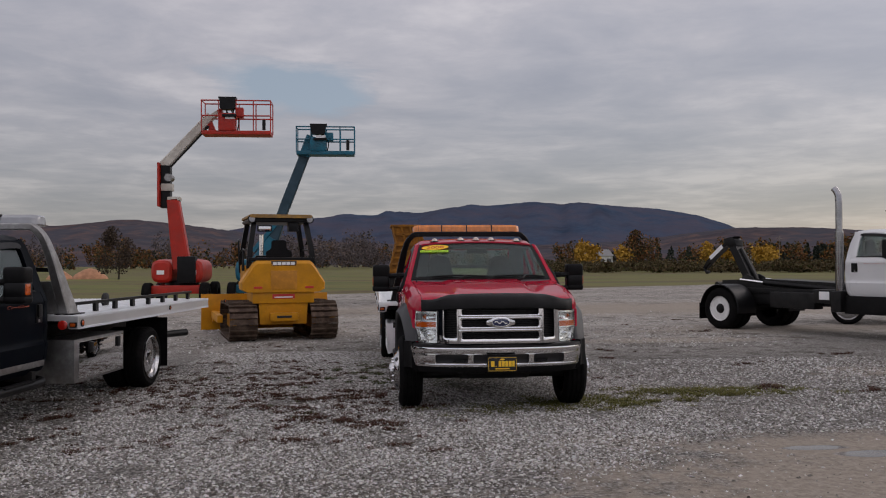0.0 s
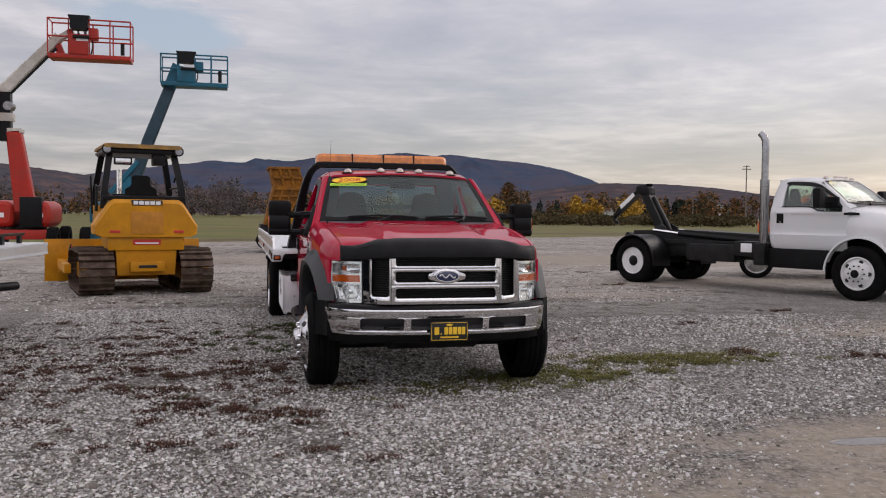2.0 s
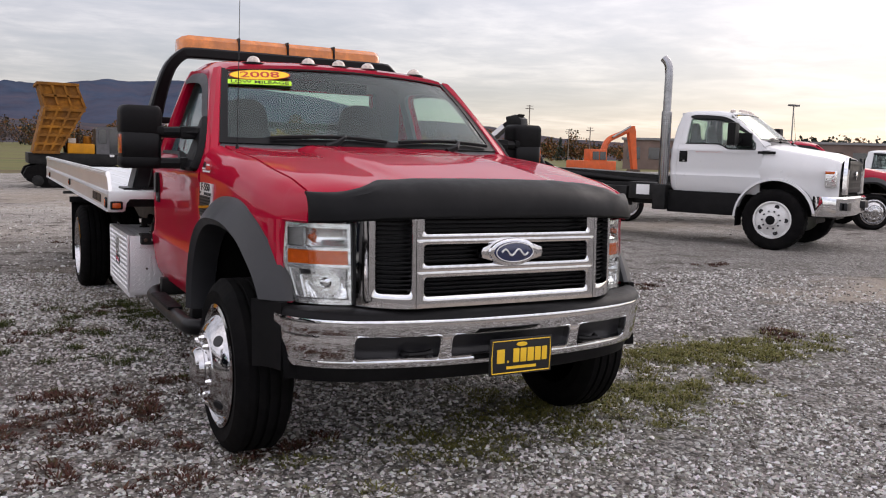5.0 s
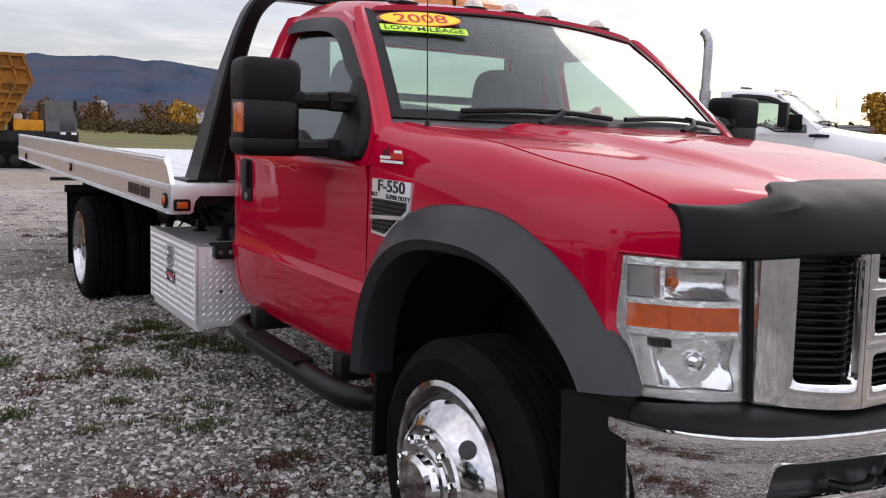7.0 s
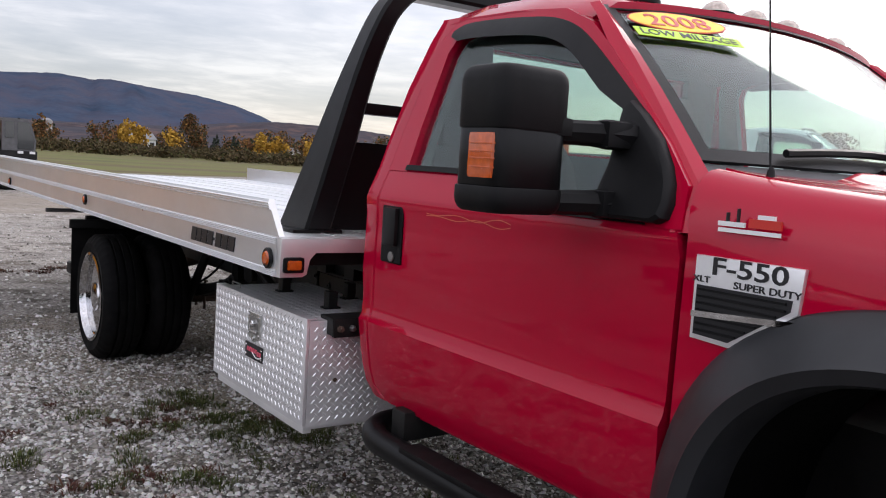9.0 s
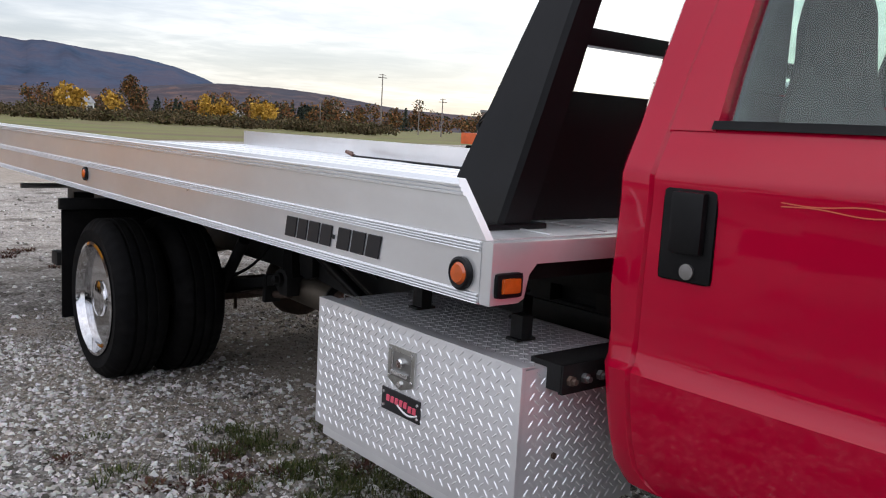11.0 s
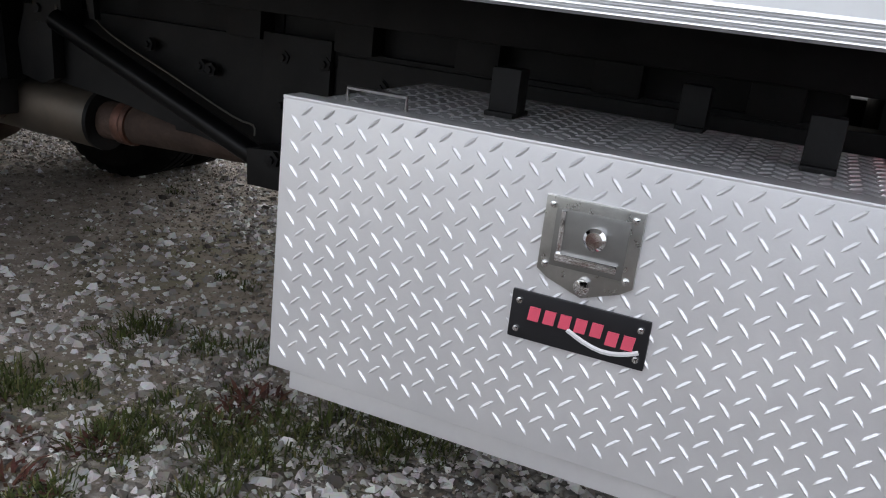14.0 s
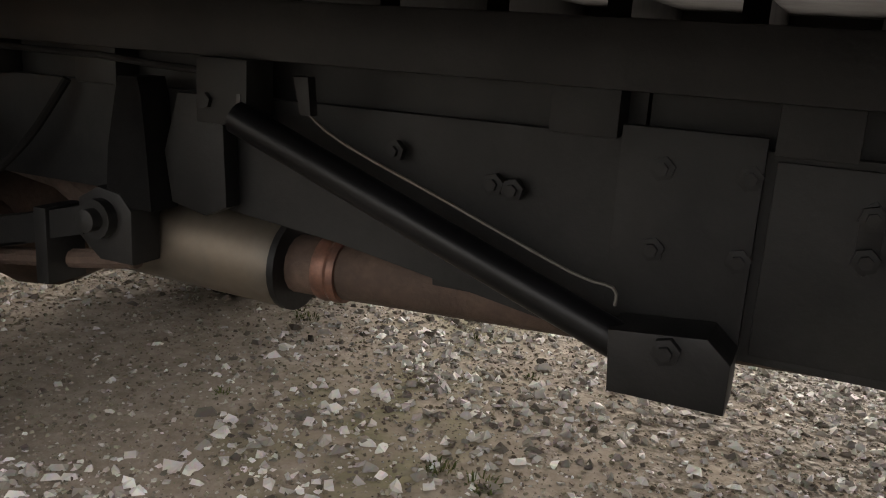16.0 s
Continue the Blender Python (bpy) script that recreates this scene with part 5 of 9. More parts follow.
    for k in range(17):
        v = k / 16
        r = []
        for j in range(21):
            u = -1 + j / 10
            front = ws_point(u, 1.0)
            y = front.y - 0.012 + (2.925 - front.y) * v
            x = u * lerp([(0, 0.775), (0.3, 0.79), (1, 0.785)], v)
            crown = lerp([(0, 1.918), (0.12, 1.94), (0.4, 1.968), (0.75, 1.972), (0.95, 1.955), (1, 1.935)], v)
            r.append((x, y, crown - 0.032 * abs(u) ** 2.2 - 0.05 * max(0, (abs(u) - 0.86) / 0.14) ** 2))
        rows.append(r)
    roof_ = part("roof", sheet(rows, (0, 0, -0.03)), paint, truck)
    part("headliner", sheet([[Vector(p) * 1.0 + Vector((-0.03 * p[0], 0.02, -0.036)) for p in r] for r in rows], (0, 0, -0.012)), INTERIOR, roof_, "grey headliner")
    # back wall with its window
    bm = box(-0.78, 0.78, 2.93, 2.99, 0.55, 1.47)
    box(-0.76, -0.55, 2.90, 2.95, 1.47, 1.82, 0, bm)
    box(0.55, 0.76, 2.90, 2.95, 1.47, 1.82, 0, bm)
    box(-0.74, 0.74, 2.89, 2.94, 1.82, 1.91, 0, bm)
    wall = part("back_wall", bm, paint, truck)
    bm = box(-0.78, 0.78, 2.885, 2.928, 0.62, 1.46)
    box(-0.76, -0.56, 2.865, 2.898, 1.46, 1.83, 0, bm)
    box(0.56, 0.76, 2.865, 2.898, 1.46, 1.83, 0, bm)
    box(-0.74, 0.74, 2.86, 2.888, 1.83, 1.90, 0, bm)
    part("wall_lining", bm, INTERIOR, wall, "grey inside lining")
    g = part("rear_glass", box(-0.55, 0.55, 2.918, 2.924, 1.47, 1.82), GLASS, truck, smooth=False)
    g.visible_shadow = False
    # windscreen, its dark border, cowl and wipers
    nu, nv = 20, 8
    rows = [[ws_point(-0.985 + 1.97 * j / nu, 0.01 + 0.98 * k / nv) for j in range(nu + 1)] for k in range(nv + 1)]
    g = part("windscreen", sheet(rows, (0, 0.005, -0.003)), GLASS, truck)
    g.visible_shadow = False
    bm = bmesh.new()
    rim = [(-1, 0)] + [(-1, k / 8) for k in range(1, 9)] + [(-1 + j / 8, 1) for j in range(1, 17)] + [(1, 1 - k / 8) for k in range(1, 9)] + [(1 - j / 8, 0) for j in range(1, 16)]
    cells = []
    for u, v in rim:
        ui, vi = u * 0.945, 0.06 + v * 0.90
        a, b = ws_point(u, v), ws_point(ui, vi)
        up = Vector((0, -0.004, 0.003))
        cells.append([a + up, b + up, b + up * 0.2, a - up])
    cells.append(cells[0])
    part("windscreen_border", loft(cells, bm, cap=False), SATIN_BLACK, g)
    rows = [[(u * 0.88, 1.475 + 0.105 * u * u, 1.385 - 0.02 * u * u) for u in [-1 + j / 8 for j in range(17)]], [(u * 0.885, 1.54 + 0.125 * u * u, 1.43) for u in [-1 + j / 8 for j in range(17)]]]
    part("cowl", sheet(rows, (0, 0.01, -0.03)), DARK_GREY, truck)
    for x0, x1 in ((-0.62, 0.06), (0.14, 0.80)):
        u0, u1 = x0 / 0.88, x1 / 0.88
        pts = [ws_point(u0 + (u1 - u0) * k / 8, 0.045 + 0.03 * math.sin(math.pi * k / 8)) + Vector((0, -0.02, 0.012)) for k in range(9)]
        w = part("wiper", tube(pts, 0.011, 6), SATIN_BLACK, truck)
        piv = Vector((x0 + 0.30, 1.50, 1.425))
        part("wiper_arm", tube([piv, piv + Vector((0.06, 0, 0.025)), (pts[6] + piv) / 2 + Vector((0, -0.02, 0.03)), pts[5] + Vector((0, -0.01, 0.01))], 0.012, 6, radii=[0.024, 0.018, 0.010, 0.007]), SATIN_BLACK, w)
    # inside: dashboard, wheel, seats
    part("dashboard", loft([[(x, 1.62 + dy, 1.0), (x, 1.62 + dy, 1.40), (x, 1.85, 1.41), (x, 2.02, 1.33), (x, 2.05, 1.0)] for x, dy in ((-0.88, 0.05), (-0.4, 0), (0.4, 0), (0.88, 0.05))]), INTERIOR, truck)
    part("cab_floor", box(-0.9, 0.9, 1.6, 2.95, 0.56, 0.62), INTERIOR, truck)
    bm = bmesh.new()
    c, tilt = Vector((0.42, 2.12, 1.30)), Matrix.Rotation(radians(-25), 3, "X")
    ring = [c + tilt @ Vector((0.19 * math.cos(a), 0, 0.19 * math.sin(a))) for a in [2 * math.pi * k / 24 for k in range(25)]]
    tube(ring, 0.016, 8, bm)
    for a in (0.3, 2.84, 4.71):
        rod(c, c + tilt @ Vector((0.18 * math.cos(a), 0, 0.18 * math.sin(a))), 0.014, None, 6, bm)
    lathe([(0.05, -0.02), (0.06, 0.01), (0.02, 0.03)], c, tilt @ Vector((0, 1, 0)), 16, bm)
    rod(c, c + Vector((0, -0.25, -0.1)), 0.03, None, 8, bm)
    part("steering_wheel", bm, INTERIOR, truck)
    for x in (-0.42, 0.42):
        seat = part("seat", loft([[(x + dx * 0.9, 2.30, 0.85 + dz) for dx, dz in ((-0.26, 0), (-0.27, 0.10), (-0.2, 0.14), (0.2, 0.14), (0.27, 0.10), (0.26, 0))], [(x + dx, 2.60, 0.82 + dz) for dx, dz in ((-0.26, 0), (-0.27, 0.10), (-0.2, 0.13), (0.2, 0.13), (0.27, 0.10), (0.26, 0))], [(x + dx, 2.85, 0.80 + dz) for dx, dz in ((-0.26, 0), (-0.27, 0.10), (-0.2, 0.13), (0.2, 0.13), (0.27, 0.10), (0.26, 0))]]), SEAT_CLOTH, truck)
        rings = []
        for z, hw, y0, dp in ((0.85, 0.25, 2.66, 0.16), (1.10, 0.27, 2.69, 0.15), (1.32, 0.265, 2.72, 0.14), (1.42, 0.24, 2.735, 0.13), (1.49, 0.19, 2.745, 0.13), (1.55, 0.165, 2.75, 0.13), (1.62, 0.16, 2.755, 0.13), (1.68, 0.145, 2.76, 0.12), (1.72, 0.115, 2.768, 0.10), (1.74, 0.06, 2.775, 0.08)):
            rings.append([(x + hw * math.cos(a), y0 + dp / 2 + dp / 2 * math.sin(a), z) for a in [2 * math.pi * k / 16 for k in range(16)]])
        part("seat_back", loft(rings), SEAT_CLOTH, seat)
    part("inside_mirror", box(-0.13, 0.13, 2.0, 2.035, 1.76, 1.83, 0.015), SATIN_BLACK, truck)


def cab_lamp(truck, x, y, z):
    bm = bmesh.new()
    rings = []
    for h, k in ((0.0, 0.80), (0.015, 0.76), (0.029, 0.60), (0.038, 0.34), (0.041, 0.08)):
        rings.append([(x + 0.052 * k * math.cos(a), y - 0.01 * (1 - k) + 0.062 * k * math.sin(a), z + h) for a in [2 * math.pi * i / 16 for i in range(16)]])
    base = part("cab_lamp", lathe([(0.066, -0.012), (0.066, 0.0), (0.05, 0.004)], (x, y, z), (0, 0, 1), 16), BLACK_PLASTIC, truck)
    part("lens", loft(rings, bm), CAB_LENS, base, "clear ribbed lamp lens")


CAB_LENS = mat("cab_lamp_lens", (0.60, 0.50, 0.42), 0.1, vary=0.25, scale=60, coat=1.0, spec=0.8, bump=0.4, bump_scale=90)

PAINT_OF = {}


def tow_truck_paint(truck):
    return PAINT_OF.get(truck.name, RED)


tow_truck = thing("tow_truck", "red flatbed tow truck with chrome grille and aluminium bed", "truck", pose(1.372, 8.89, 0))
cab(tow_truck, RED)
for x in (-0.54, -0.20, 0.0, 0.20, 0.54):
    cab_lamp(tow_truck, x, 2.17 + 0.08 * x * x, 1.938 - 0.03 * (x / 0.78) ** 2)
for s in (-1, 1):
    front_wheel(tow_truck, s * 1.055, 0.93, s)
    dual_wheel(tow_truck, s * 1.185, 6.10, s)


def front_end(tow_truck):
    """Grille, headlamps, bumper and plate of a heavy pickup."""
    def nose(x, z):
        a = abs(x)
        bend = 0.082 + 0.006 * min(1.0, a / 0.45) ** 2 + (0.140 * ((a - 0.45) / 0.21) ** 1.7 if a > 0.45 else 0)
        return bend + 0.012 * (z - 0.78) / 0.33

    def framed(name, x0, x1, z0, z1, hx0, hx1, hz0, hz1, r, parent, label=""):
        """A chrome cell of the grille with a rounded opening through it."""
        n = 16
        inner, outer = [], []
        for cx, cz, a0 in ((hx1 - r, hz1 - r, 0), (hx0 + r, hz1 - r, 90), (hx0 + r, hz0 + r, 180), (hx1 - r, hz0 + r, 270)):
            ox, oz = (x1 if a0 in (0, 270) else x0), (z1 if a0 in (0, 90) else z0)
            arc_ = [(cx + r * math.cos(radians(a0 + 15 * k)), cz + r * math.sin(radians(a0 + 15 * k))) for k in range(7)]
            inner += arc_
            first, last = ((ox, arc_[0][1]), (arc_[6][0], oz)) if a0 in (0, 180) else ((arc_[0][0], oz), (ox, arc_[6][1]))
            outer += [(first[0] + (ox - first[0]) * k / 3, first[1] + (oz - first[1]) * k / 3) for k in range(3)] + [(ox, oz)] + [(ox + (last[0] - ox) * k / 3, oz + (last[1] - oz) * k / 3) for k in range(1, 4)]
            nx, nz = {0: (hx0 + r, hz1), 90: (hx0, hz0 + r), 180: (hx1 - r, hz0), 270: (hx1, hz1 - r)}[a0]
            px, pz = arc_[6]
            for k in range(1, n):
                x, z = px + (nx - px) * k / n, pz + (nz - pz) * k / n
                inner.append((x, z))
                outer.append({0: (x, z1), 90: (x0, z), 180: (x, z0), 270: (x1, z)}[a0])
        rings = [[(x, nose(x, z) + 0.03, z) for x, z in outer], [(x, nose(x, z) + 0.0005, z) for x, z in outer]]
        for t, d in ((0.3, -0.0005), (0.62, -0.0005), (0.85, 0.001), (0.96, 0.005), (1.0, 0.012), (1.0, 0.045)):
            rings.append([(ox + (ix - ox) * t, nose(ox + (ix - ox) * t, oz + (iz - oz) * t) + d, oz + (iz - oz) * t) for (ox, oz), (ix, iz) in zip(outer, inner)])
        return part(name, loft(rings, cap=False), CHROME, parent, label)

    grille = framed("grille", -0.451, 0.451, 0.778, 0.9285, -0.412, 0.412, 0.826, 0.901, 0.014, tow_truck, "chrome grille with wide black slots")
    framed("grille_bar", -0.451, 0.451, 0.9285, 1.0615, -0.414, 0.414, 0.957, 1.037, 0.014, grille)
    framed("grille_bar", -0.451, 0.451, 1.0615, 1.163, -0.412, 0.412, 1.086, 1.158, 0.014, grille)
    framed("grille_side", -0.660, -0.4535, 0.778, 1.152, -0.597, -0.472, 0.838, 1.147, 0.016, grille)
    framed("grille_side", 0.4535, 0.660, 0.778, 1.152, 0.472, 0.597, 0.838, 1.147, 0.016, grille)

    def bowed(name, x0, x1, z0, z1, dy, depth, material, parent):
        n = max(3, int(abs(x1 - x0) / 0.05))
        rings = []
        for k in range(n + 1):
            x = x0 + (x1 - x0) * k / n
            y = nose(x, (z0 + z1) / 2) + dy
            rings.append([(x, y + depth, z0), (x, y + 0.002, z0), (x, y, (z0 + z1) / 2), (x, y + 0.002, z1), (x, y + depth, z1)])
        return part(name, loft(rings), material, parent)

    bowed("grille_backing", -0.655, 0.655, 0.785, 1.23, 0.085, 0.03, INK, grille)
    for z0, z1 in ((0.828, 0.900), (0.960, 1.036), (1.090, 1.196)):
        k = 0
        while z0 + 0.006 + k * 0.0185 < z1:
            z = z0 + 0.006 + k * 0.0185
            bowed("grille_slat", -0.44, 0.44, z, z + 0.006, 0.036, 0.04, BLACK_PLASTIC, grille)
            k += 1
    for x0, x1 in ((-0.605, -0.465), (0.465, 0.605)):
        for k in range(18):
            z = 0.848 + k * 0.0185
            bowed("grille_slat", x0, x1, z, z + 0.006, 0.036, 0.04, BLACK_PLASTIC, grille)
    for s in (-1, 1):
        part("headlamp_trim", sheet([[(s * 0.6605, 0.232 + 0.03 * b, 0.782 + 0.335 * b), (s * 0.668, 0.236 + 0.03 * b, 0.782 + 0.335 * b)] for b in (0, 0.5, 1)], (0, 0.06, 0)), SATIN_BLACK, grille)

    def oval(cx, cz, rx, rz, y, depth, n=40):
        bm = bmesh.new()
        rings = []
        for dy, k in ((depth, 1.0), (0.006, 1.0), (0.0, 0.96), (-0.003, 0.85), (-0.004, 0.1)):
            rings.append([(cx + rx * k * math.cos(2 * math.pi * i / n), y + dy, cz + rz * k * math.sin(2 * math.pi * i / n)) for i in range(n)])
        return loft(rings, bm)

    emblem = part("emblem", oval(0, 1.003, 0.122, 0.060, 0.070, 0.05), CHROME, grille, "chrome oval maker emblem")
    for s in (-1, 1):
        part("emblem_wing", prism([(s * 0.10, 0.965), (s * 0.150, 0.978), (s * 0.158, 1.0), (s * 0.150, 1.022), (s * 0.10, 1.038)], 1, 0.078, 0.12, 0.006), CHROME, emblem)
    part("emblem_field", oval(0, 1.003, 0.100, 0.046, 0.062, 0.01), BLUE_ENAMEL, emblem, "dark blue enamel oval")
    part("emblem_ring", tube([(0.093 * math.cos(a), 0.058, 1.003 + 0.041 * math.sin(a)) for a in [2 * math.pi * k / 36 for k in range(37)]], 0.0022, 5), WHITE_INK, emblem)
    part("emblem_stroke", tube([(0.066 * (k / 10 - 1), 0.0575, 1.003 + 0.013 * math.sin(k * 0.62)) for k in range(21)], 0.0045, 6), WHITE_INK, emblem)

    # headlamps: turn lamp over an amber marker over the main beam
    for s in (-1, 1):
        def hp(a, b):
            """a: 0 inner to 1 outer edge; b: 0 bottom to 1 top."""
            xo = lerp([(0, 0.866), (0.5, 0.898), (1, 0.897)], b)
            yo = lerp([(0, 0.392), (0.5, 0.445), (1, 0.456)], b)
            yi = 0.244 + 0.030 * b
            return Vector((s * (0.668 + (xo - 0.668) * a), yi + (yo - yi) * (0.42 * a + 0.58 * a ** 2.6), 0.778 + 0.334 * b))

        def lamp_patch(a0, a1, b0, b1, dy, n=8, m=8, relief=None):
            return [[hp(a0 + (a1 - a0) * i / n, b0 + (b1 - b0) * j / m) + Vector((0, dy + (relief(i / n, j / m) if relief else 0), 0)) for i in range(n + 1)] for j in range(m + 1)]
        lamp = part("headlamp", sheet(lamp_patch(0, 1, 0, 1, 0.06), (0, 0.05, 0)), REFLECTOR, tow_truck, "clear headlamp with an amber side marker")
        for a0, a1, b0, b1 in ((0, 1, 0, 0.06), (0, 1, 0.94, 1), (0, 0.05, 0.06, 0.94), (0.94, 1, 0.06, 0.94), (0.05, 0.94, 0.44, 0.495), (0.05, 0.94, 0.665, 0.705)):
            part("lamp_bezel", sheet(lamp_patch(a0, a1, b0, b1, 0.012), (0, 0.04, 0)), REFLECTOR, lamp)
        part("marker_lens", sheet(lamp_patch(0.055, 0.66, 0.495, 0.665, 0.008), (0, 0.02, 0)), AMBER, lamp, "amber marker lens")
        part("marker_end", sheet(lamp_patch(0.66, 0.935, 0.495, 0.665, 0.018), (0, 0.02, 0)), AMBER, lamp)
        # faceted turn lamp, its dark outer box, and the hollow main reflector
        part("turn_reflector", sheet(lamp_patch(0.06, 0.70, 0.715, 0.93, 0.030, 14, 6, lambda u, v: 0.010 * ((round(u * 14) + round(v * 6)) % 2) + 0.02 * math.sin(math.pi * v)), (0, 0.01, 0)), REFLECTOR, lamp)
        part("turn_box", sheet(lamp_patch(0.72, 0.93, 0.715, 0.93, 0.035), (0, 0.02, 0)), STEEL, lamp)
        part("turn_divider", sheet(lamp_patch(0.695, 0.725, 0.705, 0.94, 0.014, 2), (0, 0.03, 0)), REFLECTOR, lamp)
        part("turn_bulb", lathe([(0.014, 0), (0.013, 0.02), (0.004, 0.028)], hp(0.58, 0.82) + Vector((0, 0.05, 0)), (0, -1, 0), 12), AMBER, lamp)
        part("main_reflector", sheet(lamp_patch(0.06, 0.80, 0.07, 0.43, 0.028, 28, 12, lambda u, v: 0.065 * max(0.0, 1 - ((u - 0.45) / 0.5) ** 2 - ((v - 0.5) / 0.62) ** 2) + (0.007 * (round(u * 28) % 2) if u < 0.28 and v > 0.3 or u > 0.68 else 0.0)), (0, 0.008, 0)), REFLECTOR, lamp)
        part("beam_shield", lathe([(0.020, 0), (0.024, 0.012), (0.018, 0.030), (0.004, 0.034)], hp(0.40, 0.26) + Vector((0, 0.055, 0)), (0, -1, 0), 16), CHROME, lamp)
        part("side_reflector", sheet(lamp_patch(0.81, 0.93, 0.08, 0.43, 0.022, 4, 6), (0, 0.02, 0)), REFLECTOR, lamp)
        for k in range(6):
            part("lamp_rib", sheet(lamp_patch(0.64 + k * 0.026, 0.652 + k * 0.026, 0.36, 0.42, 0.022, 2, 2), (0, 0.012, 0)), INK, lamp)
        g = part("headlamp_glass", sheet(lamp_patch(0.0, 1, 0.0, 1, 0.0), (0, 0.003, 0)), CLEAR_LENS, lamp)
        g.visible_shadow = False
        part("fender_edge", sheet([[hp(1.02, b) + Vector((0, 0.002, 0)), hp(1.06, b) + Vector((s * 0.012, 0.0, 0)), hp(1.08, b) + Vector((s * 0.022, 0.05, 0))] for b in (-0.01, 0.25, 0.5, 0.75, 1.02)], (0, 0.012, 0)), tow_truck_paint(tow_truck), tow_truck)

    # bumper: bowed chrome channel with three openings, wrapping round the corners
    def bumper_y(x):
        return float(np.interp(abs(x), [0, 0.2, 0.35, 0.5, 0.62, 0.72, 0.80, 0.86, 0.90, 0.93, 0.95, 0.957], [0.010, 0.015, 0.030, 0.055, 0.085, 0.122, 0.168, 0.222, 0.275, 0.335, 0.400, 0.450]))

    def bumper_bar(x0, x1, z0, z1, dy=0.0, depth=0.05, soft=0.014):
        xs_ = [x0] + [x for x in (-0.95, -0.94, -0.93, -0.915, -0.9, -0.88, -0.86, -0.83, -0.8, -0.76, -0.72, -0.67, -0.62, -0.56, -0.5, -0.42, -0.35, -0.27, -0.2, -0.1, 0, 0.1, 0.2, 0.27, 0.35, 0.42, 0.5, 0.56, 0.62, 0.67, 0.72, 0.76, 0.8, 0.83, 0.86, 0.88, 0.9, 0.915, 0.93, 0.94, 0.95) if x0 + 0.004 < x < x1 - 0.004] + [x1]
        rings = []
        for x in xs_:
            y = bumper_y(x) + dy
            back = lambda z: y + 0.20 * (0.735 - z)
            rings.append([(x, back(z0) + depth, z0), (x, back(z0) + soft * 0.5, z0), (x, back(z0 + soft), z0 + soft), (x, back((z0 + z1) / 2) - 0.001, (z0 + z1) / 2), (x, back(z1 - soft), z1 - soft), (x, back(z1) + soft * 0.6, z1), (x, back(z1) + depth, z1)])
        return loft(rings)

    bumper = part("bumper", bumper_bar(-0.957, 0.957, 0.668, 0.737, soft=0.009), CHROME, tow_truck, "chrome front bumper with a dented lower lip")
    part("lower_lip", bumper_bar(-0.95, 0.95, 0.532, 0.572, 0.004), CHROME, bumper)
    for x0, x1 in ((-0.953, -0.700), (-0.348, -0.302), (0.302, 0.348), (0.700, 0.953)):
        part("bumper_face", bumper_bar(x0, x1, 0.556, 0.684, 0.002), CHROME, bumper)
    for x0, x1 in ((-0.705, -0.343), (-0.307, 0.307), (0.343, 0.705)):
        part("intake", bumper_bar(x0, x1, 0.556, 0.684, 0.05), INK, bumper)
        # chrome returns round each opening
        bm = bmesh.new()
        e = 0.022
        pts = [(x0 + e, 0.569), (x1 - e, 0.569), (x1 - 0.010, 0.574), (x1 - 0.004, 0.569 + e), (x1 - 0.004, 0.672 - e), (x1 - 0.010, 0.667), (x1 - e, 0.672), (x0 + e, 0.672), (x0 + 0.010, 0.667), (x0 + 0.004, 0.672 - e), (x0 + 0.004, 0.569 + e), (x0 + 0.010, 0.574), (x0 + e, 0.569)]
        tube([(x, bumper_y(x) + 0.006 + 0.20 * (0.735 - z), z) for x, z in pts], 0.007, 6, bm)
        part("opening_rim", bm, CHROME, bumper)
    for s in (-1, 1):
        part("tow_hook", tube([(s * 0.50, 0.12, 0.59), (s * 0.48, 0.08, 0.59), (s * 0.42, 0.07, 0.592), (s * 0.38, 0.085, 0.595)], 0.012, 8), SATIN_BLACK, bumper)
    part("step_pad", sheet([[(x, bumper_y(x) + dy * (1 - 0.55 * (abs(x) / 0.95) ** 4), 0.737 + dz) for x in [-0.953 + 1.906 * k / 60 for k in range(61)]] for dy, dz in ((0.012, -0.004), (0.022, 0.010), (0.06, 0.028), (0.12, 0.034), (0.20, 0.036))], (0, 0.01, -0.03)), BLACK_PLASTIC, bumper, "black plastic step pad")
    part("valance", bumper_bar(-0.90, 0.90, 0.462, 0.540, 0.05, 0.05), BLACK_PLASTIC, bumper, "black lower valance")
    for s in (-1, 1):
        part("bumper_end", sheet([[(s * 0.935, 0.36, z), (s * 0.955, 0.42, z), (s * 0.985, 0.465, z), (s * 1.02, 0.50 - 0.06 * (0.78 - z), z)] for z in (0.50, 0.58, 0.66, 0.74, 0.785)], (-s * 0.03, 0.012, 0)), BLACK_PLASTIC, bumper, "black plastic bumper end")
    # dealer plate: unreadable writing stands as bars
    plate = part("dealer_plate", box(-0.157, 0.157, -0.022, -0.012, 0.490, 0.648, 0.006), INK, tow_truck, "black dealer plate with yellow lettering bars")
    bm = bmesh.new()
    tube([(x, -0.023, z) for x, z in ((-0.145, 0.500), (0.145, 0.500), (0.148, 0.569), (0.145, 0.638), (-0.145, 0.638), (-0.148, 0.569), (-0.145, 0.500))], 0.0025, 5, bm)
    part("plate_border", bm, GOLD_INK, plate)
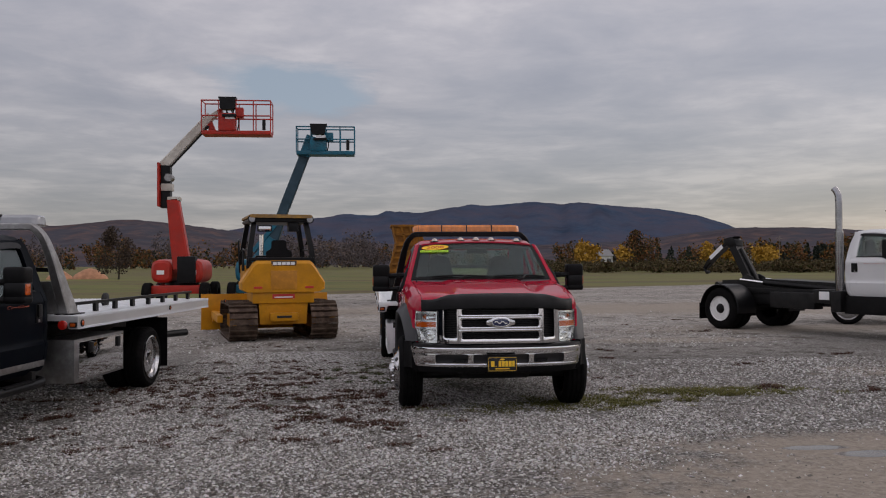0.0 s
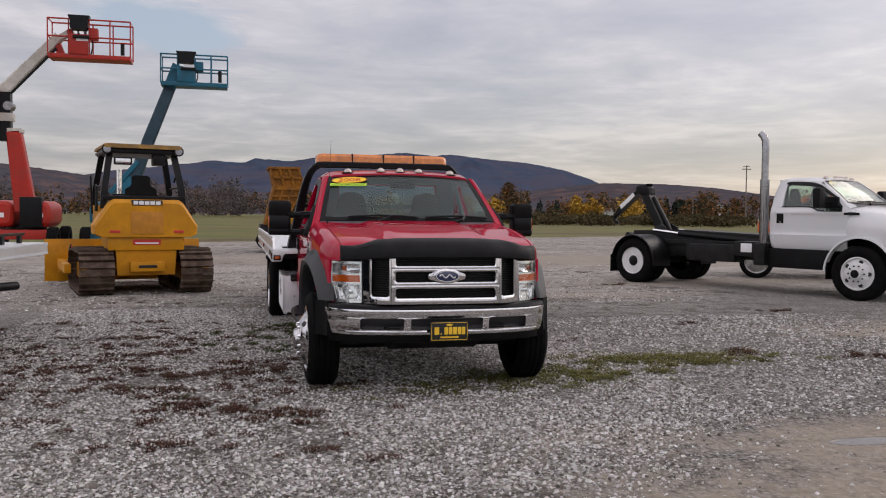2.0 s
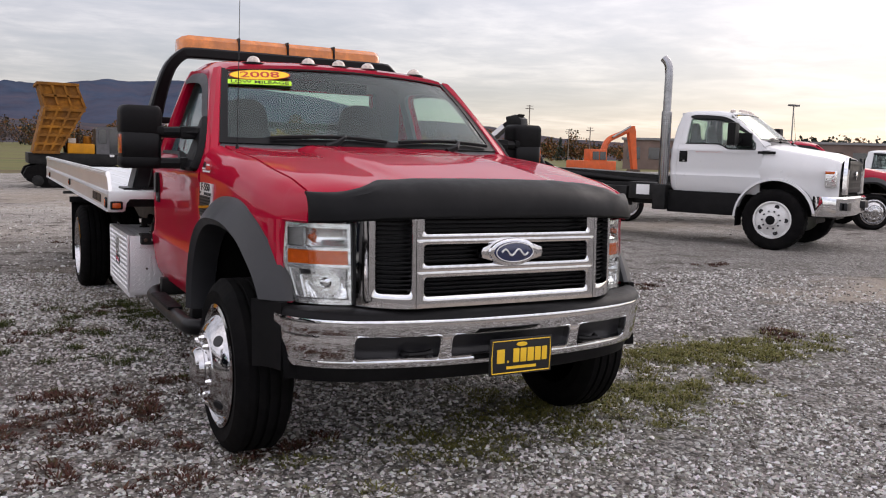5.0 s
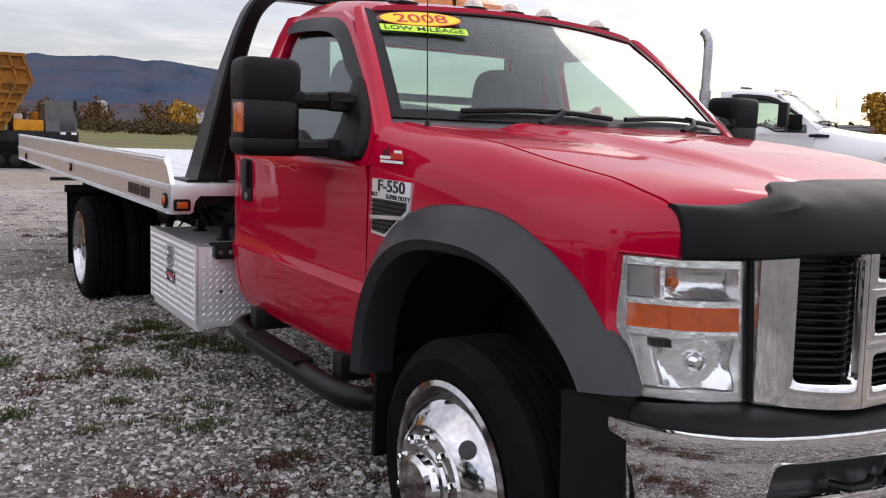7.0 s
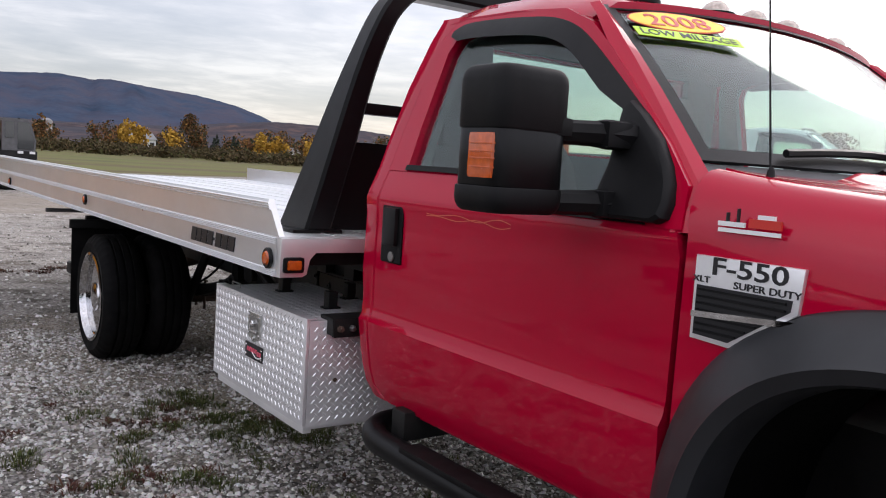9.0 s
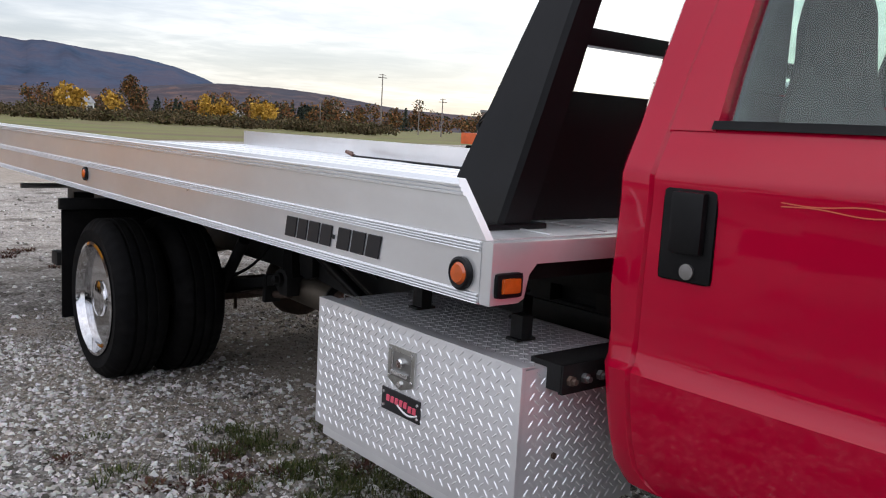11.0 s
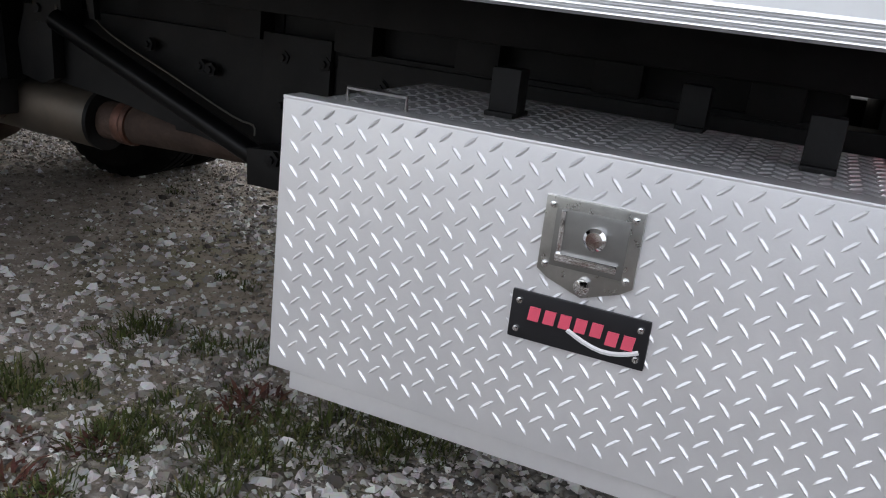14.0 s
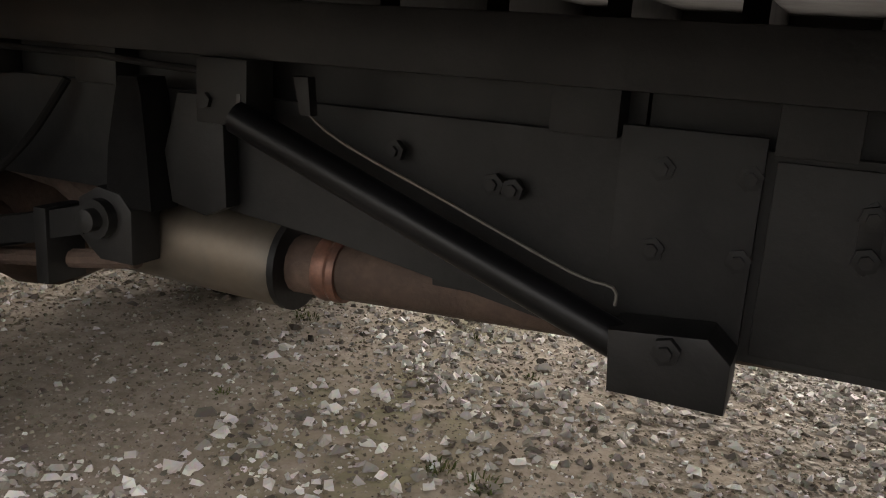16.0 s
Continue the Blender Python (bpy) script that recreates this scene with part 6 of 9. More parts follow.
    for x0, x1 in ((-0.123, -0.085), (-0.072, -0.064), (-0.042, -0.012), (-0.006, 0.024), (0.030, 0.062), (0.068, 0.098), (0.104, 0.130)):
        z1 = 0.603 if x1 - x0 > 0.02 else 0.553
        part("letter_bar", box(x0, x1, -0.0245, -0.02, 0.543, z1, 0.003), GOLD_INK, plate)
    part("letter_bar", box(-0.075, 0.075, -0.0245, -0.02, 0.516, 0.528), GOLD_INK, plate)
    part("plate_oval", oval(0, 0.620, 0.028, 0.010, -0.024, 0.003, 20), GOLD_INK, plate)



front_end(tow_truck)
# black vinyl guard over the hood's front edge
rows = []
for j in range(61):
    u = -1 + j / 30
    a = abs(u)
    x = u * 0.835
    yf_ = 0.09 + 0.21 * min(1.05, a) ** 2.9
    k = min(1, max(0, (a - 0.60) / 0.17))
    top = 0.205 - 0.135 * k * k * (3 - 2 * k)
    xx = max(-0.84, min(0.84, x)) * 0.985
    rise = 0.040 - 0.055 * max(0.0, (a - 0.90) / 0.10)
    z_top = hood_z(xx, max(0.14, yf_ + top)) + 0.012
    r = []
    for q in range(12):
        th = math.pi / 2 * q / 11
        y = yf_ - rise + (top + rise) * (1 - math.cos(th) ** 0.85)
        z = 1.160 - 0.036 * a ** 3 + (z_top - 1.160 + 0.036 * a ** 3) * math.sin(th) ** 0.9
        r.append((x, y, max(z, hood_z(xx, max(0.14, y)) + 0.012) if q > 5 else z))
    rows.append(r)
part("hood_guard", sheet(rows, (0, 0.012, -0.010)), BLACK_PLASTIC, tow_truck, "black hood stone guard")

# fender badges, dealer decal and aerial
for s in (-1, 1):
    badge = part("side_badge", prism([(1.280, 1.228), (1.540, 1.228), (1.540, 1.043), (1.436, 1.038), (1.287, 1.135)], 0, s * 0.990, s * 1.004, 0.004), SATIN_CHROME, tow_truck, "chrome side badge over a black vent")
    part("vent", prism([(1.300, 1.163), (1.530, 1.163), (1.530, 1.054), (1.440, 1.050), (1.303, 1.139)], 0, s * 1.003, s * 1.006), INK, badge)
    for k in range(7):
        z = 1.062 + k * 0.015
        y0 = 1.312 + max(0, (1.135 - z)) * 1.5
        part("vent_slat", box(s * 1.004, s * 1.011, y0, 1.525, z, z + 0.005), BLACK_PLASTIC, badge)
    part("badge_strip", prism([(1.29, 1.122), (1.535, 1.105), (1.535, 1.092), (1.31, 1.108)], 0, s * 1.004, s * 1.012), CHROME, badge)
    face = Matrix.Translation((s * 1.005, 1.405, 1.206)) @ Euler((radians(90), 0, radians(-90 if s < 0 else 90))).to_matrix().to_4x4()
    letters("letter", "F-550", 0.054, face @ Matrix.Diagonal((1.5, 1, 1, 1)), INK, badge, 0.0015)
    letters("letter", "SUPER DUTY", 0.021, face @ Matrix.Translation((0.045, -0.033, 0)) @ Matrix.Diagonal((1.3, 1, 1, 1)), INK, badge, 0.0012)
    letters("letter", "XLT", 0.019, face @ Matrix.Translation((-0.115, -0.030, 0)) @ Matrix.Diagonal((1.3, 1, 1, 1)), INK, badge, 0.0012)
decal = part("dealer_decal", box(-0.9985, -0.9965, 1.345, 1.495, 1.283, 1.292), WHITE_INK, tow_truck, "small white and red dealer decal")
for y0, y1, z0, z1, m_ in ((1.43, 1.495, 1.296, 1.306, WHITE_INK), (1.345, 1.42, 1.297, 1.316, STICKER_RED), (1.36, 1.40, 1.316, 1.325, WHITE_INK), (1.445, 1.45, 1.306, 1.335, INK), (1.47, 1.476, 1.306, 1.325, INK)):
    part("decal_mark", box(-0.9965 + 0.03 * (z0 - 1.29) - 0.004, -0.994, y0, y1, z0, z1), m_, decal)
aerial = part("aerial", rod((-0.818, 1.50, 1.40), (-0.775, 1.62, 2.20), 0.0028, 0.0015, 6), SATIN_BLACK, tow_truck, "thin black whip aerial")
part("aerial_base", lathe([(0.026, -0.02), (0.024, 0.004), (0.012, 0.012), (0.009, 0.035), (0.004, 0.045)], (-0.818, 1.50, 1.385), (0, 0, 1), 14), SATIN_BLACK, aerial)

# price stickers inside the windscreen
c = ws_point(-0.712, 0.86)
ex = (ws_point(-0.55, 0.86) - ws_point(-0.87, 0.86)).normalized()
ez = (ws_point(-0.66, 0.95) - ws_point(-0.66, 0.77)).normalized()
en = ex.cross(ez).normalized()
face = Matrix((ex, ez, en)).transposed().to_4x4()
face.translation = c + en * 0.010
bm = bmesh.new()
loft([[face @ Vector((0.178 * k * math.cos(a), 0.054 * k * math.sin(a), d)) for a in [2 * math.pi * i / 40 for i in range(40)]] for k, d in ((1, -0.002), (1, 0.0), (0.02, 0.0))], bm)
st = part("year_sticker", bm, STICKER_RED, tow_truck, "yellow oval year sticker")
bm = bmesh.new()
loft([[face @ Vector((0.172 * k * math.cos(a), 0.049 * k * math.sin(a), d)) for a in [2 * math.pi * i / 40 for i in range(40)]] for k, d in ((1, 0.0), (1, 0.001), (0.02, 0.001))], bm)
part("sticker_field", bm, STICKER_YELLOW, st)
letters("letter", "2008", 0.086, face @ Matrix.Translation((0, -0.003, 0.002)) @ Matrix.Diagonal((1.35, 1, 1, 1)), STICKER_RED, st, 0.0004)
f2 = face @ Matrix.Translation((-0.006, -0.080, 0.0)) @ Matrix.Rotation(radians(-3.5), 4, "Z")
bm = bmesh.new()
loft([[f2 @ Vector((x, y, d)) for x, y in ((-0.182, -0.022), (0.182, -0.022), (0.182, 0.022), (-0.182, 0.022))] for d in (-0.001, 0.001)], bm)
st2 = part("mileage_sticker", bm, STICKER_GREEN, tow_truck, "lime green low mileage sticker")
letters("letter", "LOW MILEAGE", 0.042, f2 @ Matrix.Translation((0, -0.001, 0.002)) @ Matrix.Diagonal((1.22, 1, 1, 1)), INK, st2, 0.0004)

# mirrors: two-tier towing heads on double arms
def side_gear(tow_truck, s):
    """A towing mirror, step bar and mud guard on one side."""
    bm = bmesh.new()
    sail = [(1.650, 1.284), (1.632, 1.296), (1.630, 1.33), (1.645, 1.375), (1.667, 1.417), (1.718, 1.482), (1.79, 1.543), (1.845, 1.580), (1.862, 1.56), (1.852, 1.42), (1.862, 1.31), (1.845, 1.284)]
    mirror = part("mirror", loft([[(s * (side_x(z) + d), 1.75 + (y - 1.75) * k, 1.40 + (z - 1.40) * k) for y, z in sail] for d, k in ((0.0, 1.0), (0.022, 1.0), (0.034, 0.97), (0.040, 0.90))]), BLACK_PLASTIC, tow_truck, "black towing mirror with an amber lamp")
    for z in (1.485, 1.318):
        part("arm", tube([(s * 0.94, 1.81, z), (s * 1.03, 1.82, z), (s * 1.05, 1.83, z), (s * 1.22, 1.88, z - 0.004)], 0.02, 8, radii=[0.036, 0.036, 0.031, 0.028]), BLACK_PLASTIC, mirror)
        part("arm_sleeve", box(s * 0.965, s * 1.05, 1.785, 1.855, z - 0.032, z + 0.032, 0.012), BLACK_PLASTIC, mirror)
    def head(z0, z1, x0, x1, y0, y1, lo=True, hi=True):
        rings = []
        for z, k in (((z0, 0.84), (z0 + 0.006, 0.92), (z0 + 0.018, 0.98), (z0 + 0.03, 1.0)) if lo else ((z0, 0.985), (z0 + 0.003, 1.0))) + (((z1 - 0.035, 1.0), (z1 - 0.018, 0.975), (z1 - 0.006, 0.91), (z1, 0.82)) if hi else ((z1 - 0.003, 1.0), (z1, 0.985))):
            cx, cy, hx, hy = (x0 + x1) / 2, (y0 + y1) / 2, (x1 - x0) / 2 * k, (y1 - y0) / 2 * k
            ring = []
            for i in range(40):
                a = 2 * math.pi * i / 40
                ring.append((s * (cx + hx * math.copysign(abs(math.cos(a)) ** 0.30, math.cos(a))), cy + hy * math.copysign(abs(math.sin(a)) ** 0.42, math.sin(a)), z))
            rings.append(ring)
        return loft(rings)
    part("upper_shell", head(1.478, 1.622, 1.135, 1.352, 1.82, 2.0, lo=False), BLACK_PLASTIC, mirror)
    part("middle_shell", head(1.345, 1.478, 1.138, 1.349, 1.823, 1.997, False, False), SATIN_BLACK, mirror)
    part("lower_shell", head(1.285, 1.345, 1.135, 1.355, 1.82, 2.0, hi=False), BLACK_PLASTIC, mirror)
    part("arm_cover", box(s * 1.13, s * 1.30, 1.822, 1.85, 1.470, 1.515, 0.012), BLACK_PLASTIC, mirror)
    lens = part("marker_lens", box(s * 1.312, s * 1.354, 1.846, 1.935, 1.362, 1.468, 0.012), AMBER, mirror, "amber mirror lamp")
    for z in (1.388, 1.408, 1.424, 1.442):
        part("lens_rib", box(s * 1.326, s * 1.3555, 1.8445, 1.925, z - 0.002, z + 0.002, 0.001), AMBER, lens)
    part("mirror_glass", box(s * 1.17, s * 1.31, 1.992, 2.001, 1.32, 1.59, 0.004), CHROME, mirror)
    # step bar
    pts = smooth_curve([(s * 0.80, 2.86, 0.46), (s * 0.93, 2.87, 0.455), (s * 1.02, 2.80, 0.445), (s * 1.04, 2.6, 0.44), (s * 1.04, 1.9, 0.44), (s * 1.03, 1.6, 0.45), (s * 0.92, 1.52, 0.46)], 4)
    bar = part("step_bar", tube(pts, 0.045, 12), SATIN_BLACK, tow_truck, "black tubular step bar")
    part("step_tread", box(s * 1.0, s * 1.085, 2.0, 2.55, 0.47, 0.49, 0.008), BLACK_PLASTIC, bar)
    for y in (1.75, 2.65):
        part("bracket", box(s * 0.72, s * 1.0, y, y + 0.08, 0.46, 0.56, 0.01), FRAME_BLACK, bar)
    part("mud_guard", box(s * 0.78, s * 1.0, 1.475, 1.50, 0.27, 0.62, 0.004), BLACK_PLASTIC, tow_truck)


for s in (-1, 1):
    side_gear(tow_truck, s)

# ---- the tow truck's bed, tool box and chassis ----
PY = lambda z: 3.40 - 0.27 * max(0, (z - 1.1)) / 0.95      # the headboard leans forward


def flatbed(truck, rail_top, y0, y1):
    bed = part("bed_deck", box(-1.225, 1.225, y0 + 0.03, y1, 1.055, 1.098, 0.004), DECK, truck, "bare aluminium flatbed deck")
    for k in range(1, 12):
        x = -1.225 + k * 2.45 / 12
        part("deck_seam", box(x - 0.004, x + 0.004, y0 + 0.05, y1 - 0.01, 1.0985, 1.1015), ALLOY, bed)
    for s in (-1, 1):
        # ribbed side rail as one extrusion
        prof = [(1.215, 0.955), (1.255, 0.952)]
        for z in [0.954 + k * 0.0065 for k in range(4)] + [1.070 + k * 0.0065 for k in range(4)]:
            prof += [(1.262, z), (1.269, z + 0.0015), (1.268, z + 0.0032), (1.262, z + 0.0052)]
        prof += [(1.262, 1.097), (1.215, 1.097)]
        rail = part("side_rail", prism([(s * x, z) for x, z in prof], 1, y0 + 0.0255, y1), ALLOY, bed, "ribbed aluminium side rail", smooth=False)
        if rail_top:
            up = [(1.258, 1.0975), (1.258, 1.188), (1.264, 1.190), (1.264, 1.195), (1.259, 1.197), (1.264, 1.199), (1.264, 1.204), (1.259, 1.206), (1.264, 1.208), (1.264, 1.213), (1.259, 1.216), (1.256, 1.226), (1.234, 1.226), (1.236, 1.0975)]
            rings = [[(s * x, y0 + 0.015 + (z - 1.0975) * 0.85, z) for x, z in up], [(s * x, y1, z) for x, z in up]]
            part("upper_rail", loft(rings), ALLOY, bed, "upper aluminium rail with a sloped end", smooth=False)
        for y, z, big in ((y0 + 0.085, 1.015, True), (y0 + 2.84, 1.038, False), (y0 + 5.6, 1.012, False)):
            r = 0.026 if big else 0.021
            rim = part("marker_rim", lathe([(r + 0.012, 0), (r + 0.012, 0.010), (r + 0.006, 0.014), (r, 0.012)], (s * 1.262, y, z), (s, 0, 0), 28), SATIN_BLACK, bed)
            part("marker_lens", lathe([(r, 0.008), (r, 0.012), (r * 0.8, 0.018), (r * 0.1, 0.020)], (s * 1.262, y, z), (s, 0, 0), 28), AMBER, rim, "round amber marker lamp")
    # front sill with lamps in its dropped ends
    shape = [(-1.262, 0.955), (-1.175, 0.955), (-1.155, 0.965), (-1.15, 1.02), (-1.125, 1.047), (1.125, 1.047), (1.15, 1.02), (1.155, 0.965), (1.175, 0.955), (1.262, 0.955), (1.262, 1.096), (-1.262, 1.096)]
    sill = part("front_sill", prism(shape, 1, y0 - 0.012, y0 + 0.025, 0.004), ALLOY, bed)
    for s in (-1, 1):
        rim = part("front_marker_rim", box(s * 1.172, s * 1.252, y0 - 0.024, y0 - 0.008, 0.972, 1.028, 0.012), SATIN_BLACK, sill)
        part("front_marker", box(s * 1.186, s * 1.240, y0 - 0.032, y0 - 0.02, 0.983, 1.018, 0.008), AMBER, rim, "amber front marker lamp")
    return bed


bed = flatbed(tow_truck, True, 3.115, 9.42)
# maker's lettering on the rail: plain slanted slabs
for s in (-1, 1):
    word = None
    widths = [0.070, 0.061, 0.067, 0.067, 0.022, 0.070, 0.072, 0.070]
    y = 4.018
    for k, w in enumerate(widths):
        z0, z1 = (0.996, 1.056) if w > 0.03 else (1.020, 1.032)
        sh = 0.012 if w > 0.03 else 0.0
        sg = 1
        part("letter_bar", prism([(y, z0), (y - w + 0.010, z0), (y - w + 0.010 - sh, z1), (y - sh, z1)], 0, s * 1.262, s * 1.2665, 0.0015, segs=1), INK, word or bed, "" if word else "black slab lettering bar")
        y -= w


def head_board(tow_truck, steel, lens):
    # headboard
    board = part("headboard", box(-0.96, 0.96, 3.40, 3.425, 1.10, 1.46, 0.004), steel, tow_truck, "steel headboard with a bent hoop")
    hoop = [(1.03, 1.10), (0.975, 1.40), (0.922, 1.70), (0.87, 1.90), (0.825, 1.985), (0.77, 2.035), (0.72, 2.05), (0.4, 2.052), (0, 2.052)]
    pts = [(-x, z) for x, z in hoop] + [(x, z) for x, z in hoop[-2::-1]]
    pts = smooth_curve([(x, 0, z) for x, z in pts], 3)
    rings = []
    for i, p in enumerate(pts):
        t = (pts[min(i + 1, len(pts) - 1)] - pts[max(i - 1, 0)]).normalized()
        n = Vector((t.z, 0, -t.x))
        y = PY(p.z)
        wy = lerp([(1.1, 0.125), (1.5, 0.085), (1.8, 0.055), (2.06, 0.05)], p.z)
        wn_ = lerp([(1.1, 0.055), (1.5, 0.05), (2.06, 0.036)], p.z)
        b = 0.012
        rings.append([Vector((p.x, y, p.z)) + n * a * (wn_ - ba) + Vector((0, c * (wy - bc), 0)) for a, c, ba, bc in ((-1, -1, b, 0), (1, -1, b, 0), (1, -1, 0, b), (1, 1, 0, b), (1, 1, b, 0), (-1, 1, b, 0), (-1, 1, 0, b), (-1, -1, 0, b))])
    part("hoop", loft(rings), steel, board, "bent box-section hoop")
    for s in (-1, 1):
        part("hoop_foot", box(s * 0.93, s * 1.14, 3.265, 3.545, 1.098, 1.112, 0.003), SATIN_BLACK, board)
    part("cross_bar", box(-0.93, 0.93, 3.245, 3.29, 1.565, 1.61, 0.006), SATIN_BLACK, board)
    for x in (-0.3, 0.3):
        part("bar_post", rod((x, 3.16, 2.04), (x, 3.28, 2.10), 0.025), SATIN_BLACK, board)
    lb = part("beacon_bar", loft([[(x, 3.33 + a * (0.14 - t), 2.125 + c) for a, c in ((-1, -0.05 + t * 0.15), (-0.9, 0.03 - t * 0.3), (-0.6, 0.062 - t * 0.4), (0.6, 0.062 - t * 0.4), (0.9, 0.03 - t * 0.3), (1, -0.05 + t * 0.15))] for x, t in ((-0.765, 0.06), (-0.745, 0.025), (-0.70, 0), (-0.36, 0), (0, 0), (0.36, 0), (0.70, 0), (0.745, 0.025), (0.765, 0.06))]), lens, tow_truck, "long beacon light bar")
    part("bar_base", box(-0.74, 0.74, 3.20, 3.46, 2.065, 2.085, 0.006), STEEL, lb)
    for x in (-0.36, 0.0, 0.36):
        part("bar_joint", box(x - 0.006, x + 0.006, 3.186, 3.474, 2.072, 2.190, 0.003), SATIN_BLACK, lb)



head_board(tow_truck, SATIN_BLACK, ORANGE_BAR)

# chassis
for s in (-1, 1):
    fr = part("frame_rail", loft([[(s * x, y, zb + z * (0.800 - zb)) for x, z in ((0.45, 0), (0.36, 0), (0.36, 0.06), (0.43, 0.08), (0.43, 0.92), (0.36, 0.94), (0.36, 1), (0.45, 1))] for y, zb in ((0.4, 0.53), (2.6, 0.515), (4.60, 0.522), (4.97, 0.585), (5.2, 0.61), (6.9, 0.61), (9.2, 0.61))]), FRAME_BLACK, tow_truck, smooth=False)
    part("fish_plate", box(s * 0.451, s * 0.463, 3.30, 4.330, 0.535, 0.790, 0.003), FRAME_BLACK, fr)
    part("hanger_plate", box(s * 0.452, s * 0.470, 4.343, 4.525, 0.525, 0.818, 0.003), FRAME_BLACK, fr)
    for y, z in ((4.358, 0.766), (4.467, 0.766), (4.358, 0.659), (4.468, 0.658), (4.67, 0.711), (4.70, 0.715), (4.214, 0.735), (4.214, 0.683), (4.86, 0.745)):
        part("bolt", lathe([(0.017, 0), (0.017, 0.012), (0.009, 0.013), (0.009, 0.02), (0.001, 0.02)], (s * 0.462, y, z), (s, 0, 0), 6), FRAME_BLACK, fr)
    part("bed_beam", box(s * 0.35, s * 0.50, 3.14, 9.3, 0.862, 0.952, 0.006), FRAME_BLACK, tow_truck)
    for k in range(18):
        y = 3.37 + k * 0.29
        if k not in (5, 6):
            part("spacer_block", box(s * 0.36, s * 0.475, y, y + 0.095, 0.798, 0.864, 0.004), FRAME_BLACK, fr)
    for k in range(20):
        y = 3.2 + k * 0.31
        part("cross_member", box(s * 0.50, s * 1.21, y, y + 0.06, 0.985, 1.055, 0.0), FRAME_BLACK, tow_truck)
    # bars added to block the bright gap between frame and bed beam
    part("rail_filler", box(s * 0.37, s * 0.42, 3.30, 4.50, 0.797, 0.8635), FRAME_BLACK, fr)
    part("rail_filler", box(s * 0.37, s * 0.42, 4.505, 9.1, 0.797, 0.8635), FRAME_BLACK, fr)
    part("hanger_post", prism([(5.155, 0.62), (5.165, 0.80), (5.255, 0.80), (5.285, 0.70), (5.27, 0.615), (5.20, 0.60)], 0, s * 0.452, s * 0.488, 0.004), FRAME_BLACK, fr)
    part("frame_slot", prism([(4.200, 0.675), (4.214, 0.663), (4.228, 0.675), (4.228, 0.745), (4.214, 0.757), (4.200, 0.745)], 0, s * 0.4625, s * 0.4655, 0.001), SATIN_BLACK, fr)
    # diagonal brace with its foot, and the line clipped along it
    part("brace_top", box(s * 0.455, s * 0.525, 5.088, 5.185, 0.760, 0.862, 0.006), FRAME_BLACK, fr)
    br = part("brace", rod((s * 0.525, 5.105, 0.775), (s * 0.525, 4.45, 0.527), 0.026, None, 20), SATIN_BLACK, fr, "black tubular diagonal brace")
    part("brace_foot", prism([(4.342, 0.481), (4.490, 0.481), (4.496, 0.565), (4.373, 0.576), (4.342, 0.548)], 0, s * 0.47, s * 0.555, 0.004), FRAME_BLACK, br)
    part("foot_bolt", lathe([(0.019, 0), (0.019, 0.012), (0.010, 0.013), (0.010, 0.02), (0.001, 0.02)], (s * 0.555, 4.42, 0.552), (s, 0, 0), 6), FRAME_BLACK, br)
    line = smooth_curve([(s * 0.525, 5.0, 0.84), (s * 0.525, 4.978, 0.795), (s * 0.525, 4.912, 0.754), (s * 0.525, 4.745, 0.692), (s * 0.525, 4.56, 0.623), (s * 0.525, 4.502, 0.612), (s * 0.525, 4.497, 0.588)], 3)
    part("brake_line", tube(line, 0.0024, 6), MUFFLER, br)
    part("line_clip", prism([(4.966, 0.79), (4.985, 0.79), (4.998, 0.845), (4.972, 0.845)], 0, s * 0.515, s * 0.535, 0.002), FRAME_BLACK, br)
    part("bracket_slot", box(s * 0.5245, s * 0.527, 5.098, 5.106, 0.775, 0.81, 0.001), INK, br)
    part("bracket_bolt", lathe([(0.013, 0), (0.013, 0.008), (0.001, 0.009)], (s * 0.525, 5.165, 0.795), (s, 0, 0), 6), FRAME_BLACK, br)
    part("air_line", tube([(s * 0.50, 5.16, 0.838), (s * 0.50, 5.30, 0.842), (s * 0.49, 5.42, 0.848), (s * 0.48, 5.9, 0.85)], 0.006, 8), FRAME_BLACK, fr)
    part("bump_stop", loft([[(s * 0.455, y - w, z), (s * 0.52, y - w, z), (s * 0.52, y + w, z), (s * 0.455, y + w, z)] for y, w, z in ((5.335, 0.050, 0.60), (5.335, 0.042, 0.70), (5.33, 0.028, 0.79), (5.33, 0.020, 0.82))]), RUBBER, fr)
    part("torque_arm", tube([(s * 0.50, 5.34, 0.505), (s * 0.49, 5.55, 0.47), (s * 0.47, 5.85, 0.43), (s * 0.46, 6.05, 0.40)], 0.018, 10), RUST, fr)
    part("spring_strap", box(s * 0.462, s * 0.548, 5.50, 5.53, 0.44, 0.58, 0.004), FRAME_BLACK, fr)
    part("drum_edge", lathe([(0.10, 0), (0.19, 0.01), (0.20, 0.05), (0.19, 0.10), (0.10, 0.12)], (s * 0.62, 6.10, 0.40), (s, 0, 0), 24), RUST, fr)
    part("air_hose", tube(smooth_curve([(s * 0.47, 5.52, 0.80), (s * 0.50, 5.60, 0.68), (s * 0.53, 5.72, 0.58), (s * 0.56, 5.90, 0.50), (s * 0.58, 6.02, 0.46)], 4), 0.008, 8), RUBBER, fr)
    # leaf spring, hanger and axle parts
    sp = part("leaf_spring", sheet([[(s * xx, 5.42 + 1.36 * k / 12, 0.545 - 0.03 * k / 12 - 0.10 * math.sin(math.pi * k / 12)) for k in range(13)] for xx in (0.47, 0.54)], (0, 0, 0.05)), FRAME_BLACK, tow_truck)
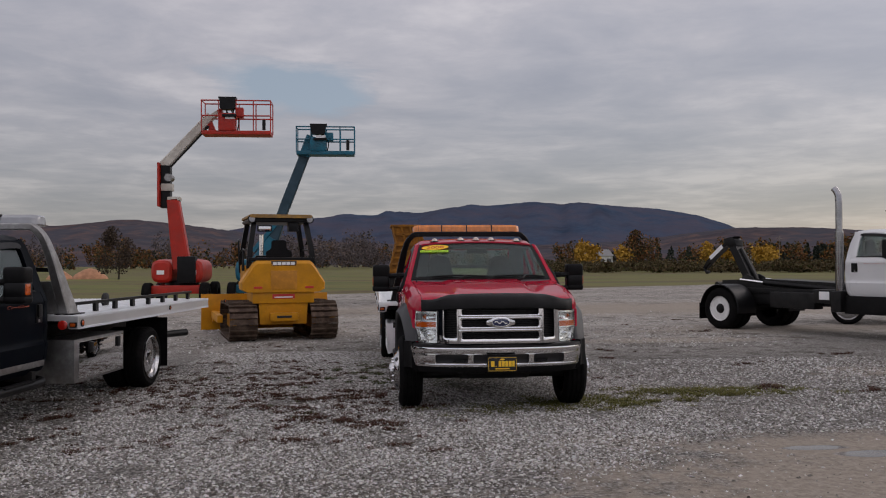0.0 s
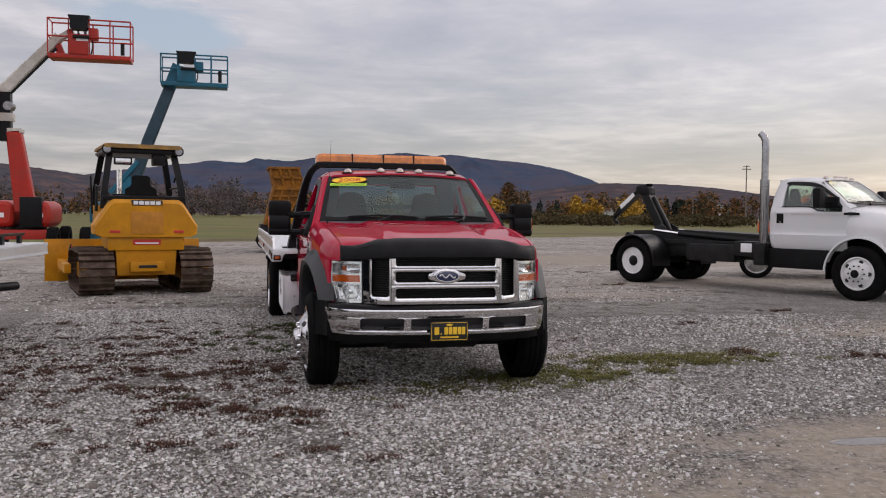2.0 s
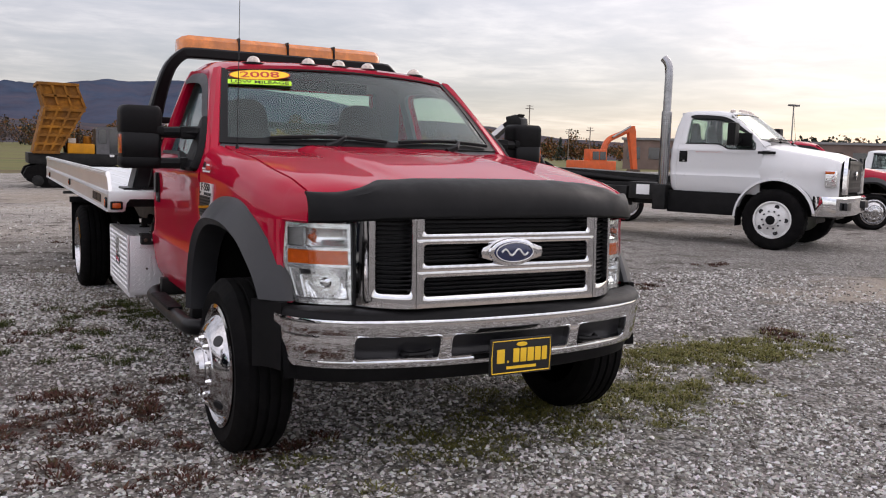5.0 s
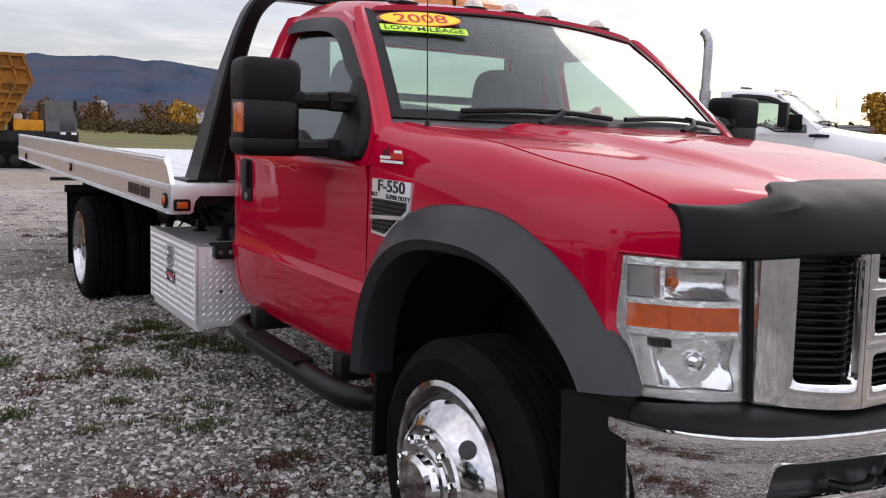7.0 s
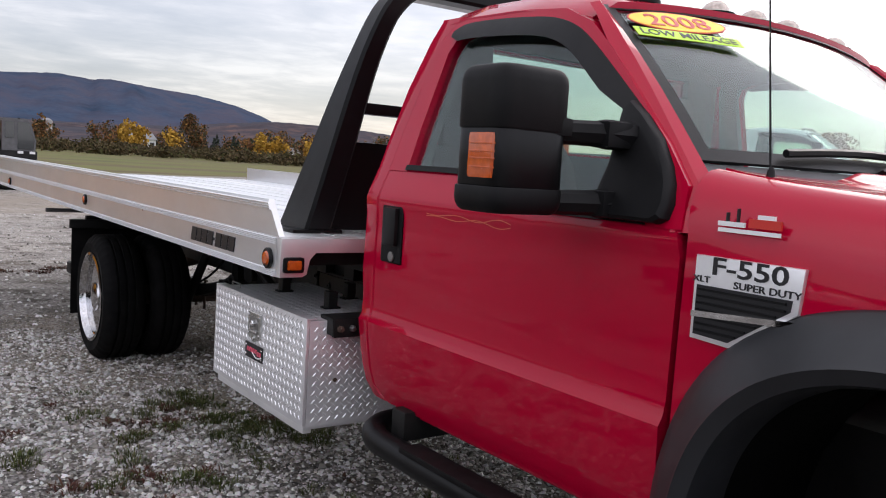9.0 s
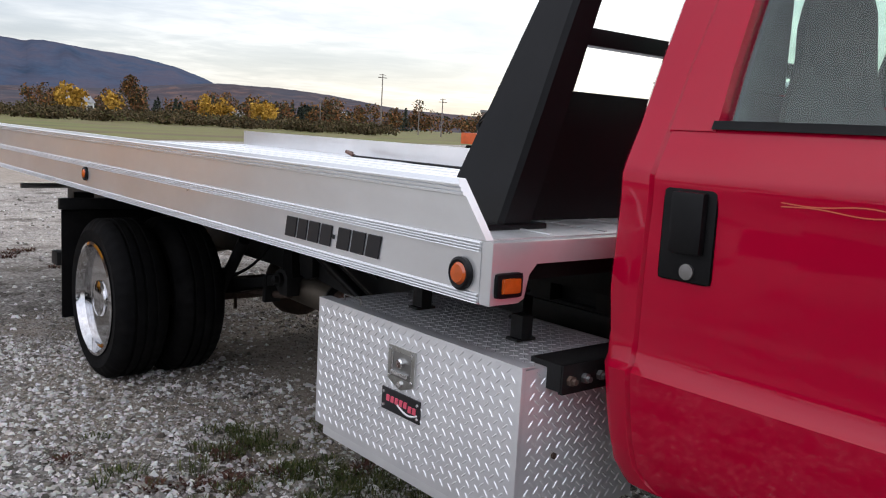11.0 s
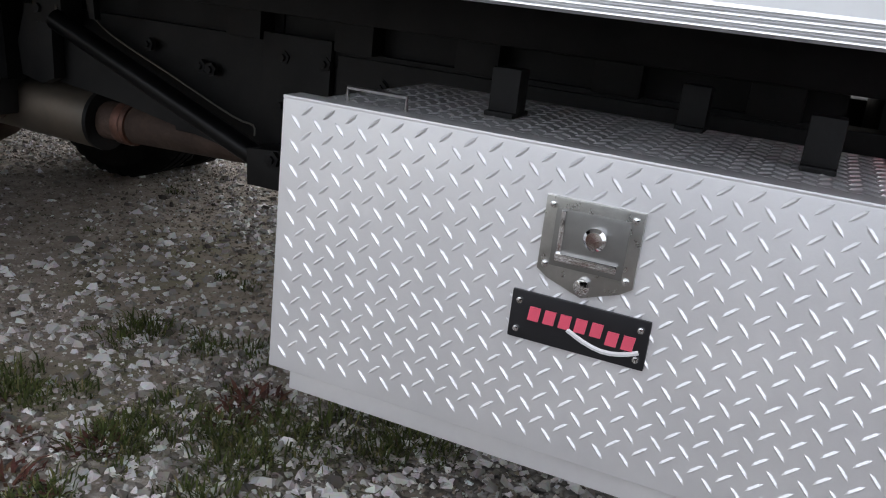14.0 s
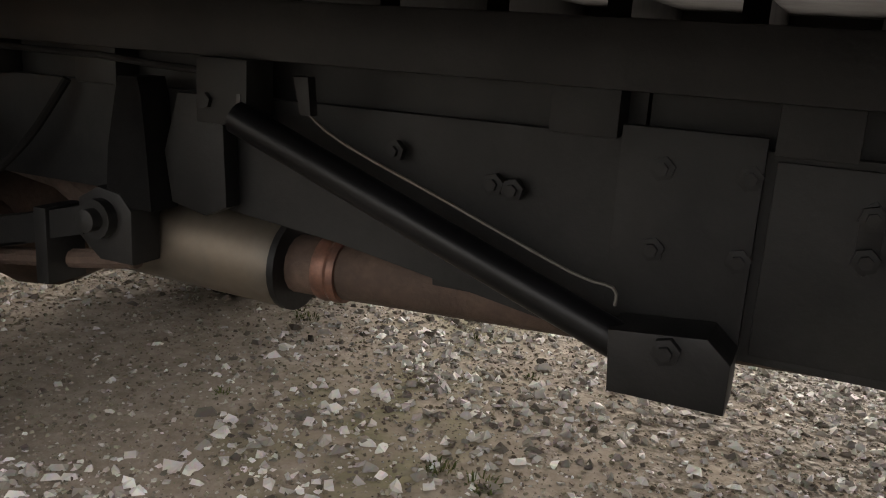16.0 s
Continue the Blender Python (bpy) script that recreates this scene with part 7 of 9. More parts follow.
    for k in range(4):
        part("spring_leaf", sheet([[(s * xx, 5.52 + k * 0.05 + (1.16 - 0.1 * k) * q / 10, 0.515 - 0.012 * k - 0.085 * math.sin(math.pi * q / 10)) for q in range(11)] for xx in (0.472, 0.538)], (0, 0, 0.010)), FRAME_BLACK, sp)
    part("spring_hanger", prism([(5.325, 0.50), (5.325, 0.595), (5.35, 0.622), (5.40, 0.630), (5.445, 0.605), (5.45, 0.54), (5.40, 0.50)], 0, s * 0.455, s * 0.525, 0.006), FRAME_BLACK, sp)
    part("spring_eye", lathe([(0.035, 0), (0.035, 0.02), (0.02, 0.02), (0.02, 0.04), (0.001, 0.045)], (s * 0.525, 5.39, 0.576), (s, 0, 0), 16), FRAME_BLACK, sp)
    for y in (6.02, 6.18):
        part("u_bolt", tube([(s * 0.455, y, 0.30), (s * 0.455, y, 0.50), (s * 0.555, y, 0.50), (s * 0.555, y, 0.30)], 0.010, 6), RUST, sp)
    part("shock_absorber", rod((s * 0.56, 5.72, 0.72), (s * 0.60, 6.0, 0.32), 0.03, None, 12), FRAME_BLACK, tow_truck)
    part("mud_flap", box(s * 0.62, s * 1.20, 6.60, 6.612, 0.20, 0.86, 0.002), RUBBER, tow_truck, "black rubber mud flap")
    part("flap_bracket", box(s * 0.45, s * 1.22, 6.57, 6.60, 0.80, 0.86, 0.004), FRAME_BLACK, tow_truck)
part("rear_axle", rod((-0.85, 6.10, 0.40), (0.85, 6.10, 0.40), 0.065, None, 16), RUST, tow_truck, "rusty rear axle tube")
part("differential", lathe([(0.05, -0.24), (0.13, -0.17), (0.19, -0.05), (0.20, 0.03), (0.16, 0.13), (0.05, 0.19)], (0.0, 6.12, 0.40), (0, 1, 0), 20), RUST, tow_truck)
part("drive_shaft", rod((0.02, 2.6, 0.52), (0.0, 5.9, 0.44), 0.05, None, 14), FRAME_BLACK, tow_truck)
mf = part("muffler", lathe([(0.03, -0.02), (0.075, 0), (0.082, 0.012), (0.082, 0.40), (0.075, 0.42), (0.03, 0.44)], (-0.37, 5.10, 0.512), (0, 1, 0.02), 24), MUFFLER, tow_truck, "dull aluminised exhaust muffler")
part("muffler_end", lathe([(0.084, -0.003), (0.084, 0.010), (0.07, 0.011)], (-0.37, 5.09, 0.512), (0, 1, 0), 24), FRAME_BLACK, mf)
part("exhaust_pipe", rod((-0.37, 5.10, 0.512), (-0.28, 3.2, 0.56), 0.052, None, 16), RUST, mf, "rusty exhaust pipe")
part("clamp", lathe([(0.052, -0.022), (0.057, -0.022), (0.059, -0.010), (0.0555, -0.002), (0.059, 0.008), (0.057, 0.022), (0.052, 0.022)], (-0.367, 5.012, 0.514), (0, 1, 0), 20), COPPER, mf, "bright coppery pipe clamp")
part("tail_pipe", tube([(-0.36, 5.42, 0.49), (-0.32, 5.7, 0.60), (-0.30, 6.2, 0.66), (-0.4, 6.5, 0.58), (-0.6, 6.75, 0.50)], 0.045, 10), RUST, mf)
for y in (3.25, 3.9, 4.7, 5.35, 6.7, 7.6, 8.5):
    part("frame_cross", box(-0.44, 0.44, y, y + 0.10, 0.54, 0.70, 0.006), FRAME_BLACK, tow_truck)
part("engine_sump", loft([[(x, y, z) for x, z in ((-0.38, 0.34 + d), (0.38, 0.34 + d), (0.42, 0.75), (-0.42, 0.75))] for y, d in ((0.35, 0.10), (0.6, 0.0), (1.5, 0.0), (2.9, 0.08))]), FRAME_BLACK, tow_truck)
part("front_axle", rod((-0.86, 0.91, 0.36), (0.86, 0.91, 0.36), 0.05, None, 12), FRAME_BLACK, tow_truck)
# plate and block added to keep the gap behind the cab dark
part("splash_plate", box(-0.50, 0.50, 3.055, 3.07, 0.50, 1.00, 0.003), FRAME_BLACK, tow_truck, "black plate added behind the cab to darken the gap")
part("hinge_block", box(-0.34, 0.34, 3.08, 3.24, 0.5, 0.95, 0.01), FRAME_BLACK, tow_truck)
# black sheets added inside the rails and under the deck to keep them shaded
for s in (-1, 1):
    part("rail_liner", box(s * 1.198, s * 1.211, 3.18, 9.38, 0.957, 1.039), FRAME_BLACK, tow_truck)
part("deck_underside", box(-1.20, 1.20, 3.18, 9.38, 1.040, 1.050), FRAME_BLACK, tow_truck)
# rear work parts seen past the wheels
part("tail_bracket", box(-0.98, -0.86, 7.15, 7.20, 0.62, 0.84, 0.006), FRAME_BLACK, tow_truck)
part("work_lamp", box(-1.04, -0.90, 7.10, 7.15, 0.66, 0.80, 0.015), CHROME, tow_truck, "small chrome work lamp")
part("control_rod", rod((-1.22, 7.4, 0.86), (-0.9, 7.4, 0.86), 0.016, None, 8), STEEL, tow_truck)
part("stabiliser", box(-1.12, -0.5, 7.0, 7.12, 0.42, 0.50, 0.01), FRAME_BLACK, tow_truck)
cable = part("winch_cable", tube([(0.55, 3.6, 1.108), (0.8, 4.6, 1.106), (1.0, 6.0, 1.106), (1.05, 7.2, 1.106)], 0.008, 6), SATIN_BLACK, tow_truck, "slack black winch cable")
part("hook", tube([(1.05, 7.2, 1.11), (1.06, 7.3, 1.13), (1.10, 7.38, 1.13), (1.12, 7.32, 1.12)], 0.014, 6), COPPER, cable)

# ---- diamond plate tool box ----


def tread(face, lu, lv, parent):
    """Raised lozenges over a plate lu by lv, laid out by face(u, v, h)."""
    verts, faces = [], []
    step = 0.0170
    for i in range(int(lu / step)):
        for j in range(int(lv / step)):
            if (i + j) % 2:
                continue
            cu, cv = (i + 0.5) * step, (j + 0.5) * step
            a = radians(48 if i % 2 else -42)
            d, n = (math.cos(a), math.sin(a)), (-math.sin(a), math.cos(a))
            L, W, H = 0.0128, 0.0029, 0.0022
            if not (0.010 < cu < lu - 0.010 and 0.010 < cv < lv - 0.010):
                continue
            b = len(verts)
            for t, w, h in ((-L, 0, 0), (-L * 0.45, -W, 0), (L * 0.45, -W, 0), (L, 0, 0), (L * 0.45, W, 0), (-L * 0.45, W, 0), (-L * 0.6, 0, H), (L * 0.6, 0, H)):
                verts.append(face(cu + t * d[0] + w * n[0], cv + t * d[1] + w * n[1], h))
            faces += [(b, b + 1, b + 6), (b + 1, b + 2, b + 7, b + 6), (b + 2, b + 3, b + 7), (b + 3, b + 4, b + 7), (b + 4, b + 5, b + 6, b + 7), (b + 5, b, b + 6)]
    me = bpy.data.meshes.new("tread")
    me.from_pydata([tuple(v) for v in verts], [], faces)
    me.materials.append(TREAD)
    ob = new("tread", me)
    ob.parent = parent
    return tagged(ob, "raised diamond tread", kind="stuff")


tool_box = part("tool_box", box(-1.132, -0.70, 3.105, 3.995, 0.392, 0.792, 0.004), TREAD, tow_truck, "aluminium diamond plate tool box")
tool_door = part("box_door", box(-1.147, -1.134, 3.102, 4.002, 0.400, 0.798, 0.004), TREAD, tool_box)
part("door_lip", box(-1.147, -1.105, 3.102, 4.002, 0.796, 0.801, 0.002), TREAD, tool_door)
part("box_lip", box(-1.135, -1.10, 3.118, 3.972, 0.366, 0.394, 0.003), TREAD, tool_box)
part("box_base", box(-1.10, -0.72, 3.12, 3.975, 0.380, 0.3925), TREAD, tool_box)
tread(lambda u, v, h: (-1.1468 - h, 3.104 + u, 0.402 + v), 0.896, 0.394, tool_door)
tread(lambda u, v, h: (-1.105 + u, 3.107 + v, 0.7918 + h), 0.40, 0.886, tool_box)
tread(lambda u, v, h: (-1.131 + u, 3.1052 - h, 0.394 + v), 0.43, 0.396, tool_box)
latch = part("latch", prism([(3.496, 0.742), (3.616, 0.742), (3.616, 0.649), (3.601, 0.639), (3.556, 0.623), (3.511, 0.639), (3.496, 0.649)], 0, -1.1545, -1.146, 0.003), mat("stainless_steel", (0.50, 0.50, 0.48), 0.30, 1.0, vary=0.1, scale=20), tool_door, "stainless folding latch")
part("latch_well", box(-1.1555, -1.153, 3.511, 3.601, 0.657, 0.729, 0.002), mat("latch_steel", (0.30, 0.30, 0.29), 0.40, 1.0), latch)
part("latch_paddle", box(-1.162, -1.153, 3.518, 3.594, 0.665, 0.675, 0.002), CHROME, latch)
part("latch_barrel", lathe([(0.014, 0), (0.014, 0.012), (0.010, 0.016), (0.002, 0.016)], (-1.154, 3.548, 0.702), (-1, 0, 0), 16), CHROME, latch)
part("latch_key", lathe([(0.010, 0), (0.010, 0.006), (0.002, 0.008)], (-1.154, 3.556, 0.639), (-1, 0, 0), 12), CHROME, latch)
part("latch_side", box(-1.158, -1.154, 3.588, 3.594, 0.672, 0.727, 0.001), CHROME, latch)
for y, z in ((3.506, 0.732), (3.606, 0.732), (3.506, 0.657), (3.606, 0.657)):
    part("rivet", lathe([(0.005, 0), (0.004, 0.003), (0.001, 0.004)], (-1.1545, y, z), (-1, 0, 0), 10), CHROME, latch)
nm = part("name_plate", box(-1.1515, -1.146, 3.467, 3.642, 0.551, 0.615, 0.003), INK, tool_door, "black name plate with pink lettering bars")
for k in range(7):
    y = 3.618 - k * 0.020
    z = 0.597 - (0.006 if k > 4 else 0)
    part("letter_bar", prism([(y, z - 0.018), (y - 0.014, z - 0.018), (y - 0.016, z), (y - 0.002, z)], 0, -1.1535, -1.151), PINK_INK, nm)
part("swoosh", tube([(-1.152, 3.566 - 0.09 * k / 8, 0.579 - 0.016 * math.sin(math.pi * k / 9)) for k in range(9)], 0.003, 5), WHITE_INK, nm)
for y, z in ((3.631, 0.602), (3.631, 0.564), (3.478, 0.602), (3.478, 0.564)):
    part("rivet", lathe([(0.005, 0), (0.004, 0.003), (0.001, 0.004)], (-1.1515, y, z), (-1, 0, 0), 10), CHROME, nm)
part("angle_bracket", prism([(-1.062, 0.806), (-1.062, 0.741), (-1.054, 0.741), (-1.05, 0.797), (-0.72, 0.797), (-0.72, 0.806)], 1, 3.060, 3.16), FRAME_BLACK, tool_box, "black angle bracket")
part("angle_web", box(-1.06, -0.72, 3.055, 3.068, 0.735, 0.806, 0.002), FRAME_BLACK, tool_box)
for x in (-1.035, -0.985, -0.93):
    part("bolt", lathe([(0.013, 0), (0.013, 0.012), (0.008, 0.013), (0.008, 0.022), (0.001, 0.022)], (x, 3.056, 0.768), (0, -1, 0), 6), STEEL if x > -1.0 else RUST, tool_box)
for x, y in ((-0.93, 3.33), (-0.93, 3.76), (-0.74, 3.52)):
    part("mount_leg", box(x - 0.020, x + 0.020, y - 0.022, y + 0.022, 0.792, 0.862, 0.004), FRAME_BLACK, tool_box)
    part("leg_foot", box(x - 0.035, x + 0.035, y - 0.022, y + 0.022, 0.7925, 0.800, 0.002), FRAME_BLACK, tool_box)
part("drain_plug", lathe([(0.008, 0), (0.008, 0.006), (0.001, 0.007)], (-1.02, 3.104, 0.565), (0, -1, 0), 10), RUST, tool_box)
part("hinge_rod", tube([(-1.10, 3.93, 0.80), (-1.10, 3.93, 0.818), (-1.10, 3.84, 0.818), (-1.10, 3.84, 0.80)], 0.003, 5), STEEL, tool_box)

# ---- dark tow truck beside the lane ----
dark_truck = thing("dark_tow_truck", "dark navy tow truck with a polished tool box and silver bed", "truck", pose(-4.70, 6.38, 0, 0, 0, -6.2))
cab(dark_truck, NAVY)
side_gear(dark_truck, 1)
flatbed(dark_truck, False, 3.115, 7.75)
CLEAR_BAR = mat("clear_beacon_lens", (0.30, 0.31, 0.33), 0.2, vary=0.1, coat=0.8)
head_board(dark_truck, STEEL, CLEAR_BAR)
for s in (-1, 1):
    front_wheel(dark_truck, s * 1.055, 0.91, s)
    dual_wheel(dark_truck, s * 1.16, 5.52, s)
    part("frame_rail", box(s * 0.36, s * 0.45, 0.5, 7.6, 0.5, 0.76, 0.006), FRAME_BLACK, dark_truck)
    part("bed_beam", box(s * 0.35, s * 0.5, 3.2, 7.6, 0.76, 0.956, 0.006), FRAME_BLACK, dark_truck)
    part("mud_flap", box(s * 0.62, s * 1.2, 6.02, 6.034, 0.22, 0.90, 0.002), RUBBER, dark_truck)
    part("deck_cross", box(s * 0.5, s * 1.2, 3.4, 7.5, 0.99, 1.05, 0.004), FRAME_BLACK, dark_truck)
tb = part("tool_box", box(0.72, 1.17, 3.22, 4.55, 0.36, 0.83, 0.01), STEEL, dark_truck, "polished aluminium tool box")
part("box_door", box(1.172, 1.186, 3.30, 4.50, 0.39, 0.80, 0.006), CHROME, tb, "mirror polished box door")
for y in (3.55, 4.30):
    part("latch", box(1.186, 1.20, y, y + 0.09, 0.66, 0.78, 0.006), SATIN_BLACK, tb)
part("tail_light", lathe([(0.05, 0), (0.05, 0.012), (0.04, 0.018), (0.01, 0.02)], (1.10, 3.10, 1.0), (0, -1, 0), 20), mat("red_lens", (0.5, 0.015, 0.01), 0.2, vary=0.1, coat=0.8), dark_truck, "round red marker lamp")
part("tail_step", rod((0.9, 6.3, 0.62), (1.18, 6.9, 0.62), 0.05, None, 12), FRAME_BLACK, dark_truck)
rail = part("tie_rail", box(1.02, 1.06, 3.35, 7.55, 1.19, 1.225, 0.006), SATIN_BLACK, dark_truck, "black tie-down rail along the deck")
for k in range(8):
    part("rail_post", box(1.02, 1.06, 3.45 + k * 0.56, 3.53 + k * 0.56, 1.095, 1.195, 0.004), SATIN_BLACK, rail)
part("winch_gear", lathe([(0.05, 0), (0.10, 0.02), (0.10, 0.05), (0.05, 0.07)], (0.55, 5.4, 1.17), (1, 0, 0), 14), FRAME_BLACK, dark_truck)
part("lower_stripe", box(1.004, 1.012, 1.62, 2.88, 0.60, 0.66, 0.003), STEEL, dark_truck)

# ---- white hook-lift truck ----
white_truck = thing("hook_lift_truck", "white medium truck with a black hook lift and tall chrome exhaust", "truck", pose(11.79, 16.09, 0, 0, 0, 24.9))
cab(white_truck, WHITE, clip=False)
for ob in white_truck.children:
    ob.location = (0, -1.33, 0.36)
    if ob.type == "MESH" and max(v.co.y for v in ob.data.vertices) > 2.0:
        # a deeper cab than the tow trucks'
        ob.scale, ob.location = (1, 1.12, 1), (0, -1.33 - 0.12 * 1.585, 0.36)
wt = white_truck
TYRE_C = 0.50


def big_wheel(parent, x, y, sign, dual):
    hold = tyre(parent, (x, y, TYRE_C), sign, 0.505, 0.28, 0.30, lugs=True)
    hold.name = "rear_wheel" if dual else "front_wheel"
    if dual:
        inn = tyre(hold, (x - sign * 0.33, y, TYRE_C), sign, 0.505, 0.28, 0.30, lugs=True)
        inn.name = "inner_tyre"
        prof = [(0.305, -0.03), (0.30, 0.0), (0.285, -0.02), (0.275, -0.09), (0.16, -0.12), (0.12, -0.12)]
    else:
        prof = [(0.305, -0.03), (0.31, 0.0), (0.29, 0.005), (0.275, -0.035), (0.24, -0.01), (0.17, 0.03), (0.11, 0.04), (0.10, 0.09), (0.07, 0.10), (0.01, 0.10)]
    part("rim", lathe(prof, (x, y, TYRE_C), (sign, 0, 0), 40), WHITE_RIM, hold, "white steel rim")
    d = -0.105 if dual else 0.035
    for k in range(10):
        a = 2 * math.pi * k / 10
        part("wheel_nut", lathe([(0.016, d - 0.01), (0.016, d + 0.02), (0.004, d + 0.025)], (x, y + 0.145 * math.cos(a), TYRE_C + 0.145 * math.sin(a)), (sign, 0, 0), 6), INK, hold)
    for k in range(5):
        a = 2 * math.pi * (k + 0.5) / 5
        d2 = -0.098 if dual else 0.002
        part("rim_hole", lathe([(0.038, d2 - 0.01), (0.038, d2 + 0.008), (0.001, d2 + 0.006)], (x, y + 0.222 * math.cos(a), TYRE_C + 0.222 * math.sin(a)), (sign, 0, 0), 14), INK, hold)
    part("hub", lathe([(0.075, 0.0), (0.075, 0.105), (0.03, 0.11), (0.001, 0.11)] if not dual else [(0.125, -0.125), (0.12, -0.03), (0.10, 0.0), (0.05, 0.012), (0.001, 0.012)], (x, y, TYRE_C), (sign, 0, 0), 20), SATIN_BLACK, hold)


WHITE_RIM = mat("white_rim_paint", (0.72, 0.72, 0.71), 0.4, vary=0.06, scale=8, dirt=(0.35, 0.32, 0.28), dirt_amount=0.3, dirt_scale=6)
for s in (-1, 1):
    big_wheel(wt, s * 1.12, 0.0, s, False)
    big_wheel(wt, s * 1.20, 5.10, s, True)
    # tall sloping fender and hood side with the wheel opening
    rows = []
    for k in range(29):
        y = -0.92 + (0.335 + 0.92) * k / 28
        w = lerp([(-0.92, 0.80), (-0.75, 0.93), (-0.4, 1.04), (0.1, 1.03), (0.335, 0.99)], y)
        zb = max(arch(y, 0.0, 0.66, 0.64, 0.50), lerp([(-0.92, 0.92), (-0.6, 0.85), (0.335, 0.86)], y))
        zt = lerp([(-0.92, 1.50), (-0.7, 1.58), (0.0, 1.68), (0.335, 1.745)], y)
        xi = lerp([(-0.92, 0.66), (-0.5, 0.74), (0.335, 0.86)], y)
        r = [(s * (w - 0.01), y, zb + (1.22 - zb) * q / 3) for q in range(4)]
        for a in range(1, 8):
            th = radians(90 * a / 7)
            r.append((s * (xi + (w - xi) * math.cos(th) ** (1.0 if a > 2 else 0.8)), y, 1.22 + (zt - 0.02 - 1.22) * math.sin(th)))
        r.append((s * xi * 0.5, y, zt + 0.035))
        r.append((0, y, zt + 0.045))
        rows.append(r)
    part("fender_hood", sheet(rows, (-s * 0.012, 0, -0.012)), WHITE, wt)
    rings = []
    for k in range(25):
        a = radians(12 + 166 * k / 24)
        y_, z_ = -0.665 * math.cos(a), 0.50 + 0.685 * math.sin(a)
        yi, zi = -0.625 * math.cos(a), 0.50 + 0.645 * math.sin(a)
        rings.append([(s * 1.03, y_, z_), (s * 1.105, y_ * 0.99, z_ - 0.005), (s * 1.11, yi, zi), (s * 0.98, yi, zi)])
    part("wheel_lip", loft(rings), WHITE, wt)
    part("wheel_housing", sheet([[(s * x, 0.66 * math.cos(radians(12 * k)), 0.48 + 0.68 * math.sin(radians(12 * k))) for x in (0.4, 1.0)] for k in range(16)], (0, 0, 0.01)), BLACK_PLASTIC, wt)
    part("running_board", loft([[(s * x, y, z) for x, z in ((0.70, 0.52), (0.985, 0.52), (1.0, 0.60), (0.975, 0.90), (0.70, 0.90))] for y in (0.62, 1.86)]), BLACK_PLASTIC, wt, "black lower cab panel")
    part("mud_guard", box(s * 0.80, s * 1.08, 0.60, 0.62, 0.36, 0.70, 0.003), RUBBER, wt)
    lamp = part("headlamp", box(s * 0.82, s * 0.985, -0.90, -0.74, 1.07, 1.33, 0.02, m=pose(0, 0, 0)), REFLECTOR, wt, "tall clear headlamp")
    part("turn_lens", box(s * 0.85, s * 0.992, -0.88, -0.735, 1.28, 1.325, 0.01), AMBER, lamp)
    # mirrors
    mir = part("mirror", box(s * 1.18, s * 1.40, -0.02 + 0.62, 0.12 + 0.62, 1.70, 2.08, 0.04), BLACK_PLASTIC, wt, "tall black door mirror")
    part("mirror_arm", box(s * 0.95, s * 1.22, 0.62, 0.70, 1.75, 1.82, 0.02), BLACK_PLASTIC, mir)
    part("mirror_foot", box(s * 0.92, s * 0.99, 0.46, 0.72, 1.70, 1.92, 0.02), BLACK_PLASTIC, mir)
    part("model_mark", box(s * 0.985, s * 1.0, 0.05, 0.34, 1.575, 1.62, 0.004), SATIN_BLACK, wt)
    # frame and rear fender
    part("frame_rail", box(s * 0.36, s * 0.46, -0.7, 6.0, 0.62, 0.90, 0.006), FRAME_BLACK, wt)
    rings = []
    for k in range(17):
        a = radians(-10 + 190 * k / 16)
        rings.append([(s * x, 5.10 - r * math.cos(a), 0.50 + r * math.sin(a)) for x, r in ((0.60, 0.60), (1.22, 0.60), (1.24, 0.585), (1.22, 0.575), (0.60, 0.58))])
    part("rear_fender", loft(rings), SATIN_BLACK, wt, "black rear wheel fender")
    part("mud_flap", box(s * 0.62, s * 1.22, 5.72, 5.735, 0.22, 0.62, 0.002), RUBBER, wt)
# grille, bumper, stack and hook lift
gr = part("grille", box(-0.62, 0.62, -0.975, -0.90, 0.98, 1.50, 0.03), SATIN_BLACK, wt, "black and chrome upright grille")
for x in (-0.60, 0.60):
    part("grille_post", loft([[(x * k + dx, y, z) for dx, y in ((-0.08, -0.94), (-0.07, -1.0), (0.07, -1.0), (0.08, -0.94))] for k, z in ((1.0, 0.95), (1.0, 1.25), (0.97, 1.50), (0.92, 1.55))]), CHROME, gr)
for k in range(5):
    part("grille_bar", box(-0.52, 0.52, -0.992, -0.97, 1.03 + k * 0.10, 1.06 + k * 0.10, 0.006), SATIN_BLACK, gr)
part("emblem", lathe([(0.075, 0), (0.075, 0.02), (0.06, 0.028), (0.01, 0.03)], (0, -0.99, 1.26), (0, -1, 0), 24), CHROME, gr)
bp = part("bumper", loft([[(x, y + d, z) for y, z in ((-1.02, 0.60), (-1.06, 0.63), (-1.06, 0.89), (-1.03, 0.92), (-0.90, 0.92), (-0.90, 0.60))] for x, d in ((-1.08, 0.30), (-1.02, 0.12), (-0.8, 0.03), (0, 0), (0.8, 0.03), (1.02, 0.12), (1.08, 0.30))]), CHROME, wt, "chrome front bumper")
for s in (-1, 1):
    part("fog_well", box(s * 0.55, s * 0.85, -1.075, -1.02, 0.70, 0.83, 0.02), INK, bp)
    for x in (0.54,):
        part("roof_lamp", lathe([(0.05, 0), (0.045, 0.03), (0.01, 0.045)], (s * 0.52, 0.95, 2.295), (0, 0, 1), 12), CAB_LENS, wt)
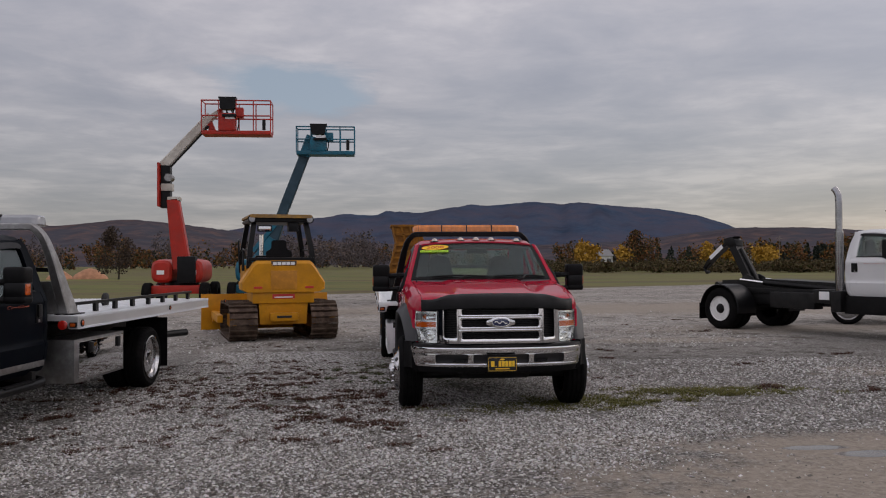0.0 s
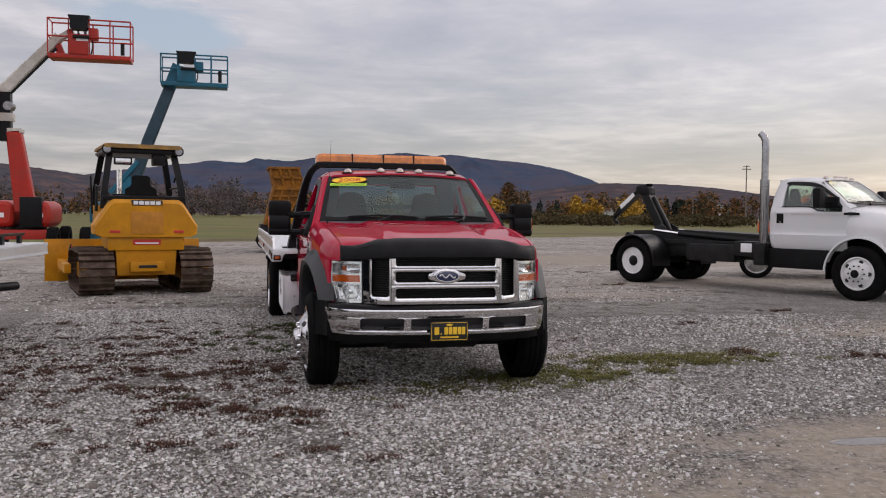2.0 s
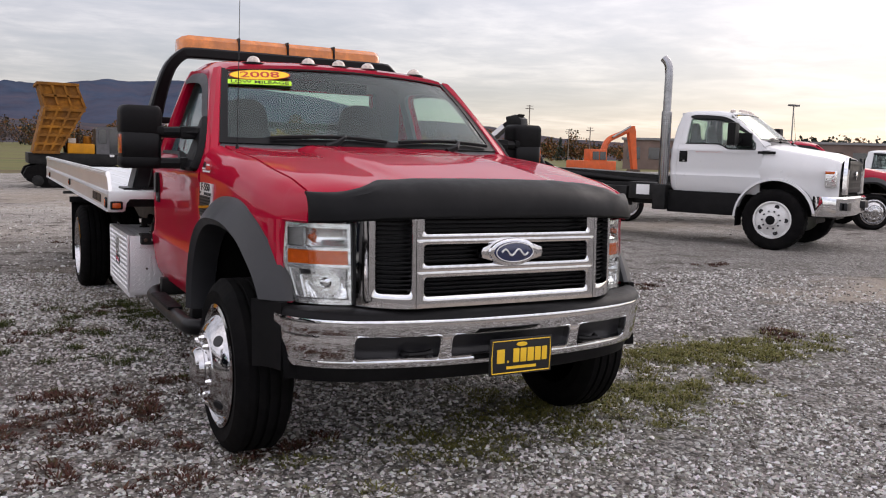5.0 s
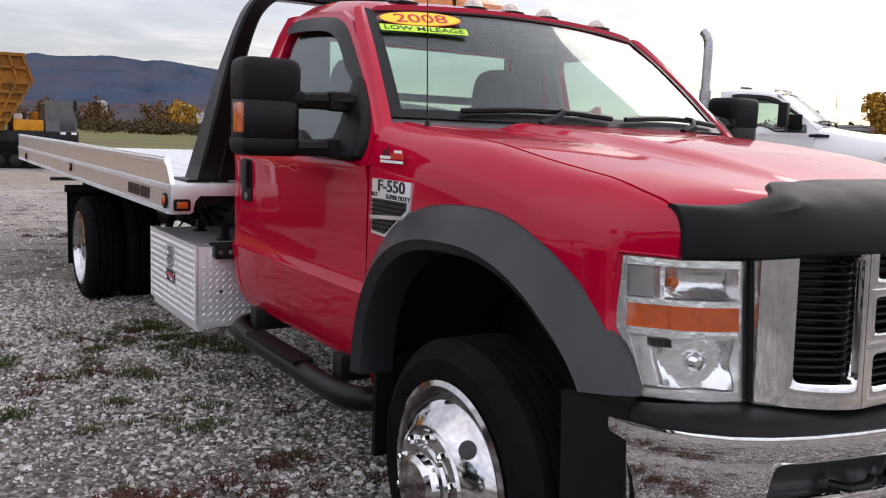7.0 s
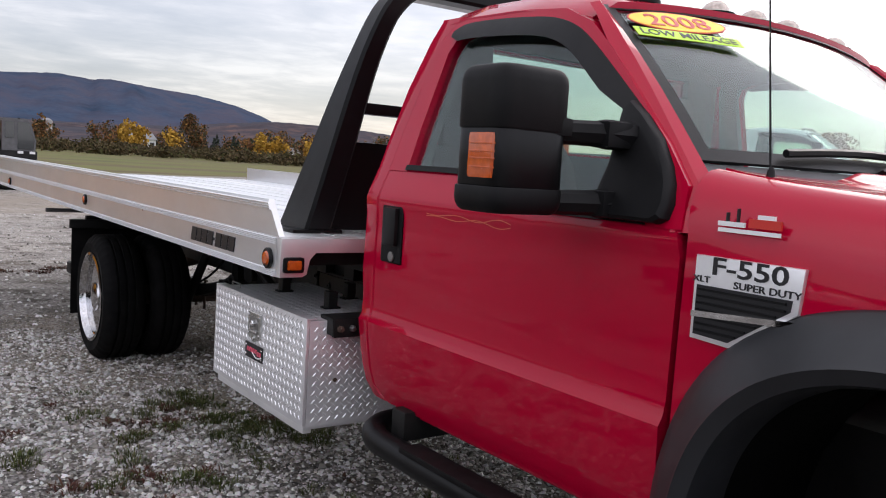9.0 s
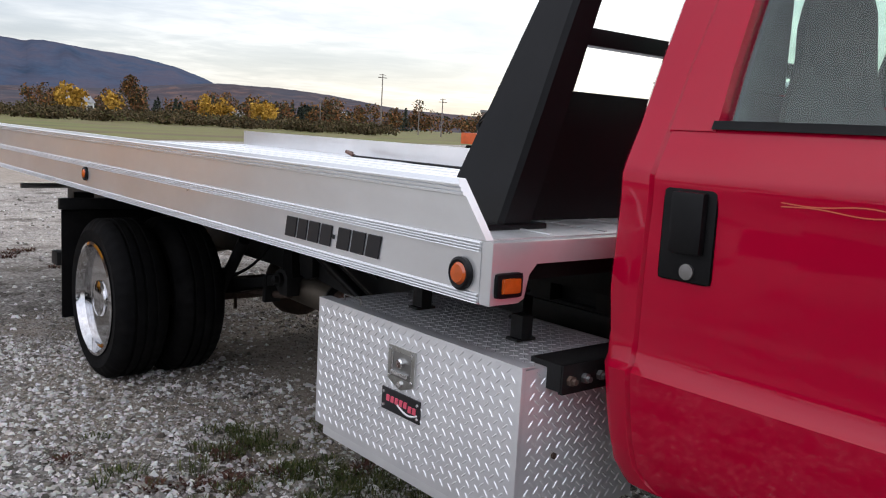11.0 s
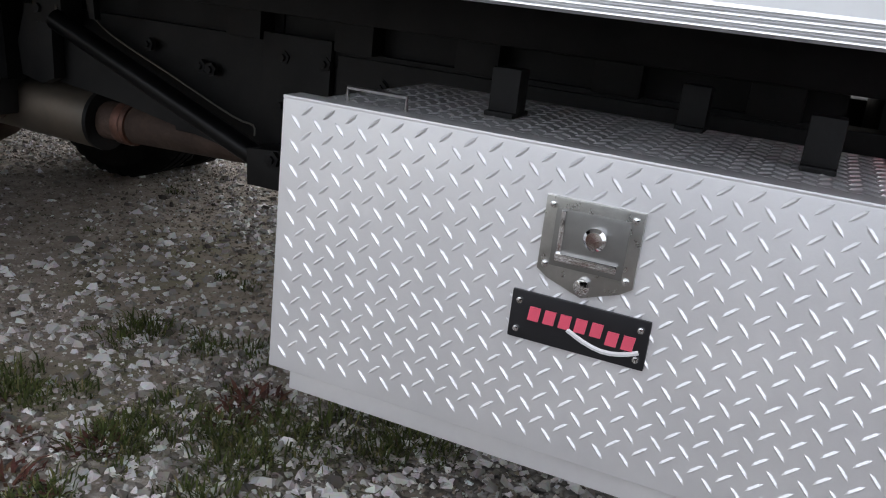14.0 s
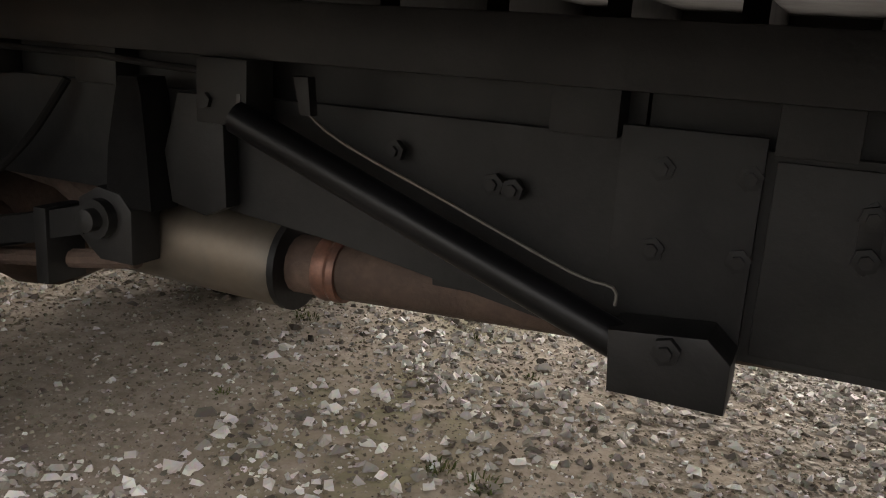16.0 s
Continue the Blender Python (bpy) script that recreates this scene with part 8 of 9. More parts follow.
for x in (-0.2, 0.0, 0.2):
    part("roof_lamp", lathe([(0.05, 0), (0.045, 0.03), (0.01, 0.045)], (x, 0.91, 2.31), (0, 0, 1), 12), CAB_LENS, wt)
STACK_STEEL = mat("weathered_chrome", (0.34, 0.34, 0.35), 0.16, 1.0, vary=0.15, scale=6)
stack = part("exhaust_pipe", tube([(-0.98, 1.97, 0.95), (-0.98, 1.97, 2.9), (-0.98, 1.98, 3.06), (-0.98, 2.02, 3.15), (-0.98, 2.08, 3.215)], 0.072, 16), STACK_STEEL, wt, "tall chrome exhaust stack with a perforated shield")
shield = part("heat_shield", lathe([(0.085, 0), (0.09, 0.005), (0.09, 1.28), (0.085, 1.285)], (-0.98, 1.97, 1.0), (0, 0, 1), 24), STACK_STEEL, stack)
for j in range(32):
    for k in range(7):
        a = math.pi * (0.75 + 0.125 * k)
        c = Vector((-0.98 + 0.0905 * math.cos(a), 1.97 + 0.0905 * math.sin(a), 1.04 + j * 0.038))
        if j < 30:
            part("shield_slot", lathe([(0.009, -0.002), (0.009, 0.0006), (0.001, 0.0005)], c, (math.cos(a), math.sin(a), 0), 6), INK, shield)
part("stack_mouth", lathe([(0.056, 0), (0.056, 0.004), (0.001, 0.003)], (-0.98, 2.081, 3.217), (0, 0.66, 0.75), 16), INK, stack)
part("stack_elbow", box(-1.12, -0.84, 1.86, 2.10, 0.55, 1.0, 0.03), FRAME_BLACK, stack)
part("tank_box", box(-1.02, -0.5, 2.0, 2.6, 0.72, 1.02, 0.02), FRAME_BLACK, wt)
part("notice", box(-1.026, -1.02, 2.2, 2.45, 0.80, 0.98, 0.002), WHITE_INK, wt, "small white notice plate")
hook = part("hook_lift", loft([[(x, y, z) for x in (-0.42, 0.42) for z in ((zz, zz + h) if x < 0 else (zz + h, zz))] for y, zz, h in ((1.95, 0.98, 0.16), (4.4, 1.0, 0.22), (5.7, 0.98, 0.2))]), FRAME_BLACK, wt, "black hook lift frame with a raised jib")
for s in (-1, 1):
    part("slide_beam", box(s * 0.36, s * 0.50, 2.0, 5.75, 0.88, 1.0, 0.01), FRAME_BLACK, hook)
    part("lift_cylinder", rod((s * 0.42, 2.3, 1.00), (s * 0.42, 4.40, 1.13), 0.06, None, 14), SATIN_BLACK, hook)
    part("cylinder_rod", rod((s * 0.42, 4.38, 1.13), (s * 0.42, 5.12, 1.20), 0.038, None, 12), CHROME, hook, "bright hydraulic rod")
jib = part("jib", loft([[(x * w, y - dy, z + dz) for x, dy, dz in ((-1, 0.09, 0.05), (1, 0.09, 0.05), (1, -0.09, -0.05), (-1, -0.09, -0.05))] for y, z, w in ((5.02, 1.02, 0.17), (5.25, 1.42, 0.15), (5.62, 2.02, 0.13), (5.72, 2.18, 0.12))]), SATIN_BLACK, hook)
part("jib_ram", rod((0.0, 4.92, 1.12), (0.0, 5.46, 1.98), 0.045, None, 12), FRAME_BLACK, hook)
part("jib_head", prism([(5.50, 2.06), (5.52, 2.20), (5.66, 2.29), (5.90, 2.24), (5.86, 2.08), (5.66, 2.02)], 0, -0.14, 0.14, 0.015), SATIN_BLACK, hook)
part("jib_arm", loft([[(x * 0.12, y + dy, z + dz) for x, dy, dz in ((-1, -0.07, 0.10), (1, -0.07, 0.10), (1, 0.07, -0.10), (-1, 0.07, -0.10))] for y, z in ((5.64, 2.20), (5.86, 2.12), (6.42, 1.70), (6.56, 1.58))]), SATIN_BLACK, hook)
part("arm_mark", box(-0.128, -0.119, 0, 0.52, -0.05, 0.05, 0, m=pose(0, 5.96, 2.05, -37, 0, 0)), WHITE_INK, hook, "white marking on the jib arm")
part("hook", tube([(0, 6.48, 1.64), (0, 6.60, 1.54), (0, 6.66, 1.44), (0, 6.60, 1.36), (0, 6.52, 1.38)], 0.045, 10), FRAME_BLACK, hook)
for s in (-1, 1):
    part("pivot_plate", prism([(4.86, 0.95), (4.90, 1.26), (5.08, 1.34), (5.24, 1.26), (5.28, 0.95)], 0, s * 0.20, s * 0.24, 0.01), FRAME_BLACK, hook)
    part("side_tank", box(s * 0.47, s * 0.78, 2.75, 3.95, 0.56, 0.93, 0.03), FRAME_BLACK, wt)
part("rear_roller", rod((-0.45, 5.86, 1.06), (0.45, 5.86, 1.06), 0.075, None, 14), FRAME_BLACK, hook)
part("side_marker", box(-0.475, -0.462, 3.2, 3.26, 0.80, 0.84, 0.004), AMBER, wt)
part("rear_axle", rod((-0.9, 5.1, 0.5), (0.9, 5.1, 0.5), 0.08, None, 12), FRAME_BLACK, wt)
part("front_axle", rod((-0.9, 0, 0.45), (0.9, 0, 0.45), 0.06, None, 10), FRAME_BLACK, wt)
part("engine", box(-0.5, 0.5, -0.8, 1.2, 0.55, 1.2, 0.03), FRAME_BLACK, wt)
part("aerial", rod((0.8, 0.2, 1.74), (0.8, 0.3, 2.5), 0.004, 0.002, 6), SATIN_BLACK, wt)
part("year_sticker", box(-0.62, -0.36, 0.825, 0.83, 2.17, 2.24, 0.002), STICKER_YELLOW, wt, "yellow year sticker on the windscreen")

# ---- parked trucks in the row behind ----


def parked_truck(paint, label, m, stake, rear=5.0):
    t = thing("parked_truck", label, "truck", m, group="parked trucks in a row")
    cab(t, paint)
    PAINT_OF[t.name] = paint
    front_end(t)
    for s in (-1, 1):
        front_wheel(t, s * 1.055, 0.91, s)
        dual_wheel(t, s * 1.16, rear, s)
        part("frame_rail", box(s * 0.36, s * 0.45, 0.5, rear + 1.4, 0.5, 0.76, 0.006), FRAME_BLACK, t)
    side_gear(t, -1)
    part("load_bed", box(-1.15, 1.15, 3.2, 6.5, 0.86, 1.0, 0.02), FRAME_BLACK, t)
    if stake:
        part("bed_body", box(-1.1, 1.1, 3.2, 6.45, 1.0, 1.45, 0.03), paint, t)
    return t


parked_truck(RED, "red heavy pickup truck with chrome bumper, parked", pose(18.34, 18.50, 0, 0, 0, 56.0), False, 6.4)
proto = parked_truck(WHITE, "white heavy pickup truck parked in the row", pose(26.5, 21.4, 0, 0, 0, 24.9), True)
copy_thing(proto, pose(33.4, 23.9, 0, 0, 0, 24.9))
parked_truck(SILVER, "silver heavy pickup truck parked in the row", pose(40.5, 26.6, 0, 0, 0, 24.9), True)
parked_truck(RED, "red heavy pickup truck far along the row", pose(50.0, 30.5, 0, 0, 0, 24.9), True)

# ---- bulldozer: x across, y ahead of its rear, z up ----
dozer = thing("bulldozer", "yellow crawler bulldozer with rusty tracks and open canopy", "bulldozer", pose(-1.80, 18.30, 0, 0, 0, 14))
for s in (-1, 1):
    xc = s * 0.86
    loop = []
    for k in range(10):
        loop.append((0.42 + 1.95 * k / 10, 0.06))
    loop += [(2.37 + 0.34 * math.sin(math.radians(a)), 0.40 - 0.34 * math.cos(math.radians(a))) for a in range(0, 181, 20)]
    for k in range(1, 10):
        loop.append((2.37 - 1.95 * k / 10, 0.74 + 0.02 * math.sin(math.pi * k / 10)))
    loop += [(0.42 - 0.36 * math.sin(math.radians(a)), 0.42 + 0.36 * math.cos(math.radians(a))) for a in range(0, 180, 20)]
    track = part("track_chain", loft([[(xc + dx, y * 1.0, z) for y, z in loop] for dx in (-0.10, 0.10)]), TRACK_STEEL, dozer, "rusty steel crawler track")
    n = len(loop)
    for i in range(n):
        y, z = loop[i]
        y2, z2 = loop[(i + 1) % n]
        a = math.atan2(z2 - z, y2 - y)
        L = math.hypot(y2 - y, z2 - z) * 0.47
        m = pose(xc, (y + y2) / 2, (z + z2) / 2) @ Matrix.Rotation(a, 4, "X")
        bm = box(-0.29, 0.29, -L, L, -0.022, 0.0)
        box(-0.29, 0.29, L * 0.55, L * 0.95, -0.065, -0.02, 0, bm)
        bmesh.ops.transform(bm, matrix=m, verts=bm.verts)
        part("track_shoe", bm, TRACK_STEEL, track, smooth=False)
    for y, r in ((0.42, 0.32), (2.37, 0.30)):
        part("sprocket", lathe([(0.06, -0.09), (r, -0.07), (r, 0.07), (0.12, 0.09), (0.05, 0.14)], (xc, y, 0.41), (s, 0, 0), 20), TRACK_STEEL, track)
    part("track_frame", box(xc - 0.16, xc + 0.16, 0.55, 2.3, 0.22, 0.50, 0.03), CAT_YELLOW, dozer)
    for k in range(5):
        part("roller", lathe([(0.11, -0.12), (0.11, 0.12)], (xc, 0.65 + k * 0.38, 0.17), (1, 0, 0), 14), TRACK_STEEL, track)
    # canopy posts
    for y0, y1, x0, x1 in ((0.62, 0.80, 0.70, 0.56), (2.05, 1.95, 0.72, 0.58)):
        part("post", loft([[(s * x + dx, y + dy, z) for dx, dy in ((-0.055, -0.05), (0.055, -0.05), (0.055, 0.05), (-0.055, 0.05))] for x, y, z in ((x0, y0, 1.55), (x0 * 0.8 + x1 * 0.2, y0, 1.95), (x1, y1, 2.62))]), SATIN_BLACK, dozer)
    part("side_rail", tube([(s * 0.78, 0.9, 1.5), (s * 0.78, 0.95, 1.95), (s * 0.76, 1.25, 2.0), (s * 0.76, 1.3, 1.5)], 0.022, 8), SATIN_BLACK, dozer)
    part("console", box(s * 0.42, s * 0.76, 0.85, 1.9, 1.25, 1.62, 0.03), CAT_YELLOW, dozer)
    lamp_ = part("work_lamp", lathe([(0.03, 0), (0.085, 0.03), (0.09, 0.07), (0.075, 0.075)], (s * 0.63, 0.66, 2.63), (0, -1, 0), 18), SATIN_BLACK, dozer, "round work lamp under the canopy")
    part("lens", lathe([(0.074, 0.072), (0.05, 0.082), (0.001, 0.086)], (s * 0.63, 0.66, 2.63), (0, -1, 0), 18), CLEAR_BAR, lamp_)
    part("grab_rail", tube(smooth_curve([(s * 0.80, 1.55, 1.45), (s * 0.82, 1.55, 2.05), (s * 0.82, 1.60, 2.18), (s * 0.80, 1.85, 2.20), (s * 0.78, 1.95, 2.1)], 3), 0.02, 8), SATIN_BLACK, dozer)
    part("rear_bar", rod((s * 0.69, 0.66, 1.98), (s * 0.70, 2.0, 1.96), 0.022, None, 8), SATIN_BLACK, dozer)
    part("tail_lamp", box(s * 0.46, s * 0.64, 0.180, 0.20, 1.12, 1.165, 0.006), STICKER_RED, dozer)
    part("push_arm", box(s * 1.20, s * 1.32, 1.2, 3.2, 0.35, 0.52, 0.02), CAT_YELLOW, dozer)
tank = [(-0.78, 1.04), (-0.89, 1.10), (-0.90, 1.25), (-0.64, 1.66), (-0.56, 1.72), (0.56, 1.72), (0.64, 1.66), (0.90, 1.25), (0.89, 1.10), (0.78, 1.04)]
part("rear_tank", loft([[(x * k, y, 1.05 + (z - 1.05) * h) for x, z in tank] for y, k, h in ((0.19, 0.97, 0.90), (0.24, 1.0, 1.0), (0.75, 1.0, 1.0), (0.85, 0.98, 1.0))]), CAT_YELLOW, dozer, "rounded yellow rear tank")
# inset drawn as a panel in darker yellow than the tank
part("tank_inset", box(-0.28, 0.28, 0.178, 0.20, 1.10, 1.50, 0.008), mat("inset_yellow", (0.50, 0.20, 0.012), 0.5, vary=0.15), dozer)
plate_ = part("maker_plate", box(-0.27, 0.27, 0.19, 0.25, 1.60, 1.71, 0.004), INK, dozer, "black plate with white lettering bars")
for k in range(5):
    part("letter_bar", box(-0.235 + k * 0.096, -0.155 + k * 0.096, 0.184, 0.19, 1.625, 1.69), WHITE_INK, plate_)
part("lower_hull", loft([[(x, y, z) for x, z in ((-0.50, 0.35), (-0.54, 1.05), (0.54, 1.05), (0.50, 0.35))] for y in (0.28, 2.6)]), CAT_YELLOW, dozer)
part("hull_bulge", box(-0.66, 0.66, 0.24, 0.9, 0.80, 1.06, 0.03), CAT_YELLOW, dozer)
part("drawbar", box(-0.30, 0.30, 0.12, 0.35, 0.42, 0.60, 0.03), CAT_YELLOW, dozer)
part("drawbar_slot", box(-0.16, 0.16, 0.112, 0.13, 0.49, 0.54, 0.01), INK, dozer)
dd = part("dealer_decal", box(-0.24, 0.24, 0.232, 0.245, 0.90, 1.0, 0.004), STICKER_RED, dozer, "red dealer decal")
part("decal_bar", box(-0.20, 0.20, 0.226, 0.234, 0.92, 0.945), WHITE_INK, dd)
part("canopy", loft([[(x * k, y, z) for x, y in ((-0.70, 0.60), (-0.66, 0.57), (0.66, 0.57), (0.70, 0.60), (0.70, 2.15), (-0.70, 2.15))] for k, z in ((0.99, 2.66), (1.0, 2.675), (0.99, 2.715), (0.93, 2.735))]), mat("weathered_canopy_yellow", (0.42, 0.22, 0.03), 0.65, vary=0.25, scale=5, dirt=(0.14, 0.09, 0.05), dirt_amount=0.75, dirt_scale=7), dozer, "weathered yellow canopy roof")
part("roof_duct", box(0.18, 0.40, 0.68, 0.95, 2.36, 2.57, 0.04), SATIN_BLACK, dozer)
part("canopy_skirt", box(-0.66, 0.66, 0.64, 2.1, 2.56, 2.662, 0.02), SATIN_BLACK, dozer)
part("canopy_sill", box(-0.72, 0.72, 0.50, 0.72, 1.70, 1.79, 0.02), SATIN_BLACK, dozer)
mr = part("cab_mirror", box(-0.50, -0.18, 0.74, 0.78, 2.36, 2.50, 0.03), SATIN_BLACK, dozer)
part("mirror_face", box(-0.47, -0.21, 0.735, 0.742, 2.385, 2.475, 0.002), CHROME, mr)
for x in (-0.40, 0.36):
    for k in range(4):
        part("hull_bolt", lathe([(0.016, 0), (0.014, 0.012), (0.001, 0.014)], (x + 0.04 * (k % 2), 0.278, 0.62 + 0.09 * k), (0, -1, 0), 8), CAT_YELLOW, dozer)
part("canopy_frame", tube([(-0.66, 0.66, 2.61), (0.66, 0.66, 2.61), (0.66, 2.08, 2.61), (-0.66, 2.08, 2.61), (-0.66, 0.66, 2.61)], 0.04, 6), SATIN_BLACK, dozer)
seat = part("seat", box(-0.26, 0.26, 1.0, 1.5, 1.40, 1.80, 0.06), BLACK_PLASTIC, dozer, "black vinyl operator seat")
part("seat_back", loft([[(x * k, 0.95 + d, z) for x, d in ((-0.26, 0), (-0.22, 0.12), (0.22, 0.12), (0.26, 0))] for z, k in ((1.7, 1.1), (1.92, 1.1), (1.97, 0.75), (2.02, 0.65), (2.14, 0.65), (2.18, 0.45))]), BLACK_PLASTIC, seat)
part("cab_floor", box(-0.7, 0.7, 0.85, 2.1, 1.2, 1.3, 0.01), SATIN_BLACK, dozer)
part("engine_hood", loft([[(x, y, z) for x, z in ((-0.42, 1.0), (-0.44, zt - 0.08), (-0.36, zt), (0.36, zt), (0.44, zt - 0.08), (0.42, 1.0))] for y, zt in ((2.1, 1.62), (3.0, 1.50), (3.1, 1.42))]), CAT_YELLOW, dozer)
part("exhaust", rod((-0.2, 2.5, 1.5), (-0.2, 2.5, 2.35), 0.05, None, 12), CHROME, dozer, "bright exhaust pipe")
part("dash", box(-0.4, 0.4, 1.95, 2.1, 1.5, 1.85, 0.03), SATIN_BLACK, dozer)
blade_sec = [(3.35, 0.05), (3.27, 0.35), (3.25, 0.65), (3.30, 0.92), (3.36, 0.92), (3.31, 0.65), (3.33, 0.35), (3.41, 0.05)]
part("blade", loft([[(x, y, z) for y, z in blade_sec] for x in (-1.55, -0.5, 0.5, 1.55)]), CAT_YELLOW, dozer, "wide yellow dozer blade")
part("blade_frame", box(-1.3, 1.3, 2.95, 3.28, 0.25, 0.5, 0.03), CAT_YELLOW, dozer)

# ---- boom lifts ----


def basket(lift, paint, x0, x1, z0, y, depth, height):
    b = part("basket_floor", box(x0, x1, y, y + depth, z0, z0 + 0.16, 0.03), paint, lift, "steel work platform")
    for x in [x0 + (x1 - x0) * k / 4 for k in range(5)]:
        for yy in (y + 0.03, y + depth - 0.03):
            part("baluster", rod((x, yy, z0 + 0.1), (x, yy, z0 + height), 0.026, None, 6), paint, b)
    for z in (z0 + height * 0.55, z0 + height):
        part("guard_rail", tube([(x0, y + 0.03, z), (x1, y + 0.03, z), (x1, y + depth - 0.03, z), (x0, y + depth - 0.03, z), (x0, y + 0.03, z)], 0.030, 6), paint, b)
    xm = x0 + (x1 - x0) * 0.38
    part("control_box", loft([[(x_, y + d_, z0 + height * k) for x_, d_ in ((xm - w_, -0.12), (xm + w_, -0.12), (xm + w_, 0.20), (xm - w_, 0.20))] for k, w_ in ((0.72, 0.24), (0.78, 0.30), (0.96, 0.30), (1.06, 0.36), (1.09, 0.36))]), SATIN_BLACK, b)
    part("control_panel", box(xm - 0.34, xm + 0.30, y - 0.05, y + 0.12, z0 + 0.15, z0 + height * 0.62, 0.03), paint, b)
    part("notice", box(xm - 0.1, xm + 0.3, y - 0.062, y - 0.05, z0 + 0.62, z0 + 0.80, 0.0), WHITE_INK, b)
    for k in range(3):
        part("hose_loop", tube(smooth_curve([(xm - 0.30 + 0.2 * k, y + 0.25, z0 + 0.2), (xm - 0.42 + 0.3 * k, y + 0.3, z0 + height * 0.5), (xm - 0.2 + 0.2 * k, y + 0.32, z0 + height * (0.85 + 0.06 * k)), (xm + 0.05 + 0.18 * k, y + 0.3, z0 + height * 0.45), (xm + 0.1 + 0.12 * k, y + 0.25, z0 + 0.15)], 3), 0.025, 6), SATIN_BLACK, b)
    part("tool_tray", box(xm + 0.30, xm + 0.62, y + 0.05, y + 0.35, z0 + height * 0.50, z0 + height * 0.80, 0.03), paint, b)
    part("fire_bottle", rod((x1 - 0.28, y + 0.12, z0 + 0.2), (x1 - 0.28, y + 0.12, z0 + 0.62), 0.07, None, 10), SATIN_BLACK, b)
    part("lever_box", box(xm - 0.2, xm + 0.35, y - 0.15, y + 0.05, z0 + height * 0.5, z0 + height * 0.58, 0.02), SATIN_BLACK, b)
    return b


def lift_base(lift, paint, cx, cy):
    part("chassis", box(cx - 1.0, cx + 1.0, cy - 1.3, cy + 1.3, 0.45, 0.80, 0.06), paint, lift)
    for x in (-1.15, 1.15):
        for y in (-1.15, 1.15):
            w = part("wheel", lathe([(0.20, -0.17), (0.42, -0.17), (0.46, -0.12), (0.46, 0.12), (0.42, 0.17), (0.20, 0.17), (0.18, 0.05), (0.02, 0.05)], (cx + x, cy + y, 0.46), (math.copysign(1, x), 0, 0), 24), RUBBER, lift)
            part("rim", lathe([(0.22, 0.06), (0.20, 0.10), (0.05, 0.12), (0.01, 0.12)], (cx + x, cy + y, 0.46), (math.copysign(1, x), 0, 0), 18), paint, w)
    for s in (-1, 1):
        rings = []
        for y, k in ((-1.15, 0.7), (-1.05, 0.92), (-0.6, 1.0), (0.6, 1.0), (1.05, 0.92), (1.15, 0.7)):
            rings.append([(cx + s * (0.62 + 0.46 * k * math.copysign(abs(math.cos(a)) ** 0.6, math.cos(a))), cy + y, 1.38 + 0.50 * k * math.copysign(abs(math.sin(a)) ** 0.6, math.sin(a))) for a in [2 * math.pi * i / 20 for i in range(20)]])
        part("engine_cover", loft(rings), paint, lift, "rounded engine cover")
        part("cover_mark", box(cx + s * 0.5, cx + s * 0.8, cy - 1.17, cy - 1.14, 1.25, 1.42, 0.0), WHITE_INK, lift)
    part("turntable", lathe([(0.6, 0.0), (0.7, 0.05), (0.7, 0.2), (0.5, 0.25)], (cx, cy, 0.72), (0, 0, 1), 24), SATIN_BLACK, lift)


red_lift = thing("boom_lift", "orange-red articulated boom lift with a raised basket", "boom lift")
lift_base(red_lift, LIFT_RED, -7.93, 37.0)
part("boom_cradle", box(-7.9, -7.15, 35.75, 36.2, 0.9, 2.0, 0.05), SATIN_BLACK, red_lift)


def boom(lift, name, p0, p1, w0, w1, d, material, label=""):
    p0, p1 = Vector(p0), Vector(p1)
    t = (p1 - p0).normalized()
    n = Vector((t.z, 0, -t.x))
    return part(name, loft([[p + n * a * w + Vector((0, c * d, 0)) for a, c in ((-1, -0.8), (-0.8, -1), (0.8, -1), (1, -0.8), (1, 0.8), (0.8, 1), (-0.8, 1), (-1, 0.8))] for p, w in ((p0, w0), (p1, w1))]), material, lift, label)


boom(red_lift, "lower_boom", (-7.72, 36.0, 1.5), (-8.10, 36.0, 4.35), 0.36, 0.25, 0.22, LIFT_RED, "tapered red lower boom")
part("boom_cap", box(-8.3, -7.8, 35.78, 36.22, 4.30, 4.46, 0.03), LIFT_CREAM, red_lift)
boom(red_lift, "knuckle_plate", (-8.62, 35.9, 4.05), (-8.62, 35.9, 5.85), 0.05, 0.05, 0.3, LIFT_RED)
boom(red_lift, "knuckle", (-8.38, 36.0, 4.0), (-8.38, 36.0, 5.75), 0.20, 0.20, 0.20, SATIN_BLACK)
part("knuckle_link", box(-8.55, -8.10, 35.75, 36.2, 4.7, 5.0, 0.04), LIFT_CREAM, red_lift)
part("knuckle_gear", lathe([(0.16, -0.25), (0.16, 0.25)], (-8.25, 36.0, 5.25), (0, 1, 0), 16), STEEL, red_lift)
boom(red_lift, "upper_boom", (-8.50, 36.0, 5.72), (-6.55, 36.0, 7.85), 0.21, 0.17, 0.17, LIFT_CREAM, "weathered cream upper boom")
boom(red_lift, "boom_nose", (-6.72, 36.0, 7.66), (-6.10, 36.0, 8.10), 0.13, 0.09, 0.13, LIFT_CREAM)
boom(red_lift, "leveling_ram", (-6.15, 35.7, 8.05), (-5.95, 35.7, 7.15), 0.10, 0.10, 0.12, LIFT_RED)
boom(red_lift, "boom_hose_tray", (-8.16, 35.86, 5.70), (-6.62, 35.86, 7.40), 0.035, 0.035, 0.04, SATIN_BLACK)
